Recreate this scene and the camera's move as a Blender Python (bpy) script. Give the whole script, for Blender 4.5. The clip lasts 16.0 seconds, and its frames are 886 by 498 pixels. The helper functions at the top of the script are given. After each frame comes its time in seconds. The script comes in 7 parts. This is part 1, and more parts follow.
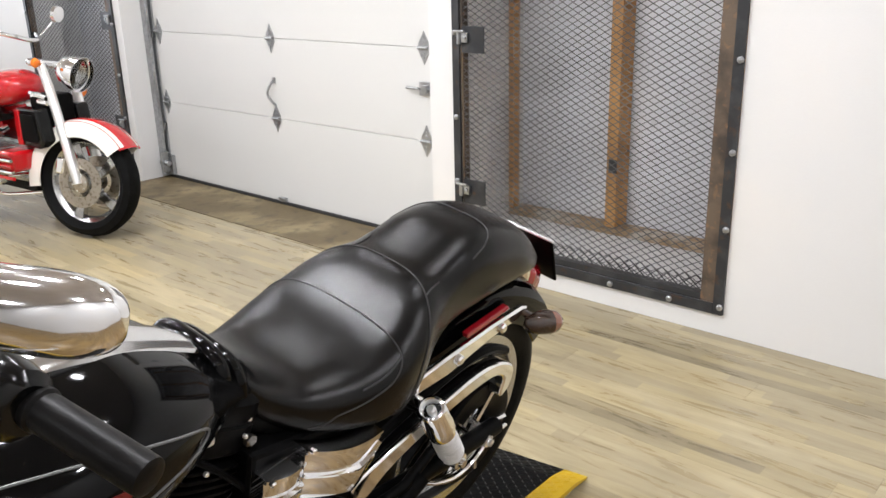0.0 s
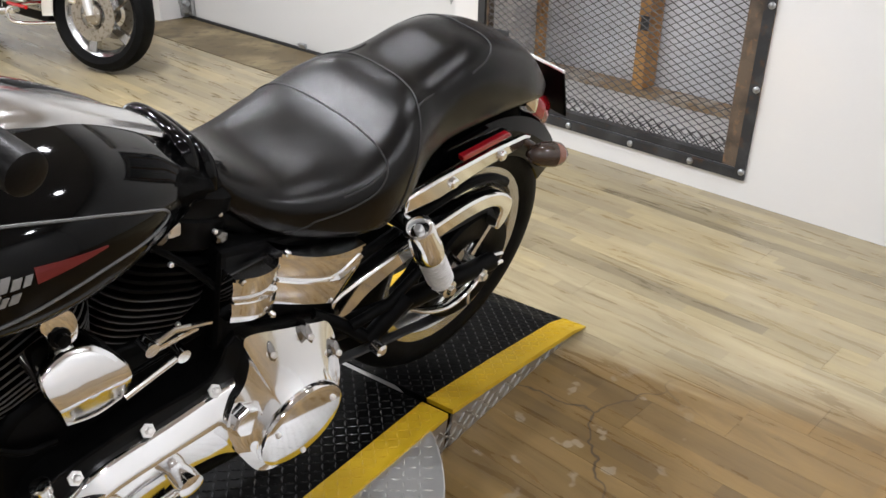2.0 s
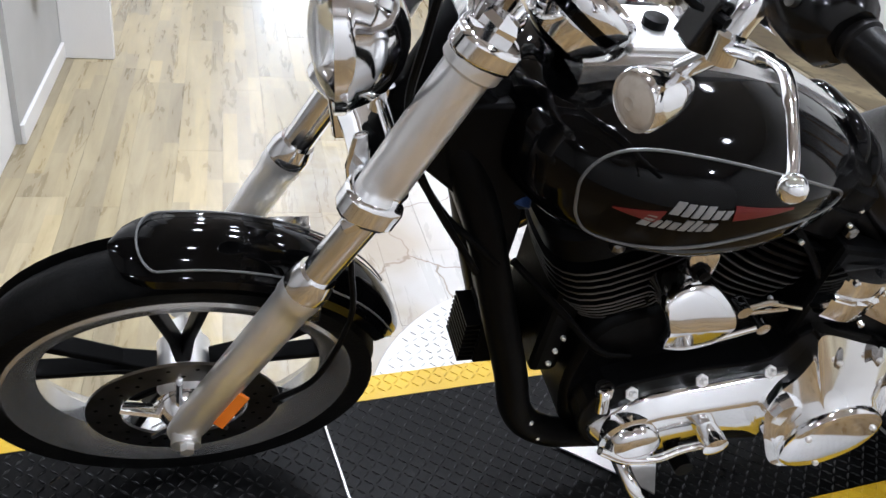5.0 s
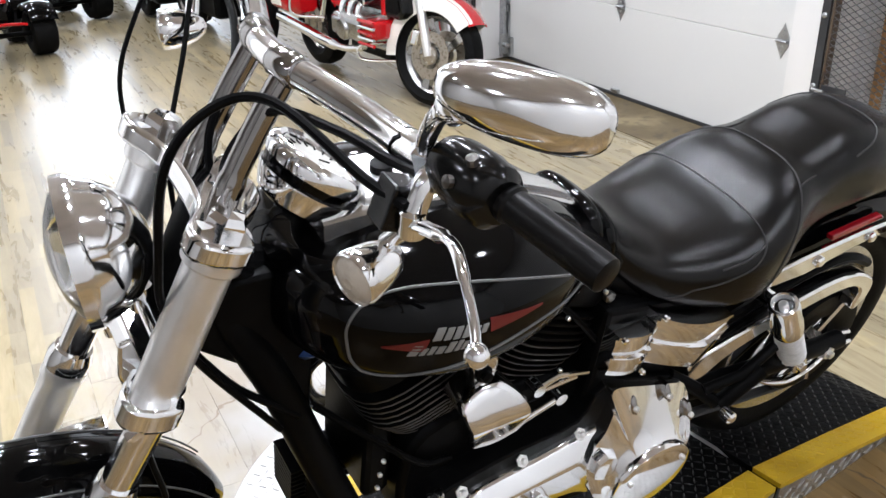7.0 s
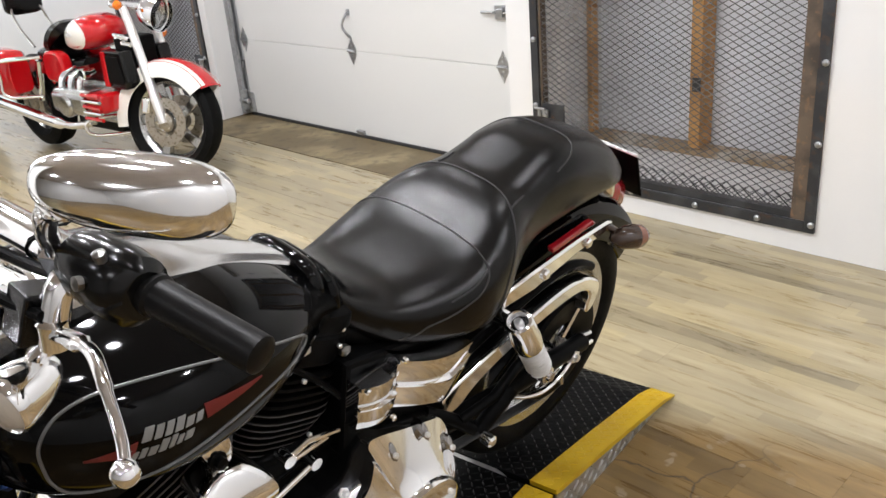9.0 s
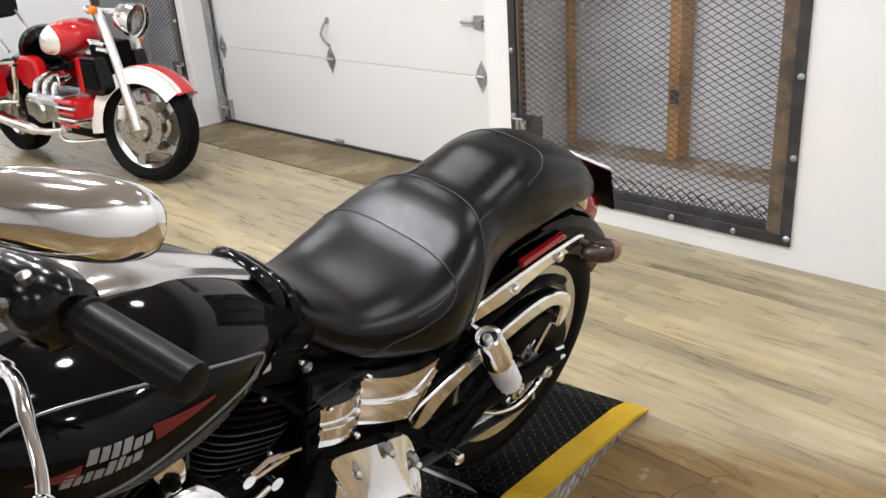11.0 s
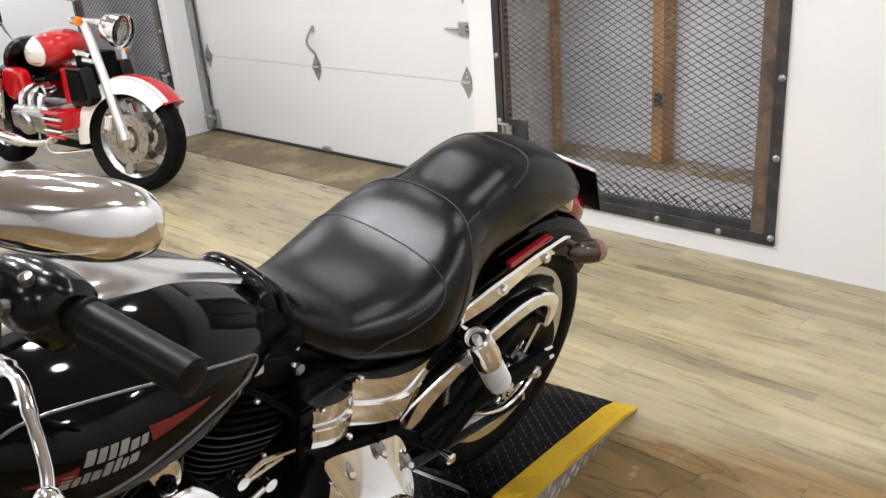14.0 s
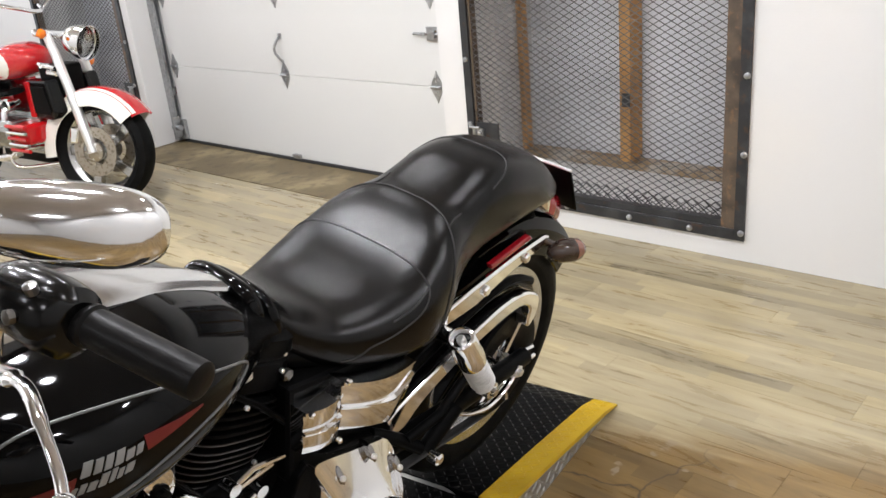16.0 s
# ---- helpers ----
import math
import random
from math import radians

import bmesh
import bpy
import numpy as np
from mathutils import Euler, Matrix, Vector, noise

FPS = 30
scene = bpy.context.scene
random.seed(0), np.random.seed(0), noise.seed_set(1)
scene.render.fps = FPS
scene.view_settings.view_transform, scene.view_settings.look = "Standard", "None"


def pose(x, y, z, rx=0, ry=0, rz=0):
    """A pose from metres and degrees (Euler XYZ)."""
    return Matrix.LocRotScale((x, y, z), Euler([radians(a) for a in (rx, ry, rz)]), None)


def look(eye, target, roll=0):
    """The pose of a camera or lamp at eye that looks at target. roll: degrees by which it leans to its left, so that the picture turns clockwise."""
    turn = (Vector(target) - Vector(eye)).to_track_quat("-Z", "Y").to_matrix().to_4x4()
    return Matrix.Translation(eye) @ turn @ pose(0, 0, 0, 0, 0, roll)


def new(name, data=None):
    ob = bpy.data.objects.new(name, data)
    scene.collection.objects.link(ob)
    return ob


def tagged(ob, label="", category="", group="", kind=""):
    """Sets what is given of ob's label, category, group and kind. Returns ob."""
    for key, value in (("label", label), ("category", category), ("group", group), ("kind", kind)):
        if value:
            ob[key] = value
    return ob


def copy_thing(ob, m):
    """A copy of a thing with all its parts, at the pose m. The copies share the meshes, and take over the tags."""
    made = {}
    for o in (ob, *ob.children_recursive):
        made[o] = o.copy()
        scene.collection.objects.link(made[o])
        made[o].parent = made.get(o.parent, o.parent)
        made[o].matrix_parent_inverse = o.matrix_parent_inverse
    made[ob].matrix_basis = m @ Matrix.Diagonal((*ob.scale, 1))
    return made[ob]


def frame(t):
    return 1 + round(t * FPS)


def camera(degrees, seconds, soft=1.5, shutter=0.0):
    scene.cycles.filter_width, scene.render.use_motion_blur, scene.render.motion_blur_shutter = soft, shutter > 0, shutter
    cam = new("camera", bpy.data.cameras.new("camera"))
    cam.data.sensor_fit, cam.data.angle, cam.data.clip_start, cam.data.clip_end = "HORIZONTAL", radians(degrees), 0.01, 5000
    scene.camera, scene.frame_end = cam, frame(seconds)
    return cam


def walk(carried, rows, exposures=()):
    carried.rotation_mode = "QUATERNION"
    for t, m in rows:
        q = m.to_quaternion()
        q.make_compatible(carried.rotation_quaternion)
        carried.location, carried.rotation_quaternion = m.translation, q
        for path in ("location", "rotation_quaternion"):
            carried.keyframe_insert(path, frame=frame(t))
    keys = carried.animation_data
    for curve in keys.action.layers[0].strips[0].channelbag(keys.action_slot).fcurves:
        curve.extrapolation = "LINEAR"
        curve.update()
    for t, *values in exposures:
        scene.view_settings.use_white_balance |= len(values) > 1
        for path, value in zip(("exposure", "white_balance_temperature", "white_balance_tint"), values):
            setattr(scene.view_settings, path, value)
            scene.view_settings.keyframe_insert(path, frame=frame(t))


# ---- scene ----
cam = camera(54.8, 16.0)
PATH = [
    (0, (4.255, -3.112, 1.48), (3.007, -1.689, 0.834), -1.5),
    (0.5, (4.283, -3.057, 1.436), (3.009, -1.706, 0.695), 0.4),
    (1, (4.285, -3.044, 1.397), (3.027, -1.719, 0.583), 0.5),
    (1.5, (4.278, -3.039, 1.355), (3.074, -1.731, 0.44), 1.6),
    (2, (4.277, -3.042, 1.345), (3.058, -1.745, 0.434), 1.0),
    (2.5, (4.268, -3.074, 1.335), (2.977, -1.839, 0.435), 3.6),
    (3, (4.244, -3.113, 1.329), (2.87, -2.01, 0.384), 5.4),
    (3.5, (4.193, -3.18, 1.313), (2.69, -2.301, 0.329), 7.9),
    (4, (4.167, -3.25, 1.306), (2.58, -2.591, 0.282), 10.2),
    (4.2, (4.162, -3.278, 1.304), (2.552, -2.708, 0.264), 11.1),
    (6.3, (4.221, -3.34, 1.403), (2.516, -2.885, 0.461), 3.1),
    (6.5, (4.22, -3.31, 1.418), (2.54, -2.73, 0.499), 1.0),
    (7, (4.223, -3.244, 1.442), (2.614, -2.41, 0.597), -1.3),
    (7.5, (4.227, -3.192, 1.449), (2.731, -2.139, 0.642), -3.6),
    (8, (4.236, -3.165, 1.448), (2.802, -2.02, 0.654), -5.1),
    (8.5, (4.246, -3.149, 1.444), (2.865, -1.928, 0.669), -4.3),
    (9, (4.254, -3.135, 1.444), (2.905, -1.878, 0.667), -5.0),
    (9.5, (4.262, -3.125, 1.447), (2.93, -1.84, 0.688), -5.7),
    (12, (4.249, -3.087, 1.439), (2.929, -1.793, 0.674), -3.3),
    (12.5, (4.259, -3.112, 1.441), (2.951, -1.8, 0.687), -4.0),
    (13, (4.264, -3.119, 1.441), (2.949, -1.809, 0.696), -3.6),
    (13.5, (4.262, -3.115, 1.44), (2.945, -1.813, 0.685), -4.3),
    (14, (4.27, -3.113, 1.443), (2.962, -1.798, 0.693), -4.7),
    (14.5, (4.275, -3.115, 1.444), (2.975, -1.791, 0.698), -5.0),
    (15, (4.275, -3.116, 1.446), (2.992, -1.772, 0.708), -5.5),
    (15.5, (4.269, -3.129, 1.445), (2.988, -1.791, 0.691), -5.4),
    (16, (4.262, -3.139, 1.445), (3.004, -1.773, 0.7), -5.5),
]
walk(cam, [(t, look(eye, target, roll)) for t, eye, target, roll in PATH], [(0, -0.16, 6470, 14), (1.5, -0.22, 6420, 14), (3.0, -0.32, 6270, 14), (4.0, -0.38, 5970, 14), (6.5, -0.28, 6020, 14), (8.0, -0.20, 6420, 14), (9.0, -0.20, 6470, 14), (12.0, -0.20, 6470, 14), (16.0, -0.20, 6470, 14)])

# ---------- world and lamps ----------
world = bpy.data.worlds.new("world")
world.use_nodes = True
scene.world = world
world.node_tree.nodes["Background"].inputs["Color"].default_value = (0.9, 0.95, 1.0, 1)
world.node_tree.nodes["Background"].inputs["Strength"].default_value = 0.15
CEILING = 3.3
LAMP_SPOTS = [(x, -3.1, f) for x, f in ((-6.0, 1.4), (-3.8, 1.5), (-1.7, 1.4), (0.3, 1.2), (1.9, 0.8), (3.7, 0.4), (5.5, 1.3))] + [(x, -1.0, f) for x, f in ((-6.0, 1.0), (-3.8, 1.0), (-1.7, 0.8), (0.3, 0.9), (1.9, 0.35), (3.6, 0.4), (5.5, 1.4))] + [(3.0, -5.6, 0.9), (5.4, -5.6, 1.2), (4.1, -7.2, 0.9)] + [(x, -2.35, f) for x, f in ((0.7, 1.3), (1.5, 1.6), (2.3, 1.6), (3.1, 1.3))]
LAMP_POWER = 20.5


# ---------- materials ----------
def node_mat(name, base, rough=0.5, metal=0.0, spots=(), bump=0.0, bump_scale=80.0, coat=0.0, spec=0.5):
    """A surface with two scales of variation. spots: (scale, colour, low, high) layers of noise."""
    m = bpy.data.materials.new(name)
    m.use_nodes = True
    nt = m.node_tree
    b = nt.nodes["Principled BSDF"]
    b.inputs["Roughness"].default_value = rough
    b.inputs["Metallic"].default_value = metal
    b.inputs["Coat Weight"].default_value = coat
    b.inputs["Coat Roughness"].default_value = 0.04
    b.inputs["Specular IOR Level"].default_value = spec
    b.inputs["Base Color"].default_value = (*base, 1)
    co = nt.nodes.new("ShaderNodeTexCoord")
    last = None
    for scale, colour, low, high in spots:
        n = nt.nodes.new("ShaderNodeTexNoise")
        n.inputs["Scale"].default_value = scale
        n.inputs["Detail"].default_value = 6
        nt.links.new(co.outputs["Object"], n.inputs["Vector"])
        r = nt.nodes.new("ShaderNodeMapRange")
        r.inputs["From Min"].default_value, r.inputs["From Max"].default_value = low, high
        nt.links.new(n.outputs["Fac"], r.inputs["Value"])
        x = nt.nodes.new("ShaderNodeMix")
        x.data_type = "RGBA"
        x.inputs["A"].default_value = (*base, 1)
        x.inputs["B"].default_value = (*colour, 1)
        if last:
            nt.links.new(last, x.inputs["A"])
        nt.links.new(r.outputs["Result"], x.inputs["Factor"])
        last = x.outputs["Result"]
    if last:
        nt.links.new(last, b.inputs["Base Color"])
    if bump:
        n = nt.nodes.new("ShaderNodeTexNoise")
        n.inputs["Scale"].default_value = bump_scale
        n.inputs["Detail"].default_value = 4
        nt.links.new(co.outputs["Object"], n.inputs["Vector"])
        u = nt.nodes.new("ShaderNodeBump")
        u.inputs["Strength"].default_value = bump
        u.inputs["Distance"].default_value = 0.004
        nt.links.new(n.outputs["Fac"], u.inputs["Height"])
        nt.links.new(u.outputs["Normal"], b.inputs["Normal"])
    return m


def glow_mat(name, colour, strength):
    m = bpy.data.materials.new(name)
    m.use_nodes = True
    b = m.node_tree.nodes["Principled BSDF"]
    b.inputs["Base Color"].default_value = (*colour, 1)
    b.inputs["Emission Color"].default_value = (*colour, 1)
    b.inputs["Emission Strength"].default_value = strength
    return m


def plank_mat():
    """Vinyl wood planks: a tone for each plank, long grain, knots, and worn brown patches beside the turntable."""
    m = bpy.data.materials.new("vinyl_plank")
    m.use_nodes = True
    nt = m.node_tree
    N, L = nt.nodes.new, nt.links.new
    b = nt.nodes["Principled BSDF"]
    geo = N("ShaderNodeNewGeometry")
    info = N("ShaderNodeObjectInfo")
    off = N("ShaderNodeVectorMath"); off.operation = "MULTIPLY_ADD"
    off.inputs[1].default_value = (1.0, 1.0, 1.0)
    rnd = N("ShaderNodeCombineXYZ")
    mul = N("ShaderNodeMath"); mul.operation = "MULTIPLY"; mul.inputs[1].default_value = 37.0
    L(info.outputs["Random"], mul.inputs[0])
    L(mul.outputs[0], rnd.inputs["X"]); L(mul.outputs[0], rnd.inputs["Z"])
    L(geo.outputs["Position"], off.inputs[0]); L(rnd.outputs[0], off.inputs[2])
    stretch = N("ShaderNodeVectorMath"); stretch.operation = "MULTIPLY"
    stretch.inputs[1].default_value = (1.7, 13.0, 1.0)
    L(off.outputs[0], stretch.inputs[0])
    grain = N("ShaderNodeTexNoise"); grain.inputs["Scale"].default_value = 1.6; grain.inputs["Detail"].default_value = 8; grain.inputs["Roughness"].default_value = 0.65
    grain.inputs["Distortion"].default_value = 0.6
    L(stretch.outputs[0], grain.inputs["Vector"])
    ramp = N("ShaderNodeValToRGB")
    e = ramp.color_ramp.elements
    e[0].position, e[0].color = 0.25, (0.245, 0.195, 0.118, 1)
    e[1].position, e[1].color = 0.74, (0.46, 0.395, 0.255, 1)
    k = e.new(0.48); k.color = (0.350, 0.294, 0.182, 1)
    L(grain.outputs["Fac"], ramp.inputs["Fac"])
    broad = N("ShaderNodeTexNoise"); broad.inputs["Scale"].default_value = 1.3; broad.inputs["Detail"].default_value = 3
    L(geo.outputs["Position"], broad.inputs["Vector"])
    tone = N("ShaderNodeMapRange"); tone.inputs["To Min"].default_value, tone.inputs["To Max"].default_value = 0.80, 1.10
    L(info.outputs["Random"], tone.inputs["Value"])
    # three printed strips to a plank, each broken into lengths of its own tone
    sx = N("ShaderNodeSeparateXYZ"); L(geo.outputs["Position"], sx.inputs[0])
    sy = N("ShaderNodeMath"); sy.operation = "DIVIDE"; sy.inputs[1].default_value = 0.152 / 3
    L(sx.outputs["Y"], sy.inputs[0])
    syf = N("ShaderNodeMath"); syf.operation = "FLOOR"; L(sy.outputs[0], syf.inputs[0])
    hash1 = N("ShaderNodeTexWhiteNoise"); hash1.noise_dimensions = "1D"; L(syf.outputs[0], hash1.inputs["W"])
    shift = N("ShaderNodeMath"); shift.operation = "MULTIPLY_ADD"; shift.inputs[1].default_value = 7.0
    xs = N("ShaderNodeMath"); xs.operation = "MULTIPLY"; xs.inputs[1].default_value = 1.7
    L(sx.outputs["X"], xs.inputs[0]); L(hash1.outputs["Value"], shift.inputs[0]); L(xs.outputs[0], shift.inputs[2])
    sxf = N("ShaderNodeMath"); sxf.operation = "FLOOR"; L(shift.outputs[0], sxf.inputs[0])
    cellv = N("ShaderNodeCombineXYZ"); L(sxf.outputs[0], cellv.inputs["X"]); L(syf.outputs[0], cellv.inputs["Y"])
    hash2 = N("ShaderNodeTexWhiteNoise"); hash2.noise_dimensions = "2D"; L(cellv.outputs[0], hash2.inputs["Vector"])
    strip = N("ShaderNodeValToRGB")
    g = strip.color_ramp.elements
    g[0].position, g[0].color = 0.0, (0.72, 0.71, 0.71, 1)
    g[1].position, g[1].color = 1.0, (1.10, 1.06, 0.94, 1)
    g.new(0.45).color = (1.0, 0.99, 0.97, 1)
    L(hash2.outputs["Value"], strip.inputs["Fac"])
    strips = N("ShaderNodeMix"); strips.data_type = "RGBA"; strips.blend_type = "MULTIPLY"; strips.inputs["Factor"].default_value = 0.9
    L(ramp.outputs["Color"], strips.inputs["A"]); L(strip.outputs["Color"], strips.inputs["B"])
    tint = N("ShaderNodeMix"); tint.data_type = "RGBA"; tint.blend_type = "MULTIPLY"; tint.inputs["Factor"].default_value = 1.0
    L(strips.outputs["Result"], tint.inputs["A"]); L(tone.outputs["Result"], tint.inputs["B"])
    # older, browner boards beyond a slanted line near the platform, with pale scuffs and cracks close to it
    sep = N("ShaderNodeSeparateXYZ"); L(geo.outputs["Position"], sep.inputs[0])
    slant = N("ShaderNodeMath"); slant.operation = "MULTIPLY_ADD"; slant.inputs[1].default_value = -0.40
    L(sep.outputs["X"], slant.inputs[0]); L(sep.outputs["Y"], slant.inputs[2])
    wob = N("ShaderNodeMath"); wob.operation = "MULTIPLY_ADD"; wob.inputs[1].default_value = 0.22
    L(grain.outputs["Fac"], wob.inputs[0]); L(slant.outputs[0], wob.inputs[2])
    old = N("ShaderNodeMapRange"); old.inputs["From Min"].default_value, old.inputs["From Max"].default_value = -2.40, -2.56
    L(wob.outputs[0], old.inputs["Value"])
    east = N("ShaderNodeMapRange"); east.inputs["From Min"].default_value, east.inputs["From Max"].default_value = 2.75, 3.1
    L(sep.outputs["X"], east.inputs["Value"])
    worn = N("ShaderNodeMath"); worn.operation = "MULTIPLY"
    L(old.outputs["Result"], worn.inputs[0]); L(east.outputs["Result"], worn.inputs[1])
    brown = N("ShaderNodeMix"); brown.data_type = "RGBA"; brown.blend_type = "MULTIPLY"
    brown.inputs["B"].default_value = (0.58, 0.445, 0.28, 1)
    L(worn.outputs[0], brown.inputs["Factor"]); L(tint.outputs["Result"], brown.inputs["A"])
    near = N("ShaderNodeVectorMath"); near.operation = "DISTANCE"; near.inputs[1].default_value = (3.29, -1.60, 0.0)
    L(geo.outputs["Position"], near.inputs[0])
    close = N("ShaderNodeMapRange"); close.inputs["From Min"].default_value, close.inputs["From Max"].default_value = 0.42, 0.24
    L(near.outputs["Value"], close.inputs["Value"])
    blot = N("ShaderNodeTexNoise"); blot.inputs["Scale"].default_value = 13.0; blot.inputs["Detail"].default_value = 2
    L(geo.outputs["Position"], blot.inputs["Vector"])
    chip = N("ShaderNodeMapRange"); chip.inputs["From Min"].default_value, chip.inputs["From Max"].default_value = 0.625, 0.66
    L(blot.outputs["Fac"], chip.inputs["Value"])
    pale_f = N("ShaderNodeMath"); pale_f.operation = "MULTIPLY"
    L(chip.outputs["Result"], pale_f.inputs[0]); L(close.outputs["Result"], pale_f.inputs[1])
    pale = N("ShaderNodeMix"); pale.data_type = "RGBA"; pale.inputs["B"].default_value = (0.30, 0.235, 0.155, 1)
    L(pale_f.outputs[0], pale.inputs["Factor"]); L(brown.outputs["Result"], pale.inputs["A"])
    warp = N("ShaderNodeMix"); warp.data_type = "RGBA"; warp.inputs["Factor"].default_value = 0.07
    L(geo.outputs["Position"], warp.inputs["A"]); L(blot.outputs["Color"], warp.inputs["B"])
    cell = N("ShaderNodeTexVoronoi"); cell.feature = "DISTANCE_TO_EDGE"; cell.inputs["Scale"].default_value = 2.3
    L(warp.outputs["Result"], cell.inputs["Vector"])
    line = N("ShaderNodeMapRange"); line.inputs["From Min"].default_value, line.inputs["From Max"].default_value = 0.009, 0.003
    L(cell.outputs["Distance"], line.inputs["Value"])
    crack_f = N("ShaderNodeMath"); crack_f.operation = "MULTIPLY"
    L(line.outputs["Result"], crack_f.inputs[0]); L(close.outputs["Result"], crack_f.inputs[1])
    crack = N("ShaderNodeMix"); crack.data_type = "RGBA"; crack.inputs["B"].default_value = (0.075, 0.050, 0.028, 1)
    L(crack_f.outputs[0], crack.inputs["Factor"]); L(pale.outputs["Result"], crack.inputs["A"])
    # pale cracked bare patch on the turntable's other side, widened as painted glare
    far_d = N("ShaderNodeVectorMath"); far_d.operation = "DISTANCE"; far_d.inputs[1].default_value = (2.10, -2.25, 0.0)
    L(geo.outputs["Position"], far_d.inputs[0])
    far_w = N("ShaderNodeMath"); far_w.operation = "MULTIPLY_ADD"; far_w.inputs[1].default_value = 0.5
    L(blot.outputs["Fac"], far_w.inputs[0]); L(far_d.outputs["Value"], far_w.inputs[2])
    bare = N("ShaderNodeMapRange"); bare.inputs["From Min"].default_value, bare.inputs["From Max"].default_value = 1.40, 0.85
    L(far_w.outputs[0], bare.inputs["Value"])
    west = N("ShaderNodeMapRange"); west.inputs["From Min"].default_value, west.inputs["From Max"].default_value = 2.95, 2.80
    L(sep.outputs["X"], west.inputs["Value"])
    bare_glare_f = N("ShaderNodeMath"); bare_glare_f.operation = "MULTIPLY"
    L(bare.outputs["Result"], bare_glare_f.inputs[0]); L(west.outputs["Result"], bare_glare_f.inputs[1])
    bare_glare_c = N("ShaderNodeMix"); bare_glare_c.data_type = "RGBA"
    bare_glare_c.inputs["A"].default_value, bare_glare_c.inputs["B"].default_value = (0.46, 0.445, 0.42, 1), (0.37, 0.32, 0.255, 1)
    patch = N("ShaderNodeMapRange"); patch.inputs["From Min"].default_value, patch.inputs["From Max"].default_value = 0.50, 0.60
    L(broad.outputs["Fac"], patch.inputs["Value"]); L(patch.outputs["Result"], bare_glare_c.inputs["Factor"])
    bare_glare_m = N("ShaderNodeMix"); bare_glare_m.data_type = "RGBA"
    L(bare_glare_f.outputs[0], bare_glare_m.inputs["Factor"]); L(crack.outputs["Result"], bare_glare_m.inputs["A"]); L(bare_glare_c.outputs["Result"], bare_glare_m.inputs["B"])
    crack2_f = N("ShaderNodeMath"); crack2_f.operation = "MULTIPLY"
    L(line.outputs["Result"], crack2_f.inputs[0]); L(bare_glare_f.outputs[0], crack2_f.inputs[1])
    crack2 = N("ShaderNodeMix"); crack2.data_type = "RGBA"; crack2.inputs["B"].default_value = (0.22, 0.17, 0.12, 1)
    L(crack2_f.outputs[0], crack2.inputs["Factor"]); L(bare_glare_m.outputs["Result"], crack2.inputs["A"])
    brown = crack2
    L(brown.outputs["Result"], b.inputs["Base Color"])
    rough = N("ShaderNodeMapRange"); rough.inputs["To Min"].default_value, rough.inputs["To Max"].default_value = 0.20, 0.38
    L(grain.outputs["Fac"], rough.inputs["Value"]); L(rough.outputs["Result"], b.inputs["Roughness"])
    bump = N("ShaderNodeBump"); bump.inputs["Strength"].default_value = 0.12; bump.inputs["Distance"].default_value = 0.002
    L(grain.outputs["Fac"], bump.inputs["Height"]); L(bump.outputs["Normal"], b.inputs["Normal"])
    return m


M_WALL = node_mat("wall_paint", (0.69, 0.685, 0.675), 0.55, spots=((1.1, (0.74, 0.71, 0.67), 0.5, 0.8), (9, (0.70, 0.68, 0.65), 0.62, 0.85)), bump=0.15, bump_scale=120)
M_CEIL = node_mat("ceiling_paint", (0.50, 0.45, 0.405), 0.8, spots=((2, (0.43, 0.385, 0.345), 0.4, 0.8),))
M_PLANK = plank_mat()
M_DIRT = node_mat("dirty_threshold", (0.12, 0.088, 0.042), 0.6, spots=((3, (0.24, 0.19, 0.10), 0.48, 0.66), (11, (0.065, 0.048, 0.026), 0.52, 0.72), (60, (0.16, 0.12, 0.06), 0.6, 0.8)), bump=0.3)
M_DOOR = node_mat("door_white", (0.65, 0.65, 0.635), 0.42, spots=((0.9, (0.66, 0.655, 0.63), 0.4, 0.75), (25, (0.72, 0.71, 0.68), 0.66, 0.9)), bump=0.06, bump_scale=200)
M_GALV = node_mat("galvanised", (0.48, 0.49, 0.50), 0.38, 1.0, spots=((40, (0.36, 0.37, 0.38), 0.4, 0.7), (6, (0.30, 0.29, 0.27), 0.6, 0.9)))
M_RUBBER = node_mat("rubber", (0.018, 0.018, 0.018), 0.62, spots=((40, (0.035, 0.034, 0.033), 0.5, 0.8),), bump=0.2, bump_scale=300)
M_STEEL = node_mat("raw_black_steel", (0.035, 0.036, 0.038), 0.42, 0.3, spots=((8, (0.075, 0.075, 0.078), 0.5, 0.75), (22, (0.10, 0.05, 0.025), 0.60, 0.8)), bump=0.15, spec=0.35)
M_RUST = node_mat("rusted_steel", (0.135, 0.098, 0.068), 0.62, 0.3, spots=((7, (0.06, 0.045, 0.035), 0.45, 0.62), (30, (0.28, 0.15, 0.07), 0.56, 0.8)), bump=0.35)
M_MESH = node_mat("mesh_steel", (0.075, 0.075, 0.076), 0.45, 0.4, spots=((6, (0.16, 0.16, 0.16), 0.4, 0.7), (30, (0.08, 0.06, 0.05), 0.6, 0.8)))
M_WOOD = node_mat("stud_wood", (0.56, 0.29, 0.09), 0.6, spots=((3, (0.33, 0.16, 0.055), 0.4, 0.75), (40, (0.25, 0.12, 0.04), 0.6, 0.85)), bump=0.25)
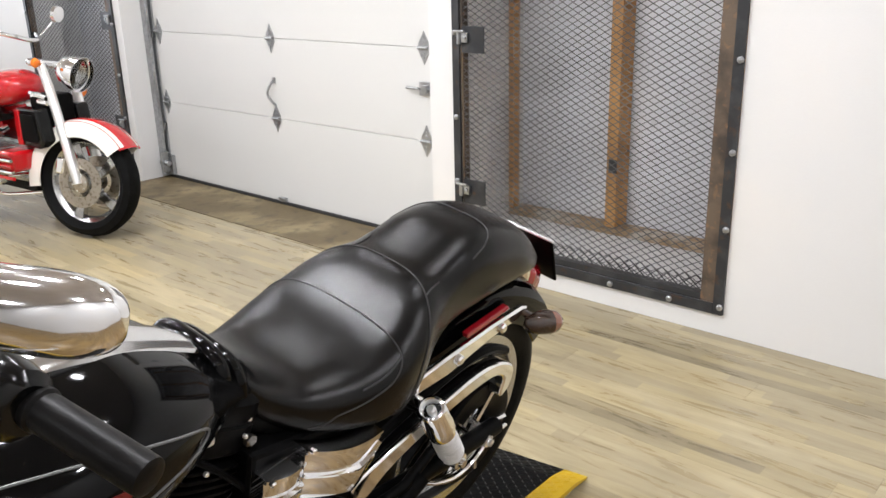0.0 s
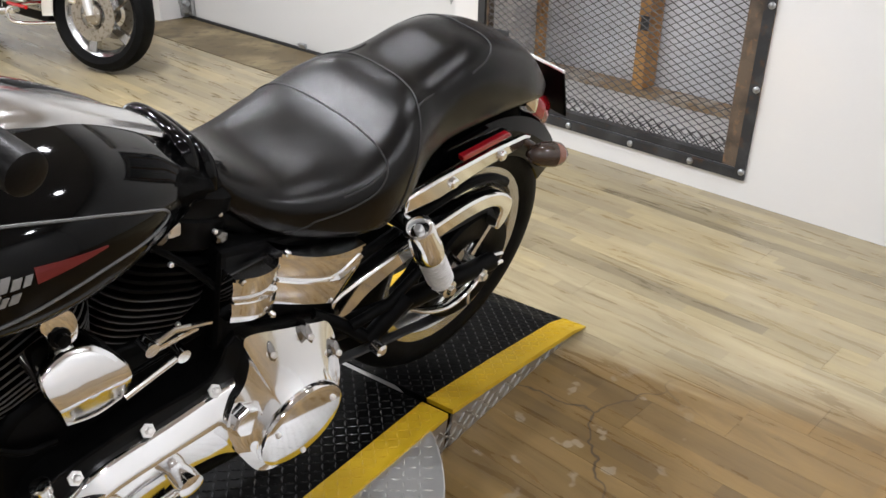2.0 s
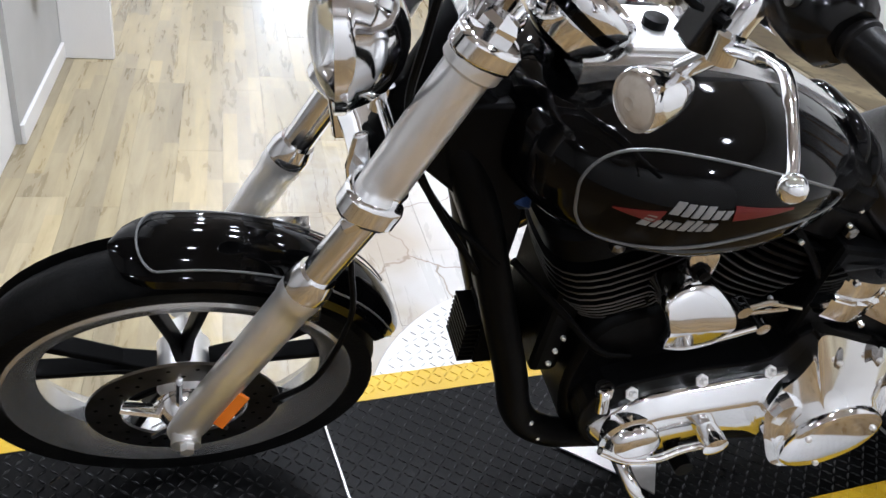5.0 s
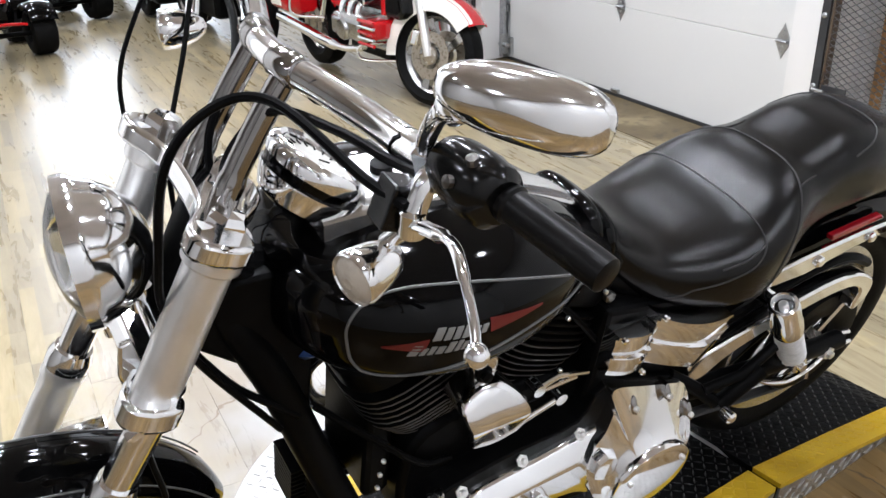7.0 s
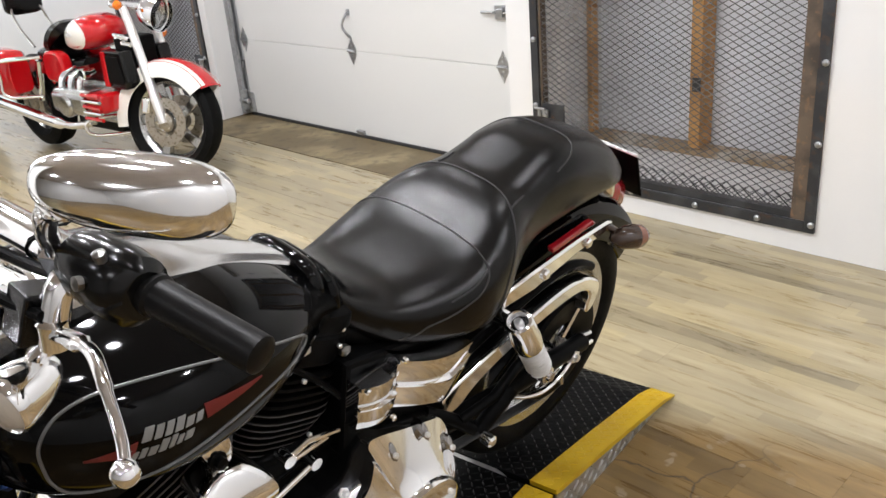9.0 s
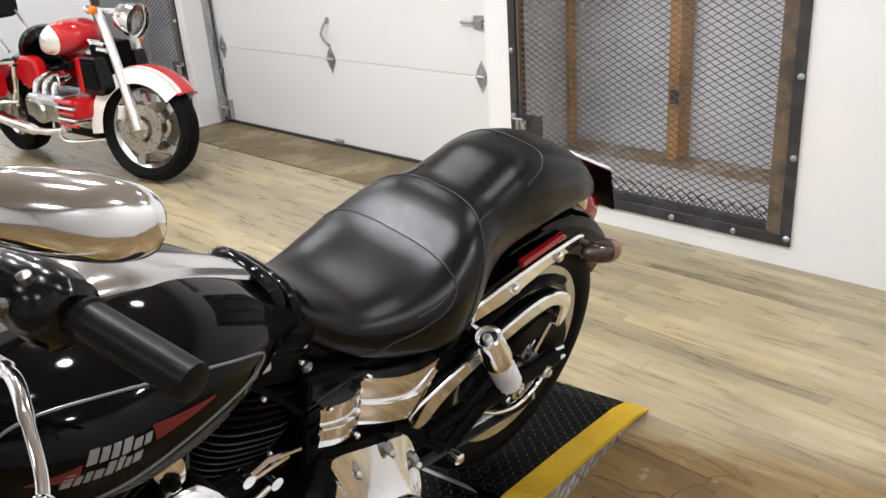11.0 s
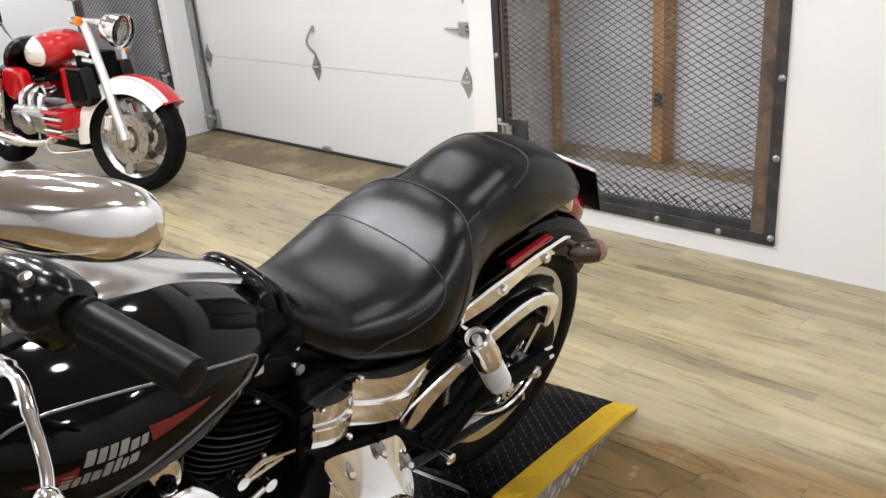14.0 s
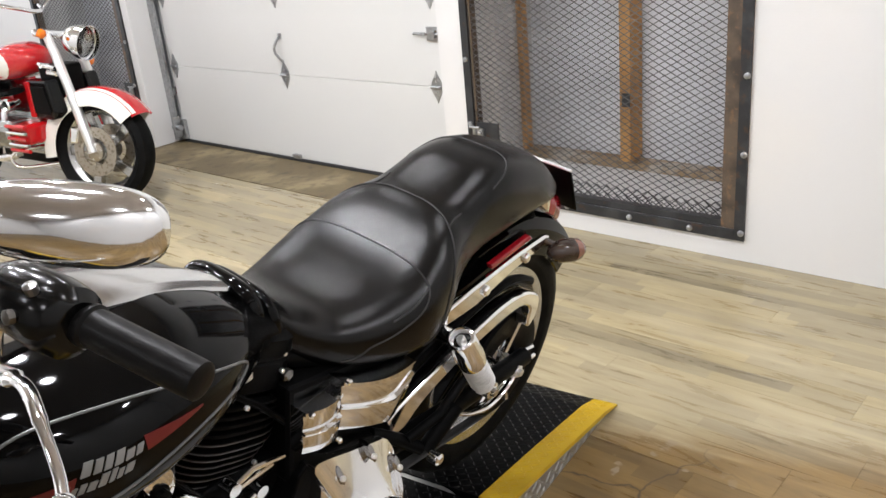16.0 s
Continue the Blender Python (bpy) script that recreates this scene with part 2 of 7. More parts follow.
M_SILL = node_mat("dusty_sill", (0.33, 0.225, 0.125), 0.7, spots=((5, (0.50, 0.45, 0.38), 0.48, 0.62), (22, (0.12, 0.075, 0.04), 0.56, 0.75)), bump=0.25)
M_SHEET = node_mat("grey_sheet", (0.80, 0.81, 0.85), 0.45, 0.0, spots=((1.3, (0.62, 0.625, 0.655), 0.45, 0.7), (14, (0.62, 0.62, 0.63), 0.6, 0.85)))
M_GREY = node_mat("grey_paint", (0.42, 0.42, 0.41), 0.6, spots=((2, (0.36, 0.36, 0.35), 0.4, 0.7),))


# ---------- mesh helpers ----------
def part(name, bm, material, parent=None, label="", smooth=False, bevel=0.0, at=None):
    """Links a bmesh as one mesh object under a thing or a part."""
    me = bpy.data.meshes.new(name)
    bmesh.ops.recalc_face_normals(bm, faces=bm.faces)
    bm.to_mesh(me)
    bm.free()
    for one in material if isinstance(material, (list, tuple)) else (material,):
        me.materials.append(one)
    ob = new(name, me)
    if smooth:
        me.polygons.foreach_set("use_smooth", [True] * len(me.polygons))
        me.set_sharp_from_angle(angle=radians(38))
    if bevel:
        mod = ob.modifiers.new("bevel", "BEVEL")
        mod.width, mod.segments, mod.limit_method, mod.angle_limit = bevel, 2, "ANGLE", radians(40)
        mod.harden_normals = False
    if parent:
        ob.parent = parent
    if at is not None:
        ob.matrix_basis = at
    if label:
        ob["label"] = label
    return ob


def empty(name, m=None):
    ob = new(name)
    ob.empty_display_size = 0.1
    if m is not None:
        ob.matrix_basis = m
    return ob


def add_box(bm, lo, hi, m=None):
    vs = [bm.verts.new((x, y, z)) for x in (lo[0], hi[0]) for y in (lo[1], hi[1]) for z in (lo[2], hi[2])]
    for f in ((0, 1, 3, 2), (4, 6, 7, 5), (0, 4, 5, 1), (2, 3, 7, 6), (0, 2, 6, 4), (1, 5, 7, 3)):
        bm.faces.new([vs[i] for i in f])
    if m is not None:
        bmesh.ops.transform(bm, matrix=m, verts=vs)
    return vs


def box(lo, hi, m=None):
    bm = bmesh.new()
    add_box(bm, lo, hi, m)
    return bm


def smooth_path(pts, n=8):
    """Catmull-Rom through the points."""
    p = [Vector(q) for q in pts]
    if len(p) < 3:
        return p
    p = [2 * p[0] - p[1]] + p + [2 * p[-1] - p[-2]]
    out = []
    for i in range(1, len(p) - 2):
        a, b, c, d = p[i - 1 : i + 3]
        for k in range(n):
            t = k / n
            out.append(0.5 * (2 * b + (c - a) * t + (2 * a - 5 * b + 4 * c - d) * t * t + (3 * b - a - 3 * c + d) * t**3))
    out.append(p[-2])
    return out


def add_tube(bm, pts, r, seg=10, r2=None, flat=1.0, closed=False, up=None):
    """A round bar along a path; r may be a list of radii. flat: how far it is pressed across."""
    pts = [Vector(q) for q in pts]
    n = len(pts)
    rr = list(r) if isinstance(r, (list, tuple)) else [r + ((r2 if r2 is not None else r) - r) * i / max(1, n - 1) for i in range(n)]
    rings = []
    ref = Vector(up) if up is not None else None
    prev = None
    for i, q in enumerate(pts):
        d = (pts[(i + 1) % n] - pts[i - 1]) if closed else (pts[min(i + 1, n - 1)] - pts[max(i - 1, 0)])
        d.normalize()
        if prev is None:
            s = ref or (Vector((0, 0, 1)) if abs(d.z) < 0.9 else Vector((1, 0, 0)))
        else:
            s = prev
        a = (s - d * s.dot(d)).normalized()
        prev = a
        b = d.cross(a)
        rings.append([bm.verts.new(q + rr[i] * (a * math.cos(2 * math.pi * k / seg) * flat + b * math.sin(2 * math.pi * k / seg))) for k in range(seg)])
    for i in range(n if closed else n - 1):
        A, B = rings[i], rings[(i + 1) % n]
        for k in range(seg):
            bm.faces.new((A[k], A[(k + 1) % seg], B[(k + 1) % seg], B[k]))
    if not closed:
        bm.faces.new(rings[0][::-1])
        bm.faces.new(rings[-1])
    return rings


def tube(pts, r, **kw):
    bm = bmesh.new()
    add_tube(bm, pts, r, **kw)
    return bm


def add_lathe(bm, profile, centre=(0, 0, 0), axis=(0, 1, 0), seg=32, close=False):
    """Turns (distance along the axis, radius) pairs round an axis."""
    ax = Vector(axis).normalized()
    s = Vector((0, 0, 1)) if abs(ax.z) < 0.9 else Vector((1, 0, 0))
    a = (s - ax * s.dot(ax)).normalized()
    b = ax.cross(a)
    c = Vector(centre)
    rings = []
    for h, r in profile:
        if r < 1e-6:
            rings.append([bm.verts.new(c + ax * h)])
        else:
            rings.append([bm.verts.new(c + ax * h + r * (a * math.cos(2 * math.pi * k / seg) + b * math.sin(2 * math.pi * k / seg))) for k in range(seg)])
    pairs = list(zip(rings, rings[1:]))
    if close:
        pairs.append((rings[-1], rings[0]))
    for A, B in pairs:
        for k in range(seg):
            j = (k + 1) % seg
            if len(A) == 1 and len(B) == 1:
                continue
            if len(A) == 1:
                bm.faces.new((A[0], B[k], B[j]))
            elif len(B) == 1:
                bm.faces.new((A[k], A[j], B[0]))
            else:
                bm.faces.new((A[k], A[j], B[j], B[k]))
    if not close:
        for ring in (rings[0], rings[-1]):
            if len(ring) > 2:
                bm.faces.new(ring)
    return rings


def lathe(profile, **kw):
    bm = bmesh.new()
    add_lathe(bm, profile, **kw)
    return bm


def add_loft(bm, rings, cap=True, loop=True):
    """Skins a list of rings of points of equal count."""
    vs = [[bm.verts.new(p) for p in ring] for ring in rings]
    n = len(vs[0])
    for A, B in zip(vs, vs[1:]):
        for k in range(n if loop else n - 1):
            j = (k + 1) % n
            bm.faces.new((A[k], A[j], B[j], B[k]))
    if cap and loop:
        bm.faces.new(vs[0][::-1])
        bm.faces.new(vs[-1])
    return vs


def loft(rings, **kw):
    bm = bmesh.new()
    add_loft(bm, rings, **kw)
    return bm


def add_slab(bm, outline, y0, y1):
    """An outline in x and z made thick from y0 to y1."""
    a = [bm.verts.new((x, y0, z)) for x, z in outline]
    b = [bm.verts.new((x, y1, z)) for x, z in outline]
    n = len(a)
    bm.faces.new(a)
    bm.faces.new(b[::-1])
    for k in range(n):
        bm.faces.new((a[k], b[k], b[(k + 1) % n], a[(k + 1) % n]))
    return a + b


def slab(outline, y0, y1):
    bm = bmesh.new()
    add_slab(bm, outline, y0, y1)
    return bm


def rounded(outline, n=4):
    """A closed smooth outline through the corner points given."""
    p = [Vector((x, z, 0)) for x, z in outline]
    out = []
    m = len(p)
    for i in range(m):
        a, b, c, d = p[i - 1], p[i], p[(i + 1) % m], p[(i + 2) % m]
        for k in range(n):
            t = k / n
            q = 0.5 * (2 * b + (c - a) * t + (2 * a - 5 * b + 4 * c - d) * t * t + (3 * b - a - 3 * c + d) * t**3)
            out.append((q.x, q.y))
    return out


def structure(ob, label, category):
    return tagged(ob, label, category, kind="structure")


# ---------- the room ----------
X0, X1, Y0, Y1 = -9.0, 6.3, -8.5, 0.0
WT = 0.26
DOOR_L, DOOR_R, DOOR_TOP, DOOR_Y = -1.335, 1.47, 2.45, 0.21
CAGE_L, CAGE_R, CAGE_B, CAGE_T = 1.625, 3.015, 0.09, 2.35
LC_L, LC_R = -2.75, -1.42
SOUTH = -4.02

floor = structure(part("floor", box((X0, Y0, -0.12), (X1, 1.2, -0.005)), M_DIRT), "worn tan wood-look vinyl plank floor", "floor")
bm = bmesh.new()
for x0, x1, z0, z1 in ((X0, LC_L, 0, CEILING), (LC_L, LC_R, 0, CAGE_B), (LC_L, LC_R, CAGE_T, CEILING), (LC_R, DOOR_L, 0, CEILING), (DOOR_L, DOOR_R, DOOR_TOP, CEILING),
                       (DOOR_R, CAGE_L, 0, CEILING), (CAGE_L, CAGE_R, 0, CAGE_B), (CAGE_L, CAGE_R, CAGE_T, CEILING), (CAGE_R, X1, 0, CEILING)):
    add_box(bm, (x0, 0, z0), (x1, WT, z1))
wall_north = structure(part("wall_north", bm, M_WALL), "white painted wall with a garage door and mesh doors", "wall")
structure(part("wall_south", box((X0, Y0 - 0.2, 0), (X1, Y0, CEILING)), M_WALL), "plain white painted wall", "wall")
WIN_Y0, WIN_Y1, WIN_Z0, WIN_Z1 = -3.0, -0.2, 0.9, 2.75
bm = bmesh.new()
for y0, y1, z0, z1 in ((Y0 - 0.2, WIN_Y0, 0, CEILING), (WIN_Y1, 1.4, 0, CEILING), (WIN_Y0, WIN_Y1, 0, WIN_Z0), (WIN_Y0, WIN_Y1, WIN_Z1, CEILING)):
    add_box(bm, (X0 - 0.2, y0, z0), (X0, y1, z1))
structure(part("wall_west", bm, M_WALL), "white painted end wall with a large window", "wall")
window = structure(empty("window_1", pose(X0 - 0.1, 0, 0)), "large white-framed window in the end wall", "window")
for y0, y1, z0, z1 in ((WIN_Y0, WIN_Y1, WIN_Z0, WIN_Z0 + 0.06), (WIN_Y0, WIN_Y1, WIN_Z1 - 0.06, WIN_Z1), (WIN_Y0, WIN_Y0 + 0.06, WIN_Z0 + 0.06, WIN_Z1 - 0.06), (WIN_Y1 - 0.06, WIN_Y1, WIN_Z0 + 0.06, WIN_Z1 - 0.06), (-1.63, -1.57, WIN_Z0 + 0.06, WIN_Z1 - 0.06)):
    part("window_frame", box((-0.03, y0, z0), (0.03, y1, z1)), M_WALL, window, bevel=0.004)
structure(part("wall_east", box((X1, Y0 - 0.2, 0), (X1 + 0.2, 1.4, CEILING)), M_WALL), "plain white painted wall", "wall")
structure(part("ceiling", box((X0 - 0.2, Y0 - 0.2, CEILING), (X1 + 0.2, 1.4, CEILING + 0.15)), M_CEIL), "beige painted ceiling", "ceiling")

# partition wall on the far side of the stage: white, then grey between a post and a corner
bm = bmesh.new()
add_box(bm, (X0, SOUTH - 0.15, 0), (0.385, SOUTH + 0.06, CEILING))
add_box(bm, (1.309, SOUTH - 0.15, 0), (2.6, SOUTH + 0.0, CEILING))
structure(part("wall_partition", bm, M_WALL), "white painted partition wall", "wall")
structure(part("wall_niche", box((0.385, SOUTH - 0.15, 0), (1.309, SOUTH + 0.02, CEILING)), M_GREY), "grey painted wall panel beside a white post", "wall")
structure(part("trim_post", box((0.385, SOUTH + 0.02, 0), (0.435, SOUTH + 0.225, CEILING)), M_WALL, bevel=0.004), "white painted end post of a wall", "post")
structure(part("baseboard", box((0.435, SOUTH + 0.02, 0), (1.309, SOUTH + 0.034, 0.07)), M_WALL, bevel=0.003), "white painted skirting board", "skirting")

# lamps in the ceiling
M_BULB = glow_mat("lamp_glow", (0.965, 0.985, 1.0), 60.0)
LAMP_RIM = node_mat("lamp_rim", (0.75, 0.75, 0.74), 0.4, spots=((20, (0.68, 0.68, 0.67), 0.4, 0.7),))
first_lamp = None
for x, y, share in LAMP_SPOTS:
    data = bpy.data.lights.new("ceiling_lamp_light", "AREA")
    data.shape, data.size, data.energy, data.color = "DISK", 0.16, LAMP_POWER * share, (0.945, 0.977, 1.0)
    lamp = new("ceiling_lamp_light", data)
    lamp.matrix_basis = pose(x, y, CEILING - 0.085)
    if first_lamp is None:
        first_lamp = empty("ceiling_lamp", pose(x, y, CEILING))
        part("housing", lathe([(-0.075, 0.10), (-0.075, 0.088), (-0.03, 0.07), (0, 0.07), (0, 0.11), (-0.06, 0.11)], axis=(0, 0, 1), seg=24, close=True), LAMP_RIM, first_lamp, smooth=True)
        part("diffuser", lathe([(-0.07, 0.0), (-0.07, 0.085), (-0.066, 0.085), (-0.066, 0.0)], axis=(0, 0, 1), seg=24), M_BULB, first_lamp)
        tagged(first_lamp, "round white ceiling spot lamp, switched on", "lamp", "ceiling spot lamps")
    else:
        copy_thing(first_lamp, pose(x, y, CEILING))

# daylight through the window in the far end wall
data = bpy.data.lights.new("window_daylight", "AREA")
data.shape, data.size, data.size_y, data.energy, data.color = "RECTANGLE", WIN_Z1 - WIN_Z0, WIN_Y1 - WIN_Y0, 190.0, (0.84, 0.92, 1.0)
new("window_daylight", data).matrix_basis = pose(X0 - 0.02, (WIN_Y0 + WIN_Y1) / 2, (WIN_Z0 + WIN_Z1) / 2, 0, -90, 0)

# ---------- garage door ----------
def garage_door():
    door = structure(empty("door_1", pose(0, DOOR_Y, 0)), "white sectional garage door with galvanised hinges, closed", "garage door")
    joints = (0.02, 0.557, 1.043, 1.53, 2.02, 2.50)
    for z0, z1 in zip(joints, joints[1:]):
        bm = bmesh.new()
        add_box(bm, (DOOR_L + 0.06, 0, z0 + 0.0008), (DOOR_R - 0.06, 0.045, z1 - 0.0008))
        part("panel", bm, M_DOOR, door, bevel=0.004)
    part("bottom_seal", box((DOOR_L + 0.05, -0.012, 0.0), (DOOR_R - 0.05, 0.03, 0.022)), M_RUBBER, door, "black rubber bottom seal", bevel=0.004)
    leaf = [(0, 0.085), (0.012, 0.06), (0.036, 0.022), (0.036, -0.022), (0.012, -0.06), (0, -0.085), (-0.012, -0.06), (-0.036, -0.022), (-0.036, 0.022), (-0.012, 0.06)]
    for x in (-1.225, 0.0, 1.25):
        for z in joints[1:5]:
            bm = bmesh.new()
            add_slab(bm, leaf, -0.005, 0.0)
            add_tube(bm, [(-0.034, -0.012, 0), (0.034, -0.012, 0)], 0.0095, seg=8)
            for zz in (0.05, 0.028, -0.028, -0.05):
                add_lathe(bm, [(0, 0.006), (0.006, 0.006), (0.008, 0.0)], centre=(0, -0.004, zz), axis=(0, -1, 0), seg=6)
            part("hinge", bm, M_GALV, door, at=pose(x, 0, z))
    # lift handle, slide latch, bottom brackets
    bm = tube(smooth_path([(0.0, -0.004, 0.79), (0.004, -0.03, 0.775), (-0.012, -0.045, 0.735), (-0.014, -0.045, 0.70), (0.002, -0.032, 0.665), (0, -0.004, 0.64)]), 0.0085, seg=8)
    add_box(bm, (-0.014, -0.006, 0.775), (0.014, 0, 0.81))
    part("lift_handle", bm, M_GALV, door, smooth=True)
    bm = box((1.215, -0.012, 0.80), (1.30, 0, 0.87))
    add_tube(bm, [(1.13, -0.02, 0.835), (1.34, -0.02, 0.835)], 0.008, seg=8)
    add_tube(bm, [(1.23, -0.02, 0.835), (1.23, -0.05, 0.84)], 0.007, seg=8)
    add_box(bm, (1.245, -0.032, 0.815), (1.285, -0.012, 0.855))
    part("slide_latch", bm, M_GALV, door, bevel=0.002)
    bm = box((-0.03, -0.016, 0.022), (0.035, 0, 0.05))
    add_tube(bm, [(-0.03, -0.02, 0.045), (0.035, -0.02, 0.045)], 0.006, seg=6)
    part("bottom_bracket", bm, M_GALV, door)
    for s in (-1, 1):
        x = DOOR_L + 0.075 if s < 0 else DOOR_R - 0.075
        bm = box((x - 0.04, -0.03, 0.03), (x + 0.04, 0, 0.17))
        add_box(bm, (x - 0.006, -0.09, 0.05), (x + 0.006, -0.03, 0.20))
        add_tube(bm, [(x - 0.05, -0.06, 0.12), (x + 0.05, -0.06, 0.12)], 0.02, seg=10)
        part("corner_bracket", bm, M_GALV, door, bevel=0.002)
        xt = DOOR_L + 0.028 if s < 0 else DOOR_R - 0.028
        bm = bmesh.new()
        add_box(bm, (xt - 0.027, -0.055, 0.02), (xt - 0.022, 0.02, 2.5))
        add_box(bm, (xt - 0.022, -0.055, 0.02), (xt + 0.022, -0.05, 2.5))
        add_box(bm, (xt + 0.022, -0.055, 0.02), (xt + 0.027, -0.03, 2.5))
        part("track", bm, M_GALV, door)
        for z in (0.35, 1.0, 1.6):
            part("track_bracket", box((xt - 0.02, -0.02, z), (xt + 0.02, 0.04, z + 0.05)), M_GALV, door)
    return door


garage_door()
structure(part("door_threshold", box((DOOR_L, -0.24, -0.004), (DOOR_R, DOOR_Y + 0.06, 0.004)), M_DIRT), "dirty brown threshold strip in front of the garage door", "threshold")


# ---------- mesh doors ----------
def lattice(x0, x1, z0, z1, pitch_x, pitch_z, y, wide, deep):
    """Expanded-metal strands: vertices and faces of flat bars that zigzag across."""
    verts, faces = [], []
    nx, nz = int((x1 - x0) / pitch_x), int((z1 - z0) / pitch_z)
    px, pz = (x1 - x0) / nx, (z1 - z0) / nz
    for j in range(nz + 1):
        for i in range(nx):
            for up in (1, -1):
                if (j == nz and up > 0) or (j == 0 and up < 0):
                    continue
                xa, za = x0 + i * px, z0 + j * pz
                for (ax, az), (bx, bz) in (((xa, za), (xa + px / 2, za + up * pz / 2)), ((xa + px / 2, za + up * pz / 2), (xa + px, za))):
                    d = Vector((bx - ax, 0, bz - az)).normalized()
                    n = Vector((-d.z, 0, d.x)) * wide / 2
                    k = len(verts)
                    for q in ((ax, az), (bx, bz)):
                        for s in (-1, 1):
                            for t in (0, deep):
                                verts.append((q[0] + s * n.x, y + t, q[1] + s * n.z))
                    faces += [(k, k + 2, k + 6, k + 4), (k + 1, k + 5, k + 7, k + 3), (k, k + 4, k + 5, k + 1), (k + 2, k + 3, k + 7, k + 6)]
    return verts, faces


def mesh_door(name, xl, xr, hinge_left, label):
    w = xr - xl
    door = structure(empty(name, pose(xl, 0, 0)), label, "mesh door")
    fw = 0.042
    for lo, hi in (((0, CAGE_B), (fw, CAGE_T)), ((w - fw, CAGE_B), (w, CAGE_T)), ((fw, CAGE_B), (w - fw, CAGE_B + fw)), ((fw, CAGE_T - fw), (w - fw, CAGE_T))):
        part("outer_frame", box((lo[0], -0.014, lo[1]), (hi[0], 0.0, hi[1])), M_STEEL, door, bevel=0.002)
    b = CAGE_B + fw
    for lo, hi in (((fw, b), (fw + 0.012, CAGE_T - fw)), ((w - fw - 0.060, b), (w - fw, CAGE_T - fw))):
        part("inner_frame", box((lo[0], 0.0, lo[1]), (hi[0], 0.04, hi[1])), M_RUST, door, "rusted steel angle frame")
    part("inner_frame", box((fw + 0.012, 0.0, b), (w - fw - 0.060, 0.04, b + 0.03)), M_STEEL, door, "black steel angle frame")
    me = bpy.data.meshes.new("expanded_mesh")
    v, f = lattice(fw + 0.004, w - fw - 0.004, b, CAGE_T - fw, 0.050, 0.0285, 0.004, 0.0032, 0.003)
    me.from_pydata(v, [], f)
    me.materials.append(M_MESH)
    grid = new("expanded_mesh", me)
    grid.parent = door
    tagged(grid, "diamond expanded metal mesh", kind="stuff")
    # Second dark strip drawn as the shadow the mesh throws at its foot.
    me = bpy.data.meshes.new("mesh_shadow")
    v, f = lattice(fw + 0.03, w - fw - 0.004, b, b + 0.085, 0.050, 0.0285, 0.046, 0.0045, 0.003)
    me.from_pydata(v, [], f)
    me.materials.append(M_STEEL)
    shade_strip = new("mesh_shadow", me)
    shade_strip.parent = door
    tagged(shade_strip, "dark mesh strip drawn as the mesh's shadow along the foot", kind="stuff")
    bolt = lathe([(0, 0.013), (0.007, 0.013), (0.011, 0.009), (0.013, 0.0)], axis=(0, -1, 0), seg=10)
    proto = None
    spots = [(fw / 2, z) for z in (0.16, 0.45, 0.76, 1.15, 1.55, 1.95)] + [(w - fw / 2 + 0.009, z) for z in (0.125, 0.45, 0.755, 1.1, 1.5, 1.9)] + [(x, CAGE_B + fw / 2) for x in (0.30, 0.56, 0.88, 1.16)]
    for x, z in spots:
        if proto is None:
            proto = part("bolt", bolt, M_GALV, door, at=pose(x, -0.014, z))
        else:
            o = new("bolt", proto.data)
            o.parent, o.matrix_basis = door, pose(x, -0.014, z)
    for z in (0.41, 1.13, 1.9):
        x = 0.05 if hinge_left else w - 0.05
        s = 1 if hinge_left else -1
        part("hinge_plate", box((min(x, x + s * 0.13), -0.004, z - 0.07), (max(x, x + s * 0.13), 0.003, z + 0.05)), M_STEEL, door, bevel=0.002)
        bm = tube([(x, -0.022, z - 0.03), (x, -0.022, z + 0.03)], 0.011, seg=10)
        add_box(bm, (min(x, x + s * 0.045), -0.02, z - 0.022), (max(x, x + s * 0.045), -0.006, z + 0.022))
        add_tube(bm, [(x - s * 0.03, -0.025, z + 0.028), (x + s * 0.035, -0.028, z + 0.028)], 0.007, seg=8)
        add_lathe(bm, [(0, 0.012), (0.008, 0.012), (0.01, 0)], centre=(x + s * 0.03, -0.02, z), axis=(0, -1, 0), seg=8)
        part("hinge", bm, M_GALV, door, bevel=0.0015)
    return door


mesh_door("door_2", CAGE_L, CAGE_R, True, "black steel framed expanded-mesh door with rusted edges")
mesh_door("door_3", LC_L, LC_R, False, "black steel framed expanded-mesh door beside the garage door")

# recess behind the mesh doors: studs, sill, grey sheets
structure(part("recess_floor", box((CAGE_L - 0.5, WT, -0.02), (CAGE_R + 0.4, 0.78, 0.085)), M_WALL), "pale dusty floor of the recess behind the mesh", "floor")
structure(part("wall_recess", box((CAGE_L - 0.6, 0.80, 0), (CAGE_R + 0.5, 0.86, CEILING)), M_SHEET), "dull grey sheet metal wall behind the mesh", "wall")
structure(part("wall_recess_side", box((1.39, WT, 0), (1.45, 0.80, CEILING)), M_WALL), "side wall of the recess", "wall")
structure(part("wall_recess_end", box((CAGE_R + 0.4, WT, 0), (CAGE_R + 0.46, 0.80, CEILING)), M_WALL), "side wall of the recess", "wall")
structure(part("wall_recess_west", box((LC_L - 0.4, 0.62, 0), (LC_R + 0.05, 0.68, CEILING)), M_SHEET), "dull grey sheet metal wall behind the mesh", "wall")
structure(part("wall_recess_west_side", box((LC_R + 0.05, WT, 0), (LC_R + 0.08, 0.68, CEILING)), M_WALL), "side wall of the recess", "wall")
structure(part("wall_recess_west_end", box((LC_L - 0.46, WT, 0), (LC_L - 0.4, 0.68, CEILING)), M_WALL), "side wall of the recess", "wall")
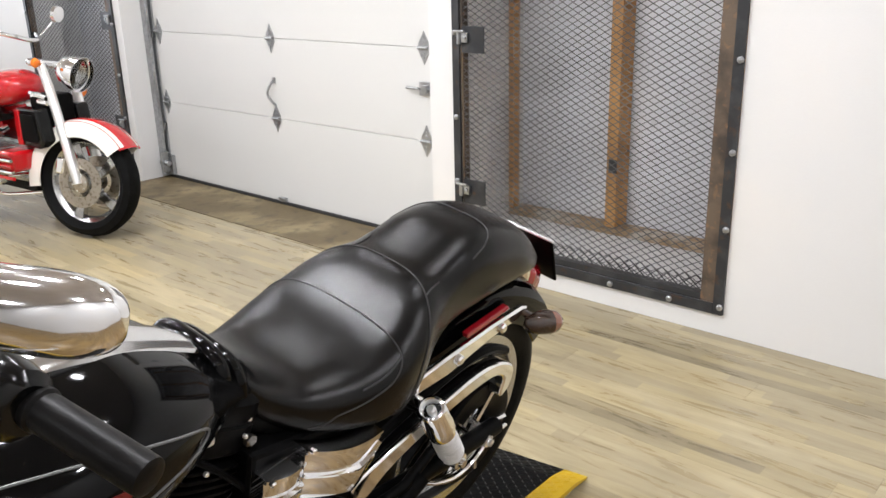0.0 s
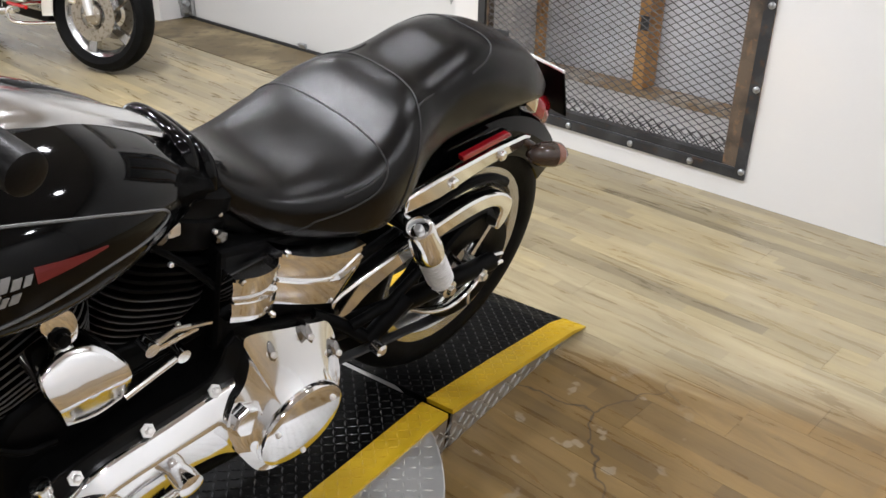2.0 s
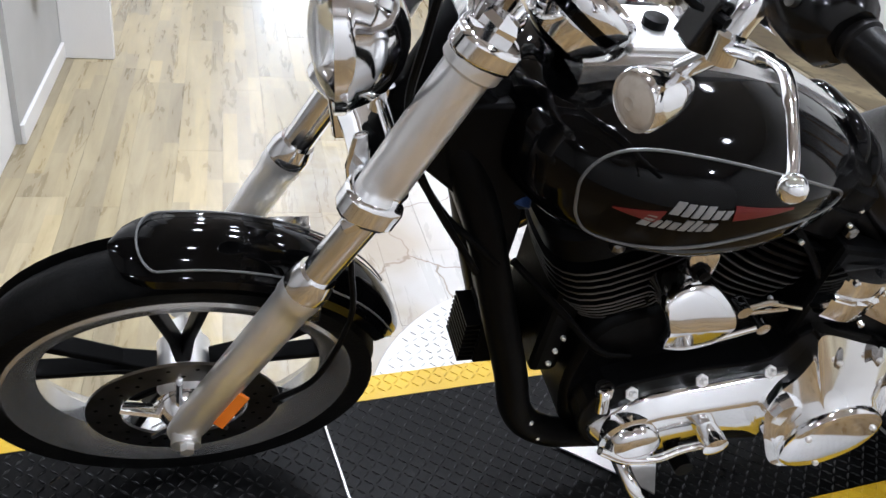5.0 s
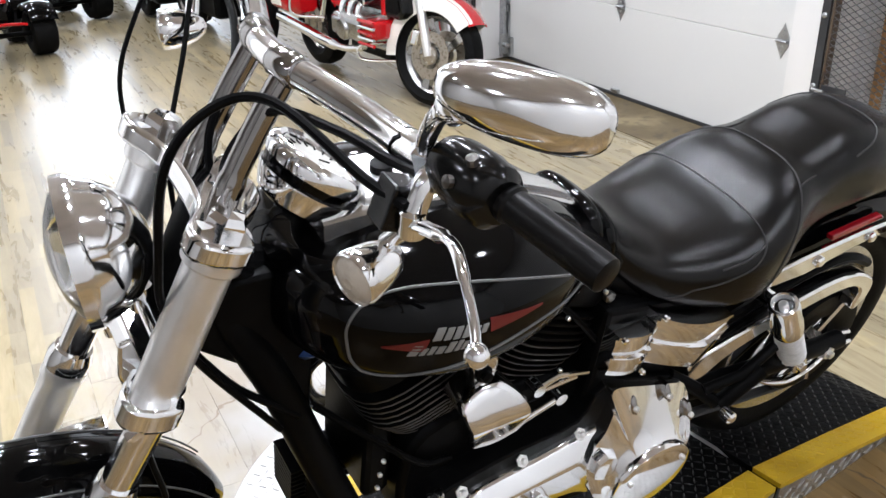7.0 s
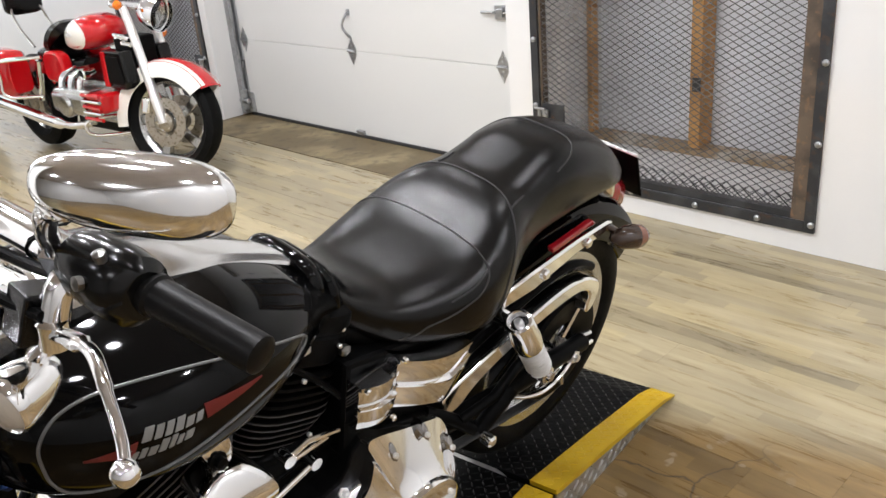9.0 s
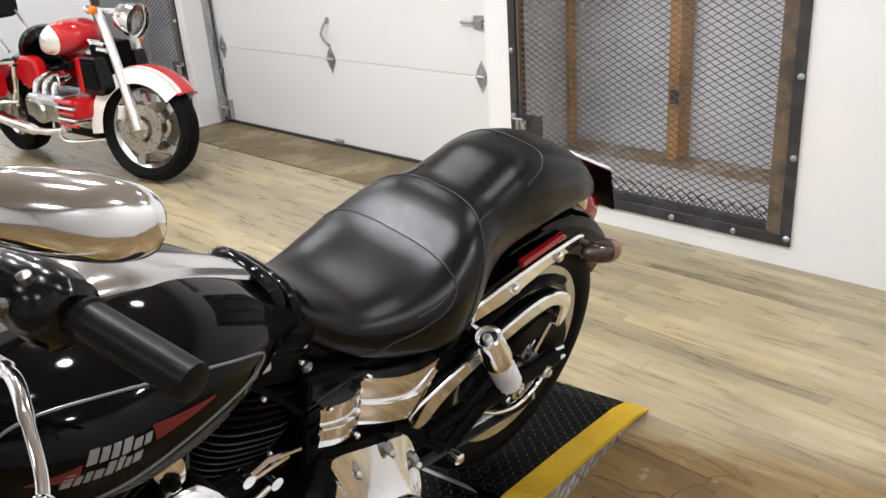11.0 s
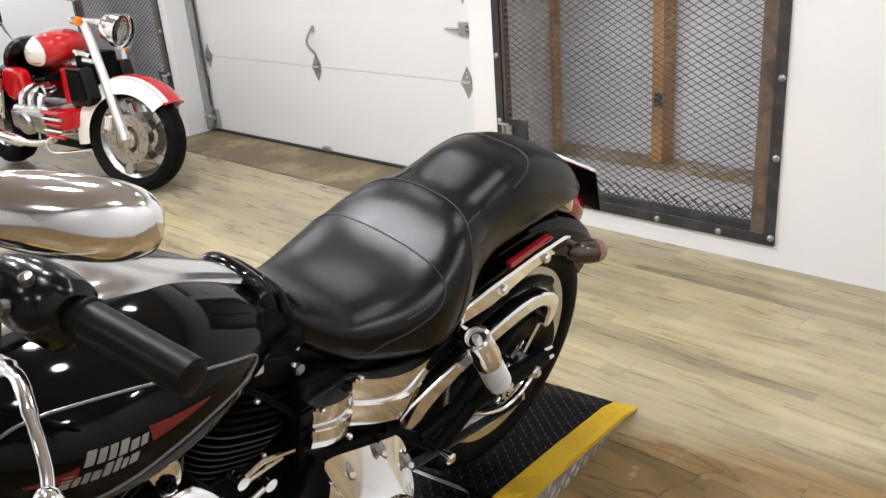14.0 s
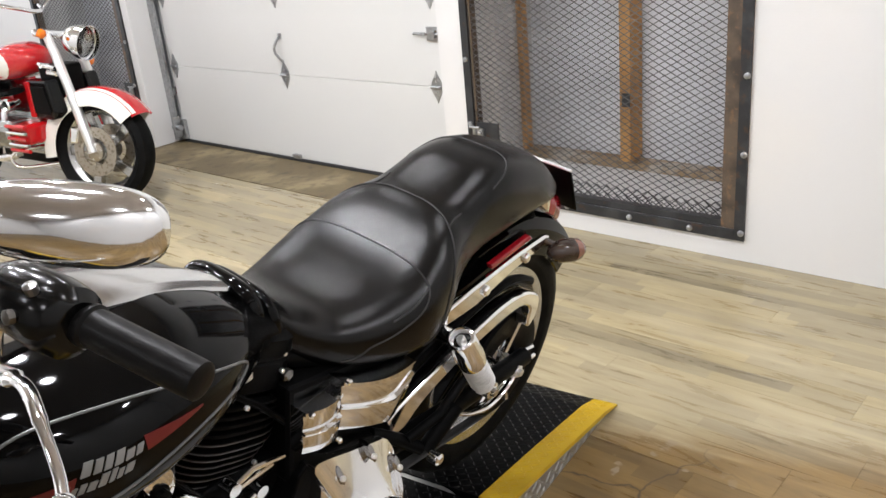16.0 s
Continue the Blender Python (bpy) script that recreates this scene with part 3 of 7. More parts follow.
timber = empty("stud_frame", pose(0, 0.66, 0.085))
for x, wide in ((1.453, 0.03), (2.075, 0.06), (2.70, 0.055), (3.25, 0.055)):
    part("stud", box((x, 0, 0.04), (x + wide, 0.125 if wide > 0.04 else 0.06, CEILING - 0.09)), M_WOOD, timber, bevel=0.002)
part("sill_plate", box((1.453, 0.0, 0.0), (CAGE_R + 0.38, 0.125, 0.034)), M_SILL, timber, "dusty weathered sill", bevel=0.002)
for x in (2.06,):
    bm = box((x + 0.03, -0.004, 0.33), (x + 0.075, 0.0, 0.40))
    part("junction_plate", bm, M_STEEL, timber)
tagged(timber, "orange-brown timber studs on a sill behind the mesh", "stud frame")

# ---------- turntable and ramp ----------
M_PLATE = node_mat("tread_plate_dark", (0.0036, 0.0036, 0.0037), 0.36, 0.0, spots=((3, (0.0026, 0.0026, 0.0027), 0.4, 0.7), (9, (0.008, 0.0076, 0.0072), 0.64, 0.8), (45, (0.014, 0.014, 0.014), 0.68, 0.85)), bump=0.15, spec=0.075)
M_TREAD = node_mat("tread_bars_worn", (0.010, 0.010, 0.0102), 0.30, 0.1, spots=((14, (0.004, 0.004, 0.004), 0.42, 0.6), (5, (0.035, 0.035, 0.035), 0.62, 0.75)), spec=0.26)
M_BARE = node_mat("tread_plate_bare", (0.52, 0.52, 0.51), 0.34, 0.85, spots=((5, (0.40, 0.39, 0.37), 0.4, 0.7), (60, (0.62, 0.62, 0.61), 0.6, 0.85)), bump=0.1)
M_TABLE = node_mat("turntable_plate", (0.60, 0.60, 0.59), 0.40, 0.8, spots=((5, (0.50, 0.49, 0.47), 0.4, 0.7), (60, (0.66, 0.66, 0.65), 0.6, 0.85)), bump=0.1)
M_YELLOW = node_mat("safety_yellow", (0.56, 0.36, 0.008), 0.45, spots=((7, (0.50, 0.31, 0.01), 0.45, 0.7), (55, (0.20, 0.13, 0.03), 0.68, 0.82)), bump=0.2)
RAMP = pose(2.905, -1.915, 0, 0, 0, -82.5)
HALF, TOP, BAND = 0.31, 0.115, 0.075


def lozenges(spots, length=0.0215, width=0.0066, rise=0.0022):
    """Raised tread bars: (x, y, z, angle, slope along x) each a low hipped bar."""
    verts, faces = [], []
    for x, y, z, a, slope in spots:
        c, s = math.cos(a), math.sin(a)
        k = len(verts)
        for px, py, h in ((-length / 2, 0, 0), (0, -width / 2, 0), (length / 2, 0, 0), (0, width / 2, 0), (-length * 0.28, 0, rise), (length * 0.28, 0, rise)):
            dx, dy = c * px - s * py, s * px + c * py
            verts.append((x + dx, y + dy, z + h + slope * dx))
        faces += [(k, k + 1, k + 5, k + 4), (k + 1, k + 2, k + 5), (k + 2, k + 3, k + 4, k + 5), (k + 3, k, k + 4)]
    return verts, faces


def tread(parent, spots, material, label):
    me = bpy.data.meshes.new("tread")
    v, f = lozenges(spots)
    me.from_pydata(v, [], f)
    me.materials.append(material)
    ob = new("tread", me)
    ob.parent = parent
    return tagged(ob, label, kind="stuff")


def tread_grid(x0, x1, y0, y1, height, slope=0.0, pitch=0.0195):
    out = []
    for i in range(int((x1 - x0) / pitch)):
        for j in range(int((y1 - y0) / pitch)):
            x, y = x0 + (i + 0.5) * pitch, y0 + (j + 0.5) * pitch
            out.append((x, y, height + slope * (x - x0), radians(45 if (i + j) % 2 else -45), slope))
    return out


ramp = empty("wheel_platform", RAMP)
tagged(ramp, "black diamond-plate motorcycle platform with yellow painted edges", "platform")
part("deck", slab([(0.009, 0.0), (2.05, 0.0), (2.05, TOP), (0.009, TOP)], -HALF + BAND, HALF - BAND), M_PLATE, ramp)
tail = [(-0.009, 0.0), (-0.009, TOP), (-0.30, TOP * 0.66), (-0.60, TOP * 0.26), (-0.685, 0.004), (-0.685, 0.0)]
part("tail_deck", slab(tail, -HALF + BAND, HALF - BAND), M_PLATE, ramp)
UNDERCUT = 0.014


def flank_plate(outline, side):
    """A thin side plate that leans in towards the floor."""
    y = lambda z, out: side * (HALF + out - UNDERCUT * (1 - z / TOP))
    return loft([[Vector((x, y(z, out), z)) for x, z in outline] for out in (-0.004, 0.002)])


lip = [(x, z + 0.001) for x, z in tail[1:5]] + [(x, max(0.0005, z - 0.012)) for x, z in reversed(tail[1:5])]
for s in (-1, 1):
    y0, y1 = sorted((s * (HALF - BAND), s * HALF))
    part("edge_band", slab([(0.009, TOP - 0.012), (2.05, TOP - 0.012), (2.05, TOP + 0.001), (0.009, TOP + 0.001)], y0, y1), M_YELLOW, ramp, "yellow painted edge band")
    part("edge_band", slab(lip, y0, y1), M_YELLOW, ramp, "yellow painted edge band")
    part("side_plate", flank_plate([(0.011, 0.0), (2.05, 0.0), (2.05, TOP - 0.013), (0.011, TOP - 0.013)], s), M_BARE, ramp, "bare diamond-plate side")
    part("side_plate", flank_plate([(x, max(0, z - 0.013)) for x, z in tail], s), M_BARE, ramp, "bare diamond-plate side")
tread(ramp, tread_grid(0.01, 2.05, -HALF + BAND, HALF - BAND, TOP), M_TREAD, "dark raised tread bars")
slope = [(-0.30, -0.006, TOP * 0.66, TOP * 0.34 / 0.294), (-0.60, -0.30, TOP * 0.26, TOP * 0.4 / 0.3), (-0.685, -0.60, 0.004, (TOP * 0.26 - 0.004) / 0.085)]
dark, bright = [], tread_grid(0.01, 2.05, -HALF, -HALF + BAND, TOP + 0.001) + tread_grid(0.01, 2.05, HALF - BAND, HALF - 0.004, TOP + 0.001)
for x0, x1, z, k in slope:
    dark += tread_grid(x0, x1, -HALF + BAND, HALF - BAND, z, k)
    bright += tread_grid(x0, x1, -HALF, -HALF + BAND, z + 0.001, k) + tread_grid(x0, x1, HALF - BAND, HALF - 0.004, z + 0.001, k)
tread(ramp, dark, M_TREAD, "dark raised tread bars")
tread(ramp, bright, M_YELLOW, "yellow raised tread bars")
# bars of the bare side, on the near flank
flank = []
for i in range(100):
    for j in range(4):
        x = -0.66 + i * 0.0265
        z = 0.015 + j * 0.0265
        top = TOP if x > 0 else np.interp(x, [-0.685, -0.6, -0.3, 0], [0.0, TOP * 0.26, TOP * 0.66, TOP])
        if z < top - 0.022:
            flank.append((x, -z, 0, radians(45 if (i + j) % 2 else -45), 0))
v, f = lozenges(flank, 0.031, 0.0095, 0.004)
me = bpy.data.meshes.new("tread")
me.from_pydata([(x, HALF + 0.002 + z - UNDERCUT * (1 + y / TOP), -y) for x, y, z in v], [], f)
me.materials.append(M_BARE)
o = new("tread", me)
o.parent = ramp
tagged(o, "bare raised tread bars", kind="stuff")

table = empty("turntable", pose(2.945, -2.47, 0))
tagged(table, "round bare diamond-plate turntable standing level with the dark platform", "turntable")
TABLE_R, TABLE_Z = 0.592, TOP - 0.005
part("disc", lathe([(TABLE_Z - 0.02, 0.0), (TABLE_Z - 0.02, TABLE_R), (TABLE_Z - 0.002, TABLE_R), (TABLE_Z, TABLE_R - 0.003), (TABLE_Z, 0.0)], axis=(0, 0, 1), seg=96), M_TABLE, table)
part("drum", lathe([(0.0, 0.0), (0.0, TABLE_R - 0.05), (TABLE_Z - 0.021, TABLE_R - 0.05), (TABLE_Z - 0.021, 0.0)], axis=(0, 0, 1), seg=96), M_STEEL, table, "black drum under the turntable")
spots = [q for q in tread_grid(-0.59, 0.59, -0.59, 0.59, TABLE_Z, pitch=0.024) if math.hypot(q[0], q[1]) < TABLE_R - 0.018]
tread(table, spots, M_BARE, "bare raised tread bars")


# bare tread-plate pad lying on the deck under the engine
def stand_pad():
    pad = empty("floor_pad", Matrix.Translation((0, 0, TOP + 0.0045)))
    tagged(pad, "bare aluminium tread plate pad lying on the dark deck", "metal pad")
    out = [(2.95, -2.655), (2.995, -2.683), (3.08, -2.585), (3.14, -2.53), (3.06, -2.49)]
    bm = bmesh.new()
    lo = [bm.verts.new((x, y, 0)) for x, y in out]
    hi = [bm.verts.new((x, y, 0.003)) for x, y in out]
    bm.faces.new(hi)
    bm.faces.new(lo[::-1])
    for k in range(len(out)):
        bm.faces.new((lo[k], lo[(k + 1) % len(out)], hi[(k + 1) % len(out)], hi[k]))
    bmesh.ops.recalc_face_normals(bm, faces=bm.faces)
    part("pad_plate", bm, M_BARE, pad)


stand_pad()

# bright strip across the deck at the front wheel
to_ramp = RAMP.inverted()
a_, b_ = to_ramp @ Vector((2.75, -3.14, 0)), to_ramp @ Vector((3.17, -3.15, 0))
part("joint_strip", box((min(a_.x, b_.x) + 0.02, a_.y, TOP + 0.003), (min(a_.x, b_.x) + 0.0242, b_.y, TOP + 0.007)) if a_.y < b_.y else box((min(a_.x, b_.x) + 0.02, b_.y, TOP + 0.003), (min(a_.x, b_.x) + 0.0242, a_.y, TOP + 0.007)), M_BARE, ramp, "bright metal joint strip")

# ---------- the black cruiser ----------
M_CHROME = node_mat("chrome", (0.93, 0.935, 0.945), 0.085, 1.0, spots=((4, (0.87, 0.875, 0.885), 0.45, 0.75),))
M_SATIN = node_mat("satin_aluminium", (0.93, 0.93, 0.925), 0.34, 0.85, spots=((14, (0.82, 0.815, 0.80), 0.4, 0.75),), bump=0.03, bump_scale=300)
M_COIL = node_mat("coil_paint", (0.72, 0.72, 0.72), 0.3, 0.2, spots=((40, (0.55, 0.55, 0.54), 0.5, 0.8),))
M_BRONZE = node_mat("smoked_body", (0.035, 0.020, 0.014), 0.16, 0.0, spots=((30, (0.05, 0.03, 0.02), 0.5, 0.8),), coat=0.5)
M_PAINT = node_mat("black_gloss", (0.0014, 0.0014, 0.0015), 0.055, 0.0, spec=0.16)
M_BLACK = node_mat("black_powder", (0.0028, 0.0028, 0.0029), 0.38, 0.0, spots=((30, (0.005, 0.005, 0.005), 0.5, 0.8),), bump=0.1, spec=0.045)
# Chrome with dark reflections and recess shade put into its base colour.
M_SHADECHROME = node_mat("shaded_chrome", (0.36, 0.35, 0.345), 0.10, 1.0, spots=((9, (0.28, 0.27, 0.265), 0.45, 0.75),))
M_GLOSS = node_mat("black_plastic", (0.003, 0.003, 0.0031), 0.17, 0.0, spots=((60, (0.005, 0.005, 0.005), 0.5, 0.8),), spec=0.28)
M_FINS = node_mat("fin_edges", (0.085, 0.086, 0.088), 0.5, 0.3, spots=((12, (0.035, 0.035, 0.036), 0.42, 0.7),))
M_LEATHER = node_mat("black_leather", (0.0012, 0.0011, 0.0011), 0.235, 0.0, spots=((5, (0.0032, 0.0026, 0.0023), 0.4, 0.7), (60, (0.0024, 0.0024, 0.0024), 0.5, 0.8)), bump=0.11, bump_scale=420, spec=0.26)
M_SEAM = node_mat("seam_piping", (0.018, 0.017, 0.017), 0.45, spec=0.3)
M_GRIP = node_mat("grip_rubber", (0.0042, 0.0038, 0.0037), 0.38, spots=((60, (0.010, 0.0092, 0.009), 0.5, 0.8),), bump=0.06, bump_scale=260, spec=0.13)
M_TYRE = node_mat("tyre", (0.005, 0.005, 0.005), 0.55, spots=((20, (0.010, 0.0098, 0.0095), 0.5, 0.8),), bump=0.2, bump_scale=160, spec=0.06)
M_RIM = node_mat("polished_rim", (0.60, 0.60, 0.595), 0.25, 0.85, spots=((18, (0.48, 0.48, 0.475), 0.4, 0.75),))
M_ROTOR = node_mat("rotor_steel", (0.22, 0.215, 0.205), 0.3, 1.0, spots=((25, (0.14, 0.13, 0.12), 0.4, 0.7),))
M_REDLENS = node_mat("red_lens", (0.30, 0.008, 0.014), 0.12, coat=0.6)
M_AMBER = node_mat("amber_lens", (0.85, 0.20, 0.015), 0.2, coat=0.5)
M_SMOKE = node_mat("smoked_lens", (0.20, 0.075, 0.045), 0.12, coat=0.6)
M_STRIPE = node_mat("pinstripe_grey", (0.11, 0.11, 0.11), 0.3, coat=0.2)
M_BADGE = node_mat("badge_grey", (0.22, 0.22, 0.22), 0.35, coat=0.3)
M_BADGERED = node_mat("badge_red", (0.12, 0.006, 0.008), 0.3, coat=0.2)
M_GOLD = node_mat("badge_gold", (0.45, 0.30, 0.08), 0.3, 0.6)
M_GLASS = bpy.data.materials.new("lamp_glass")
M_GLASS.use_nodes = True
g = M_GLASS.node_tree.nodes["Principled BSDF"]
g.inputs["Transmission Weight"].default_value, g.inputs["Roughness"].default_value, g.inputs["IOR"].default_value = 1.0, 0.03, 1.45
M_LENS = node_mat("pale_ribbed_lens", (0.50, 0.45, 0.38), 0.22, spots=((60, (0.40, 0.35, 0.29), 0.45, 0.7),), bump=0.1, bump_scale=300)
M_DIAL = node_mat("dial_face", (0.55, 0.54, 0.50), 0.4, spots=((30, (0.45, 0.44, 0.40), 0.4, 0.7),))


def cubic(xs, ys, x):
    """Catmull-Rom through (xs, ys), xs rising."""
    i = max(0, min(len(xs) - 2, int(np.searchsorted(xs, x)) - 1))
    t = (x - xs[i]) / (xs[i + 1] - xs[i])
    m = []
    for k in (i, i + 1):
        a, b = max(0, k - 1), min(len(xs) - 1, k + 1)
        m.append((ys[b] - ys[a]) / (xs[b] - xs[a]) * (xs[i + 1] - xs[i]))
    h = t * t * (3 - 2 * t)
    return ys[i] * (1 - h) + ys[i + 1] * h + m[0] * (t - 2 * t * t + t**3) + m[1] * (t**3 - t * t)


def pieces(name, profile, spots, axis, material, parent, seg=8, label=""):
    """Small alike turned pieces, each an object of its own on one mesh."""
    proto = None
    for q in spots:
        if proto is None:
            proto = part(name, lathe(profile, axis=axis, seg=seg), material, parent, label, at=Matrix.Translation(q))
        else:
            o = new(name, proto.data)
            o.parent, o.matrix_basis = parent, Matrix.Translation(q)


class Body:
    """A lofted body along u: rows of u, half width, bottom, widest height, top, with the roundness of both halves."""

    def __init__(self, rows, p=0.85, q=0.9, lower=0.7):
        self.c = [list(col) for col in zip(*sorted(rows))]
        self.p, self.q, self.lower = p, q, lower

    def at(self, u):
        return [cubic(self.c[0], self.c[k], u) for k in range(1, 5)]

    def point(self, u, th, grow=0.0):
        a, wb, wm, wt = self.at(u)
        c, s = math.cos(th), math.sin(th)
        y = (a + grow) * math.copysign(abs(c) ** self.p, c)
        z = wm + (wt - wm + grow) * s**self.q if s >= 0 else wm - (wm - wb + grow) * abs(s) ** self.lower
        return Vector((u, y, z))

    def side(self, u, w, grow=0.0):
        """The point of the left flank at height w."""
        a, wb, wm, wt = self.at(u)
        if w >= wm:
            s = min(0.999, (w - wm) / (wt - wm)) ** (1 / self.q)
        else:
            s = -(min(0.999, (wm - w) / (wm - wb)) ** (1 / self.lower))
        return self.point(u, math.asin(s), grow)

    def mesh(self, n=40, m=40):
        u0, u1 = self.c[0][0], self.c[0][-1]
        return loft([[self.point(u0 + (u1 - u0) * i / n, 2 * math.pi * k / m) for k in range(m)] for i in range(n + 1)])


BIKE = pose(2.952, -1.75, TOP + 0.0035, -13, 0, -87)
moto = empty("motorcycle", BIKE)
tagged(moto, "black and chrome cruiser motorcycle leaning on its side stand", "motorcycle")

FX, FZ = 1.640, 0.322     # front axle
FRONT = pose(0.012, 0, 0.77) @ pose(0, 0, 0, -6.5) @ pose(0, 0, -0.80)     # lean and drop of the front end
RX, RZ = 0.0, 0.33        # rear axle


def wheel(name, cx, cz, tyre_r, tyre_w, rim_r, spokes, twin):
    w = part(name, lathe([(-tyre_w * 0.30, rim_r - 0.012), (-tyre_w * 0.5, rim_r + 0.025), (-tyre_w * 0.52, rim_r + 0.05), (-tyre_w * 0.46, tyre_r - 0.032),
                          (-tyre_w * 0.33, tyre_r - 0.011), (-tyre_w * 0.15, tyre_r - 0.002), (0, tyre_r), (tyre_w * 0.15, tyre_r - 0.002), (tyre_w * 0.33, tyre_r - 0.011),
                          (tyre_w * 0.46, tyre_r - 0.032), (tyre_w * 0.52, rim_r + 0.05), (tyre_w * 0.5, rim_r + 0.025), (tyre_w * 0.30, rim_r - 0.012)],
                         seg=64, close=True), M_TYRE, moto, "black rubber tyre", smooth=True, at=pose(cx, 0, cz))
    h = tyre_w * 0.34
    part("rim", lathe([(-h - 0.010, rim_r - 0.010), (-h - 0.0155, rim_r + 0.012), (-h - 0.011, rim_r + 0.018), (-h + 0.006, rim_r - 0.002), (-h * 0.4, rim_r - 0.022), (h * 0.4, rim_r - 0.022), (h - 0.006, rim_r - 0.002),
                       (h + 0.011, rim_r + 0.018), (h + 0.0155, rim_r + 0.012), (h + 0.010, rim_r - 0.010), (h * 0.5, rim_r - 0.032), (-h * 0.5, rim_r - 0.032)], seg=64, close=True), M_RIM, w, "polished silver rim", smooth=True)
    for k in range(spokes):
        bm = bmesh.new()
        a = 2 * math.pi * k / spokes + 0.3
        for s in (-1, 1):
            d = twin * s
            rows = []
            for r, off, tk, th in ((0.045, 0.35 * d, 0.011, 0.018), (0.10, 0.8 * d, 0.008, 0.014), (rim_r - 0.028, 1.25 * d, 0.009, 0.015)):
                ang = a + off
                c, sn = math.cos(ang), math.sin(ang)
                t = (-sn, c)
                rows.append([Vector((r * c + e * t[0], y, r * sn + e * t[1])) for e, y in ((-tk, -th), (tk, -th), (tk * 0.8, th), (-tk * 0.8, th))])
            add_loft(bm, rows)
        part("spoke", bm, M_BLACK, w, bevel=0.003)
    part("hub", lathe([(-0.075, 0.0), (-0.075, 0.026), (-0.05, 0.032), (-0.04, 0.042), (0.04, 0.042), (0.05, 0.032), (0.075, 0.026), (0.075, 0)], seg=32), M_SATIN, w, smooth=True)
    return w


front = wheel("front_wheel", FX, FZ, 0.307, 0.100, 0.247, 5, 0.16)
front.matrix_basis = FRONT @ pose(FX, 0, FZ, -4, 0, 0)
rear = wheel("rear_wheel", RX, RZ, 0.33, 0.155, 0.222, 5, 0.20)


def rotor(parent, y, r0, r1, label):
    disc = part("brake_disc", lathe([(-0.0025, r0), (-0.0025, r1), (0.0025, r1), (0.0025, r0)], centre=(0, y, 0), seg=64, close=True), M_ROTOR, parent, label)
    bm = bmesh.new()
    for k in range(5):
        a = 2 * math.pi * k / 5
        add_tube(bm, [(0.03 * math.cos(a), y + 0.004, 0.03 * math.sin(a)), (r0 * 1.02 * math.cos(a + 0.25), y, r0 * 1.02 * math.sin(a + 0.25))], 0.012, seg=8, flat=0.5)
    add_lathe(bm, [(-0.01, 0.0), (-0.01, 0.045), (0.012, 0.04), (0.03, 0.026), (0.03, 0.0)], centre=(0, y, 0), seg=24)
    part("disc_carrier", bm, M_CHROME, parent, smooth=True)
    bm = bmesh.new()
    for k in range(40):
        a = 2 * math.pi * k / 40
        r = r0 + (r1 - r0) * (0.3 + 0.4 * (k % 2))
        add_lathe(bm, [(0.0026, 0.0035), (0.0029, 0.0035), (0.003, 0)], centre=(r * math.cos(a), y, r * math.sin(a)), seg=6)
    tagged(part("disc_hole", bm, M_BLACK, parent), "", "", "", "stuff")


rotor(front, 0.074, 0.095, 0.145, "dark drilled brake disc")
rotor(rear, -0.085, 0.09, 0.145, "dark drilled brake disc")
# rear pulley
part("belt_pulley", lathe([(0.078, 0.08), (0.078, 0.135), (0.085, 0.142), (0.105, 0.142), (0.112, 0.135), (0.112, 0.08), (0.1, 0.06), (0.085, 0.06)], seg=48, close=True), M_BLACK, rear, smooth=True)
bm = bmesh.new()
for k in range(5):
    a = 2 * math.pi * k / 5 + 0.5
    add_tube(bm, [(0.03 * math.cos(a), 0.1, 0.03 * math.sin(a)), (0.125 * math.cos(a + 0.2), 0.108, 0.125 * math.sin(a + 0.2))], 0.014, seg=8, flat=0.5)
part("pulley_spoke", bm, M_CHROME, rear, smooth=True)


def fender(a0, a1, r, half, cx, cz, thick=0.003, n=40, drop=0.05, lip=0.0):
    """A curved guard over a wheel: degrees round the axle, from the front backwards."""
    rings = []
    prof = [(-1.0, -drop), (-0.97, -drop * 0.5), (-0.86, -0.012), (-0.6, 0.001), (-0.3, 0.006), (0, 0.008), (0.3, 0.006), (0.6, 0.001), (0.86, -0.012), (0.97, -drop * 0.5), (1.0, -drop)]
    for i in range(n + 1):
        t = i / n
        a = radians(a0 + (a1 - a0) * t)
        taper = min(0.22 + 0.78 * math.sqrt(1 - (1 - min(1.0, t / 0.15)) ** 2), 0.55 + 4.5 * (1 - t), 1.0) if lip else 1.0
        ring = [(r + d * (0.4 + 0.6 * taper), half * y * taper) for y, d in prof] + [(r + d * (0.4 + 0.6 * taper) - thick, half * y * taper * 0.96) for y, d in reversed(prof)]
        rings.append([Vector((cx + math.cos(a) * rr, y, cz + math.sin(a) * rr)) for rr, y in ring])
    return loft(rings)


ff = part("front_fender", fender(76, 162, 0.345, 0.058, 0, 0, drop=0.028, lip=1), M_PAINT, moto, "gloss black fender with a grey pinstripe", smooth=True, at=FRONT @ pose(FX, 0, FZ, -4, 0, 0))
bm = bmesh.new()
edge = []
for s in (1, -1):
    line = []
    for i in range(30):
        t = i / 29
        a = radians(86 + 68 * t)
        line.append((math.cos(a) * 0.3435, s * 0.0475, math.sin(a) * 0.3435))
    edge.append(line)
nose = [(math.cos(radians(86 - 4 * math.cos(b))) * (0.3538 - 0.0103 * math.sin(b) ** 2), 0.0475 * math.sin(b), math.sin(radians(86 - 4 * math.cos(b))) * (0.3538 - 0.0103 * math.sin(b) ** 2)) for b in (x * math.pi / 12 - math.pi / 2 for x in range(1, 12))]
add_tube(bm, edge[1][::-1] + nose + edge[0], 0.0016, seg=6)
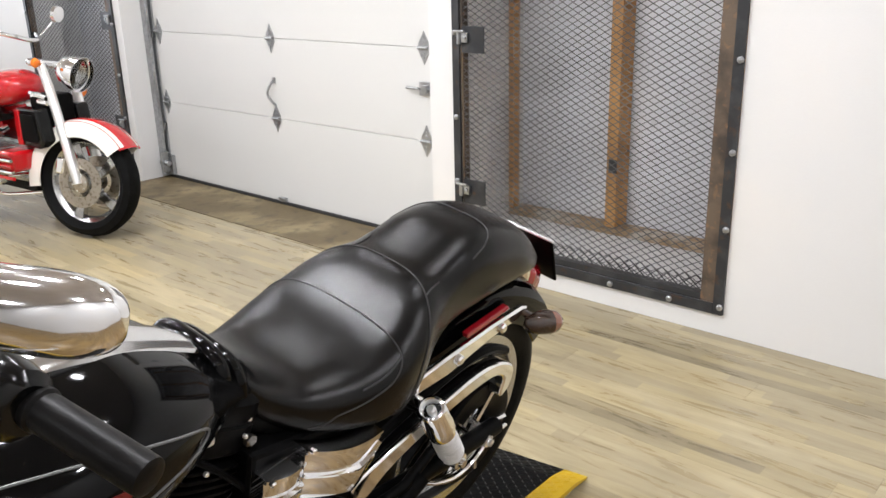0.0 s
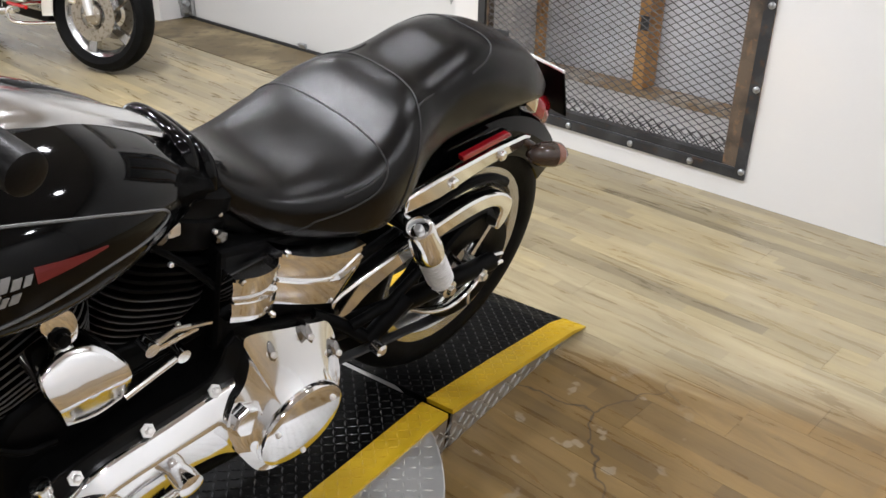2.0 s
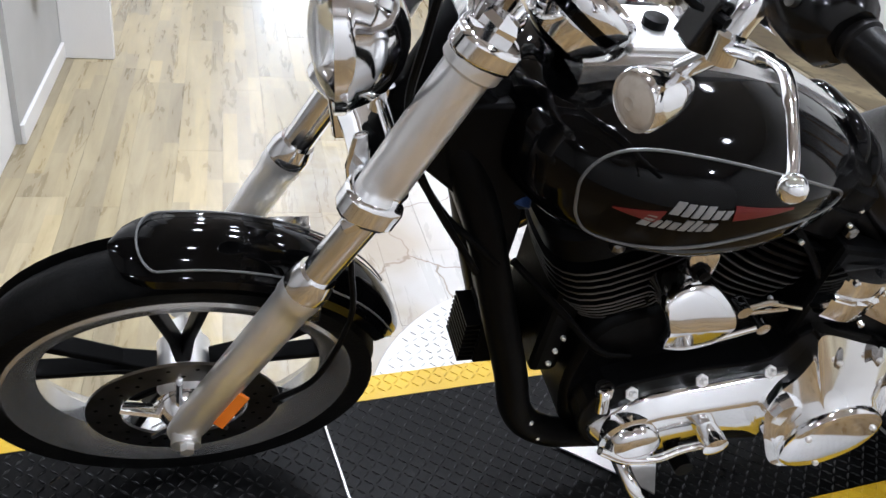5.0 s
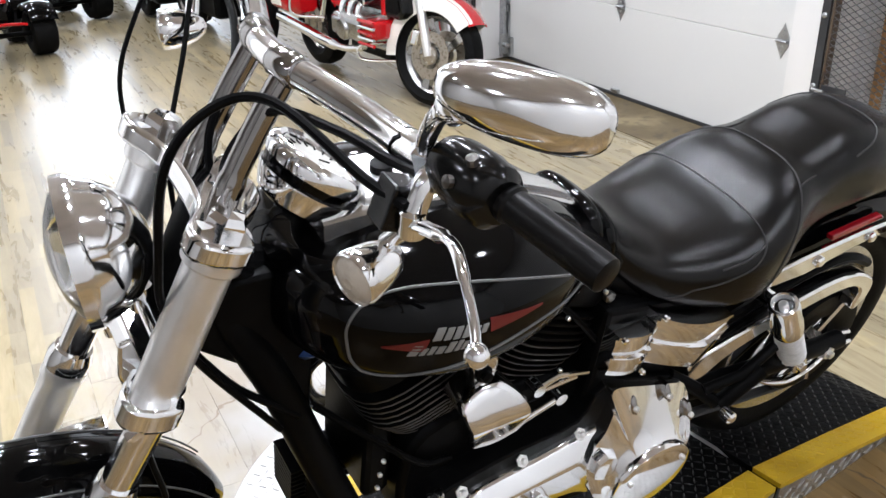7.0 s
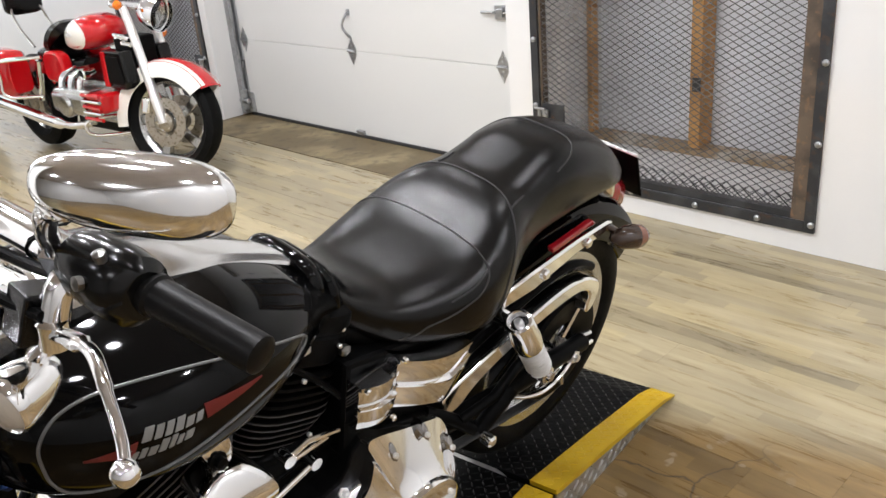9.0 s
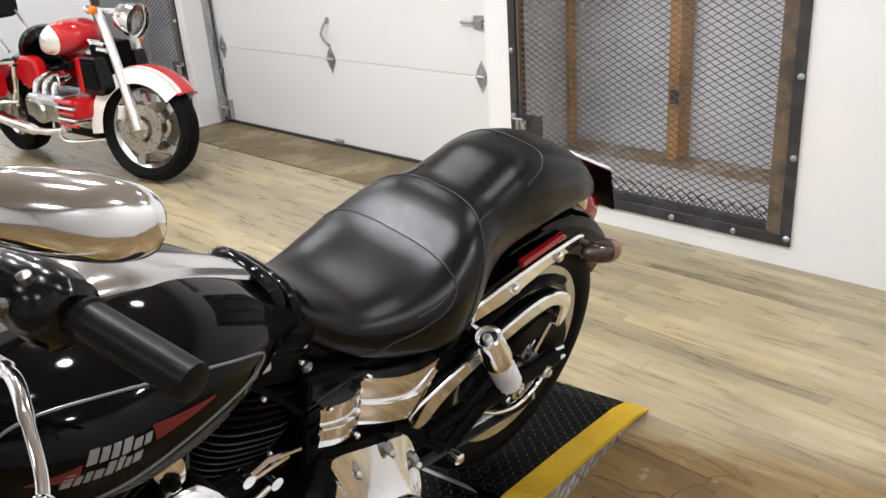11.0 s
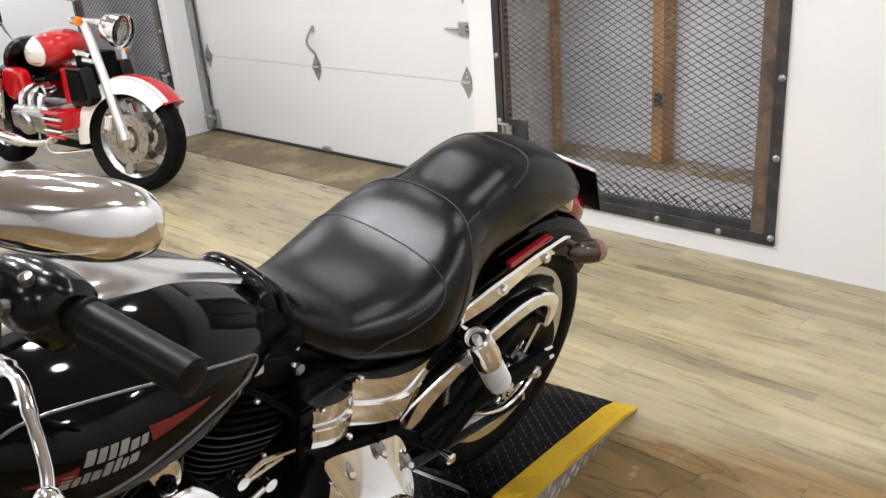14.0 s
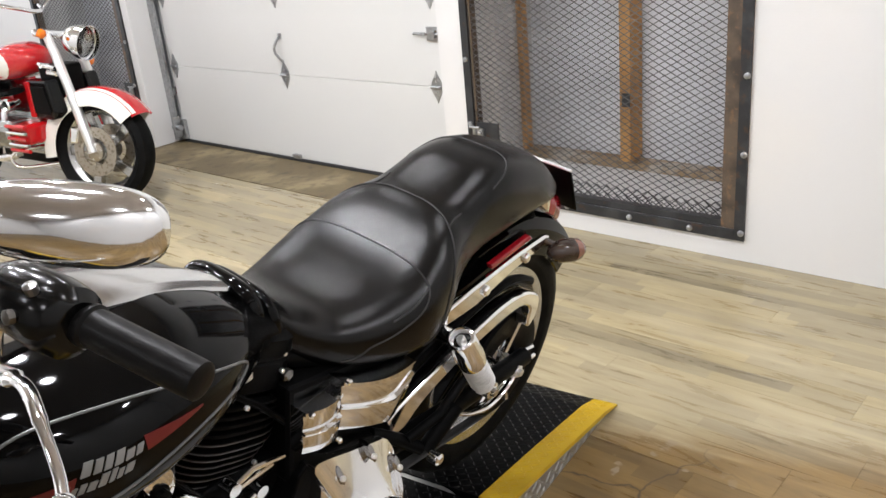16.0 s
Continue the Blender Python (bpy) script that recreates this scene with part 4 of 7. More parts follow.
part("pinstripe", bm, M_STRIPE, ff)
for s in (-1, 1):
    part("fender_mount", box((-0.185, s * 0.068 - 0.012, 0.25), (-0.115, s * 0.068 + 0.012, 0.285)), M_CHROME, ff, bevel=0.003)

part("rear_fender", fender(146, 40, 0.372, 0.098, RX, RZ + 0.005, drop=0.10), M_PAINT, moto, "gloss black rear fender", smooth=True)


# fork: straight legs at both sides
def leg(w):
    return 1.345 + (0.985 - w) * 0.4525


LEG = 0.118
fork = part("fork", bmesh.new(), M_SATIN, moto)
for s in (1, -1):
    y = s * LEG
    at = lambda w, d=0.0: (leg(w) + d, y, w)
    ax = Vector((leg(0.0) - leg(1.0), 0, -1)).normalized()
    bm = bmesh.new()
    add_tube(bm, [at(0.69), at(0.685), at(0.655), at(0.65), at(0.62), at(0.36), at(0.32)], [0.026, 0.030, 0.031, 0.0285, 0.0278, 0.0272, 0.024], seg=24)
    part("slider", bm, M_SATIN, fork, "brushed aluminium fork slider", smooth=True)
    bm = bmesh.new()
    add_tube(bm, [at(0.705), at(0.69), at(0.675)], [0.026, 0.0315, 0.0315], seg=24)
    part("dust_seal", bm, M_CHROME, fork, smooth=True)
    part("fork_tube", tube([at(0.86), at(0.67)], 0.0222, seg=24), M_CHROME, fork, smooth=True)
    bm = bmesh.new()
    add_tube(bm, [at(0.985), at(0.80)], 0.0285, seg=24)
    part("fork_cover", bm, M_SATIN, fork, "polished fork tube cover", smooth=True)
    bm = bmesh.new()
    add_tube(bm, [at(0.335, 0.0), (leg(0.335) + 0.002, y + s * 0.03, 0.333)], 0.022, seg=16)
    add_tube(bm, [(leg(0.335), y - s * 0.02, 0.335), (leg(0.335), y + s * 0.042, 0.335)], 0.011, seg=6)
    part("axle_clamp", bm, M_SATIN, fork, smooth=True)
    bm = box((-0.011, 0, -0.045), (0.011, 0.005, 0.045), Matrix.Translation((leg(0.42) - 0.024, y + s * 0.022 - (0.005 if s < 0 else 0), 0.42)) @ Matrix.Rotation(-0.42, 4, "Y") @ Matrix.Rotation(-0.5 * s, 4, "Z"))
    part("reflector", bm, M_AMBER, fork, "amber reflector", bevel=0.003)
part("front_axle", tube([(FX, -0.15, FZ), (FX, 0.15, FZ)], 0.0095, seg=12), M_SATIN, fork)
for o in fork.children:
    if o.name.split(".")[0] in ("slider", "dust_seal", "fork_tube", "axle_clamp", "reflector", "front_axle"):
        o.matrix_basis = FRONT @ o.matrix_basis
for w, th, name in ((1.0, 0.028, "top_clamp"), (0.793, 0.034, "lower_clamp")):
    d = Vector((leg(0) - leg(1), 0, -1)).normalized()
    out = [(leg(w) - 0.075, 0.03), (leg(w) - 0.075, -0.03), (leg(w) - 0.03, -0.10), (leg(w) - 0.022, -0.155), (leg(w) + 0.03, -0.158), (leg(w) + 0.04, -0.12), (leg(w) + 0.012, -0.06), (leg(w) + 0.012, 0.06), (leg(w) + 0.04, 0.12), (leg(w) + 0.03, 0.158), (leg(w) - 0.022, 0.155), (leg(w) - 0.03, 0.10)]
    out = [(a, b) for a, b in zip(*[[p[i] for p in rounded(out, 3)] for i in (0, 1)])]
    rings = [[Vector((x + d.x * k * th, y, w + d.z * k * th + (x - leg(w)) * 0.41)) for x, y in out] for k in (-0.5, 0.5)]
    part(name, loft(rings), M_CHROME, fork, "chrome fork clamp", bevel=0.006, smooth=True)
for s in (1, -1):
    part("clamp_boss", lathe([(-0.034, 0.031), (-0.030, 0.0345), (0.008, 0.0345), (0.013, 0.031), (0.014, 0.0)], centre=(leg(1.0), s * LEG, 1.0), axis=(-0.41, 0, 0.91), seg=32), M_SATIN, fork, "polished clamp boss round the fork tube", smooth=True)
pieces("clamp_bolt", [(0.0, 0.024), (0.012, 0.024), (0.02, 0.018), (0.022, 0)], [(leg(1.012), LEG, 1.012), (leg(1.012), -LEG, 1.012), (leg(1.0) - 0.05, 0, 1.0)], (-0.41, 0, 0.91), M_CHROME, fork, 6)
pieces("pinch_bolt", [(0.0, 0.009), (0.025, 0.009), (0.028, 0.0)], [(leg(0.80) + 0.02, LEG + 0.034, 0.793), (leg(0.80) + 0.02, -LEG - 0.034, 0.793)], (0.8, 0, -0.5), M_CHROME, fork, 6)
part("steering_neck", tube([(1.305, 0, 0.985), (1.385, 0, 0.80)], 0.038, seg=20), M_BLACK, moto, smooth=True)

# headlamp
LAMP_AXIS = (1, -0.10, -0.10)
lamp = part("headlamp", lathe([(-0.072, 0.0), (-0.070, 0.020), (-0.061, 0.044), (-0.043, 0.066), (-0.021, 0.080), (-0.005, 0.086), (0.0, 0.090), (0.012, 0.091), (0.016, 0.086), (0.010, 0.082), (-0.03, 0.07), (-0.06, 0.0)], axis=LAMP_AXIS, seg=44), M_CHROME, moto, "chrome headlamp bucket", smooth=True, at=pose(1.458, 0, 0.938))
part("lens", lathe([(0.010, 0.084), (0.024, 0.074), (0.036, 0.050), (0.043, 0.022), (0.045, 0.0), (0.041, 0.0), (0.039, 0.022), (0.032, 0.048), (0.020, 0.071), (0.006, 0.080)], axis=LAMP_AXIS, seg=36), M_GLASS, lamp, "clear glass lens", smooth=True)
part("lamp_visor_ring", lathe([(0.004, 0.093), (0.018, 0.093), (0.018, 0.089), (0.004, 0.089)], axis=LAMP_AXIS, seg=44, close=True), M_CHROME, lamp, smooth=True)
for s in (1, -1):
    part("lamp_bracket", slab([(-0.020, -0.080), (-0.004, -0.084), (0.002, -0.130), (-0.012, -0.205), (-0.040, -0.205), (-0.036, -0.16)], *sorted((s * 0.072, s * 0.082))), M_CHROME, lamp, "chrome lamp bracket", bevel=0.004, smooth=True)
part("lamp_mount", tube([(-0.05, -0.078, -0.085), (-0.05, 0.078, -0.085)], 0.010, seg=12), M_CHROME, lamp, smooth=True)
part("lamp_mount", tube([(-0.05, 0, -0.065), (-0.05, 0, -0.10)], 0.016, seg=14), M_CHROME, lamp, smooth=True)

# handlebar, risers, grips
half_bar = [(1.229, 0.05, 1.153), (1.212, 0.10, 1.150), (1.197, 0.15, 1.147), (1.187, 0.20, 1.146), (1.182, 0.25, 1.149), (1.179, 0.32, 1.160), (1.175, 0.385, 1.172), (1.160, 0.49, 1.168)]
bar_pts = [(u, -v, w) for u, v, w in reversed(half_bar)] + [(1.236, 0, 1.155)] + half_bar
bar_line = smooth_path(bar_pts, 8)
bars = part("handlebar", tube(bar_line, [0.0172 if abs(q[1]) < 0.355 else 0.012 for q in bar_line], seg=18), M_CHROME, moto, "chrome handlebar", smooth=True)
for s in (1, -1):
    bm = bmesh.new()
    add_tube(bm, smooth_path([(1.318, s * 0.050, 0.985), (1.300, s * 0.049, 1.025), (1.265, s * 0.047, 1.09), (1.235, s * 0.047, 1.140)]), [0.0175] * 9 + [0.0155] * 8 + [0.0155] * 8, seg=18)
    add_tube(bm, [(1.234, s * 0.028, 1.155), (1.234, s * 0.032, 1.155), (1.226, s * 0.066, 1.153), (1.225, s * 0.070, 1.153)], [0.0175, 0.0198, 0.0198, 0.0175], seg=18)
    # Darkened chrome paints the dark surroundings reflected in the risers.
    part("riser", bm, M_SHADECHROME, bars, smooth=True)
    gx = lambda t: Vector((1.178 - 0.022 * t, s * (0.392 + 0.112 * t), 1.177 - 0.008 * t))
    rows = [gx(0), gx(0.02), gx(0.08), gx(0.1)]
    rr = [0.012, 0.0175, 0.018, 0.0155]
    for t in (0.14, 0.4, 0.6, 0.9):
        rows.append(gx(t))
        rr.append(0.0158)
    rows += [gx(0.98), gx(1.0)]
    rr += [0.0155, 0.011]
    part("grip", tube(rows, rr, seg=20), M_GRIP, bars, "black rubber grip", smooth=True)
    # switch housing
    bm = bmesh.new()
    c = Vector((1.192, s * 0.362, 1.182))
    for d, r in (((0, 0, 0), 0.0),):
        rings = []
        for t, q in ((-0.036, 0.015), (-0.031, 0.022), (-0.018, 0.026), (0.010, 0.028), (0.028, 0.026), (0.036, 0.018)):
            p = c + Vector((-0.2 * t, s * t, -0.09 * t))
            rings.append([p + Vector((q * 1.05 * math.cos(a), 0, q * 1.15 * math.sin(a) * (1 if math.sin(a) > 0 else 1.05))) for a in (2 * math.pi * k / 20 for k in range(20))])
        add_loft(bm, rings)
    part("switch_housing", bm, M_GLOSS, bars, smooth=True)
    part("switch_button", lathe([(-0.004, 0.0055), (0.003, 0.0055), (0.005, 0.0)], centre=c + Vector((0.012, s * 0.012, 0.029)), axis=(0.3, 0, 1), seg=10), M_ROTOR, bars)
    part("switch_button", lathe([(-0.006, 0.006), (0.003, 0.006), (0.005, 0.0)], centre=c + Vector((0.028, s * 0.005, 0.008)), axis=(1, 0, 0.2), seg=10), M_ROTOR, bars)
    part("switch", box(c + Vector((-0.032, s * 0.01 - 0.008, -0.006)), c + Vector((-0.022, s * 0.01 + 0.008, 0.006))), M_SATIN, bars)
    # lever with ball end and its bracket
    bm = bmesh.new()
    add_tube(bm, smooth_path([(1.231, s * 0.330, 1.129), (1.233, s * 0.38, 1.149), (1.236, s * 0.41, 1.157), (1.246, s * 0.445, 1.148), (1.255, s * 0.475, 1.134), (1.263, s * 0.492, 1.127)], 6), [0.0085] * 8 + [0.0056] * 10 + [0.0044] * 13, seg=12, flat=0.75)
    add_lathe(bm, [(-0.0105, 0.0), (-0.009, 0.0055), (-0.005, 0.0092), (0, 0.0105), (0.005, 0.0092), (0.009, 0.0055), (0.0105, 0)], centre=(1.267, s * 0.499, 1.127), axis=(0, 1, -0.3), seg=16)
    part("lever", bm, M_CHROME, bars, "polished hand lever", smooth=True)
    bm = bmesh.new()
    add_tube(bm, [(1.180, s * 0.310, 1.160), (1.180, s * 0.330, 1.163)], 0.024, seg=18)
    add_tube(bm, smooth_path([(1.188, s * 0.322, 1.168), (1.216, s * 0.330, 1.170), (1.232, s * 0.333, 1.135)], 5), 0.012, seg=10)
    add_lathe(bm, [(-0.012, 0.013), (0.012, 0.013), (0.016, 0.008), (0.016, 0)], centre=(1.231, s * 0.334, 1.131), axis=(0, 0, 1), seg=14)
    part("lever_bracket", bm, M_CHROME, bars, smooth=True)
    part("clutch_switch", box((-0.017, -0.016, -0.024), (0.017, 0.016, 0.022), Matrix.Translation((1.233, s * 0.308, 1.138)) @ Matrix.Rotation(-0.3, 4, "Y")), M_GLOSS, bars, "black switch block", bevel=0.003)
    # mirror
    mc = Vector((1.197, s * 0.418, 1.279))
    la, nrm = Vector((-0.66, s * 0.74, -0.06)).normalized(), Vector((0.66, s * 0.62, 0.24)).normalized()
    sa = nrm.cross(la).normalized()
    la = sa.cross(nrm)
    bm = bmesh.new()
    rings = []
    for h, k in ((-0.012, 0.93), (-0.010, 0.98), (-0.002, 1.0), (0.006, 0.94), (0.014, 0.78), (0.020, 0.5), (0.023, 0.15)):
        ring = []
        for i in range(40):
            a = 2 * math.pi * i / 40
            ex, ey = math.cos(a), math.sin(a)
            ring.append(mc + nrm * h + la * (0.070 * k * math.copysign(abs(ex) ** 0.8, ex)) + sa * ((0.029 + 0.004 * ex) * k * math.copysign(abs(ey) ** 0.75, ey)))
        rings.append(ring)
    add_loft(bm, rings)
    mir = part("mirror", bm, M_CHROME, bars, "chrome oval mirror", smooth=True)
    rings = []
    for h, k in ((-0.0125, 0.9), (-0.0135, 0.88)):
        rings.append([mc + nrm * h + la * (0.070 * k * math.copysign(abs(math.cos(a)) ** 0.8, math.cos(a))) + sa * (0.029 * k * math.copysign(abs(math.sin(a)) ** 0.75, math.sin(a))) for a in (2 * math.pi * i / 32 for i in range(32))])
    part("mirror_glass", loft(rings), M_CHROME, mir)
    bm = bmesh.new()
    add_tube(bm, smooth_path([(1.206, s * 0.308, 1.176), (1.214, s * 0.318, 1.200), (1.226, s * 0.342, 1.228), (1.232, s * 0.366, 1.256), (1.222, s * 0.386, 1.270)], 6), 0.0088, seg=12)
    add_lathe(bm, [(-0.016, 0.0), (-0.012, 0.012), (0, 0.0155), (0.012, 0.012), (0.016, 0.0)], centre=(1.228, s * 0.376, 1.264), axis=(0, 1, 0.4), seg=14)
    add_lathe(bm, [(-0.014, 0.0), (-0.014, 0.013), (0.010, 0.015), (0.014, 0.010), (0.014, 0.0)], centre=(1.206, s * 0.308, 1.178), axis=(0.2, 0, 1), seg=6)
    part("mirror_stem", bm, M_CHROME, mir, smooth=True)
    # turn signal under the lever bracket
    bm = bmesh.new()
    sc = Vector((1.262, s * 0.305, 1.062))
    fw_ = Vector((0.92, s * 0.28, -0.1)).normalized()
    add_lathe(bm, [(-0.050, 0.0), (-0.046, 0.010), (-0.034, 0.019), (-0.017, 0.0250), (0.0, 0.0282), (0.010, 0.0290), (0.014, 0.0268), (0.009, 0.0242), (0.0, 0.0)], centre=sc, axis=fw_, seg=28)
    add_tube(bm, smooth_path([sc - fw_ * 0.03 + Vector((0, 0, 0.02)), (1.222, s * 0.318, 1.12), (1.215, s * 0.324, 1.165)], 6), 0.0095, seg=12)
    sig = part("turn_signal", bm, M_CHROME, bars, "chrome turn signal", smooth=True)
    part("signal_lens", lathe([(0.0095, 0.0255)] + [(0.0125 + 0.0065 * (1 - (r_ / 0.0235) ** 2) + (0.0008 if j_ % 2 else 0.0), r_) for j_, r_ in enumerate((0.0235, 0.021, 0.0185, 0.016, 0.0135, 0.011, 0.0085, 0.006, 0.0035))] + [(0.019, 0.0), (0.010, 0.0)], centre=sc, axis=fw_, seg=24), M_LENS, sig, "pale textured lens", smooth=True)
# brake reservoir on the right bar
bm = box((-0.03, -0.035, -0.022), (0.03, 0.035, 0.022), Matrix.Translation((1.232, -0.325, 1.205)) @ Matrix.Rotation(0.3, 4, "Z"))
part("brake_reservoir", bm, M_CHROME, bars, "chrome brake fluid reservoir", bevel=0.008, smooth=True)
# cables
for pts, r in (([(1.238, 0.335, 1.150), (1.252, 0.28, 1.150), (1.298, 0.18, 1.186), (1.345, 0.14, 1.168), (1.392, 0.135, 1.112), (1.408, 0.13, 1.00), (1.402, 0.10, 0.90), (1.36, 0.075, 0.78), (1.26, 0.08, 0.62)], 0.0052),
               ([(1.24, -0.33, 1.19), (1.30, -0.31, 1.10), (1.345, -0.28, 1.01), (1.35, -0.24, 0.90), (1.38, -0.16, 0.80), (1.37, -0.06, 0.74)], 0.0034),
               ([(1.205, -0.33, 1.19), (1.26, -0.25, 1.06), (1.32, -0.15, 0.96), (1.34, -0.06, 0.88)], 0.0038),
               ([(1.198, 0.34, 1.165), (1.202, 0.25, 1.138), (1.222, 0.15, 1.128), (1.256, 0.06, 1.11), (1.30, 0.03, 1.04), (1.30, 0.02, 0.95)], 0.0055),
               ([(1.198, -0.34, 1.165), (1.202, -0.25, 1.138), (1.222, -0.15, 1.128), (1.256, -0.06, 1.11), (1.30, -0.03, 1.04), (1.30, -0.02, 0.95)], 0.0055)):
    part("cable", tube(smooth_path(pts, 8), r, seg=8), M_BLACK, bars, "black control cable", smooth=True)
for p in ((1.184, 0.235, 1.148), (1.212, 0.10, 1.150)):
    part("cable_tie", tube([(p[0] - 0.004, p[1] - 0.006, p[2]), (p[0] + 0.004, p[1] + 0.006, p[2] - 0.003)], 0.0175, seg=14), M_BLACK, bars)

# fuel tank
TANK = Body([(1.262, 0.035, 0.80, 0.835, 0.872), (1.248, 0.09, 0.772, 0.832, 0.892), (1.20, 0.165, 0.750, 0.828, 0.915), (1.10, 0.220, 0.738, 0.826, 0.932), (1.00, 0.224, 0.738, 0.824, 0.932), (0.90, 0.200, 0.748, 0.822, 0.915),
             (0.80, 0.150, 0.757, 0.812, 0.873), (0.74, 0.112, 0.755, 0.792, 0.834), (0.66, 0.080, 0.715, 0.75, 0.79)], p=0.8, q=0.85, lower=0.5)
tank = part("fuel_tank", TANK.mesh(60, 56), M_PAINT, moto, "gloss black teardrop fuel tank with pinstripe and badge", smooth=True)
loop = rounded([(1.196, 0.800), (1.202, 0.822), (1.202, 0.855), (1.181, 0.882), (1.140, 0.897), (1.079, 0.900), (1.007, 0.891), (0.918, 0.868), (0.835, 0.830), (0.850, 0.813), (0.953, 0.816), (1.069, 0.800), (1.148, 0.783), (1.180, 0.784)], 6)
for s in (1, -1):
    pts = []
    for u, w in loop:
        q = TANK.side(u, w, 0.0004)
        pts.append((q.x, s * q.y, q.z))
    part("pinstripe", tube(pts, 0.0021, seg=6, closed=True), M_STRIPE, tank, "grey pinstripe loop")
    pts = []
    for u, w in [(1.165 - 0.011 * i, 0.758) for i in range(14)]:
        q = TANK.side(u, w, 0.0006)
        pts.append((q.x, s * q.y, q.z))
    part("gold_line", tube(pts, 0.0014, seg=6), M_GOLD, tank)


def on_tank(outline, s, name, material):
    """A thin inlay on the tank's flank, cut into strips so that it follows the curve."""
    (u0, w0), (u1, w1), (u2, w2), (u3, w3) = outline
    rings = []
    for i in range(9):
        t = i / 8
        lo, hi = (u0 + (u1 - u0) * t, w0 + (w1 - w0) * t), (u3 + (u2 - u3) * t, w3 + (w2 - w3) * t)
        row = []
        for g_ in (0.0012, -0.001):
            ks = range(4) if g_ > 0 else range(3, -1, -1)
            for k in ks:
                q = TANK.side(lo[0] + (hi[0] - lo[0]) * k / 3, lo[1] + (hi[1] - lo[1]) * k / 3, g_)
                row.append(Vector((q.x, s * q.y, q.z)))
        rings.append(row)
    return rings


for s in (1, -1):
    for q in (((1.169, 0.835), (1.115, 0.847), (1.122, 0.829), (1.169, 0.833)), ((1.032, 0.859), (0.940, 0.845), (0.940, 0.843), (1.032, 0.840))):
        part("badge_flash", loft(on_tank(q, s, "", None)), M_BADGERED, tank, "dark red badge flash")
    # two slanted rows of plain bars
    rnd = random.Random(5)
    for u_start, n, w0, rise in ((1.112, 6, 0.8445, -0.0004), (1.141, 8, 0.822, 0.0006)):
        u = u_start
        for k in range(n):
            bw = rnd.choice((0.0062, 0.0085, 0.0100))
            h = 0.0165 if k == 0 else rnd.choice((0.011, 0.0125, 0.0155))
            w_ = w0 + rise * k
            bm = bmesh.new()
            add_loft(bm, on_tank(((u, w_), (u - bw, w_ + 0.0004), (u - bw - 0.5 * h, w_ + h), (u - 0.5 * h, w_ + h)), s, "", None))
            part("badge_bar", bm, M_BADGE, tank)
            u -= bw + 0.0034
# console and speedometer
con = [(1.19, 0.062, 0.945), (1.12, 0.066, 0.950), (1.02, 0.066, 0.946), (0.94, 0.060, 0.930), (0.86, 0.050, 0.902), (0.79, 0.043, 0.872), (0.735, 0.040, 0.845)]
rings = []
for i in range(25):
    u = 1.19 - (1.19 - 0.735) * i / 24
    a = cubic([c[0] for c in con[::-1]], [c[1] for c in con[::-1]], u)
    z = cubic([c[0] for c in con[::-1]], [c[2] for c in con[::-1]], u)
    rings.append([Vector((u, y * a, z + d)) for y, d in ((-1.0, -0.03), (-0.98, -0.006), (-0.86, 0.0), (-0.4, 0.004), (0, 0.005), (0.4, 0.004), (0.86, 0.0), (0.98, -0.006), (1.0, -0.03))])
console = part("tank_console", loft(rings), node_mat("satin_chrome", (0.64, 0.64, 0.64), 0.16, 1.0, spots=((4, (0.56, 0.56, 0.56), 0.45, 0.75),)), tank, "chrome tank console", smooth=True)
POD = Vector((-0.55, 0, 0.83)).normalized()
speedo = part("speedometer", lathe([(-0.062, 0.0), (-0.060, 0.030), (-0.050, 0.048), (-0.030, 0.060), (-0.004, 0.066), (0.0, 0.0665), (0.0, 0.0)], axis=POD, seg=48), M_PAINT, tank, "round speedometer in a black and chrome pod", smooth=True, at=pose(1.178, 0, 0.985))
part("bezel", lathe([(-0.001, 0.060), (-0.001, 0.069), (0.010, 0.071), (0.018, 0.068), (0.023, 0.061), (0.019, 0.055), (0.012, 0.054), (0.010, 0.050), (0.004, 0.050)], axis=POD, seg=48, close=True), M_CHROME, speedo, "chrome bezel", smooth=True)
part("pod_band", lathe([(-0.046, 0.052), (-0.046, 0.056), (-0.020, 0.067), (-0.016, 0.067), (-0.016, 0.062)], axis=POD, seg=48, close=True), M_CHROME, speedo, "chrome pod band", smooth=True)
part("dial", lathe([(0.0105, 0.0), (0.0105, 0.051), (0.0125, 0.051), (0.0125, 0.0)], axis=POD, seg=32), M_DIAL, speedo, "pale dial face")
bm = bmesh.new()
for k in range(16):
    a = 2 * math.pi * k / 20 + 2.2
    ax = Vector((-0.55, 0, 0.83)).normalized()
    e1 = Vector((0, 1, 0))
    e2 = ax.cross(e1)
    p = ax * 0.0142
    add_tube(bm, [p + (e1 * math.cos(a) + e2 * math.sin(a)) * 0.038, p + (e1 * math.cos(a) + e2 * math.sin(a)) * 0.047], 0.0012, seg=5)
add_tube(bm, [ax * 0.0148, ax * 0.0148 + Vector((0, 0.03, 0.012))], 0.0012, seg=5)
part("dial_mark", bm, M_BLACK, speedo)
bm = box((1.035, -0.052, 0.948), (1.13, 0.052, 0.962))
part("ignition_panel", bm, M_SATIN, console, "polished switch panel", bevel=0.005)
part("ignition_switch", lathe([(0, 0.016), (0.012, 0.016), (0.014, 0.010), (0.014, 0.0)], centre=(1.08, 0.0, 0.961), axis=(0, 0, 1), seg=20), M_BLACK, console, smooth=True)
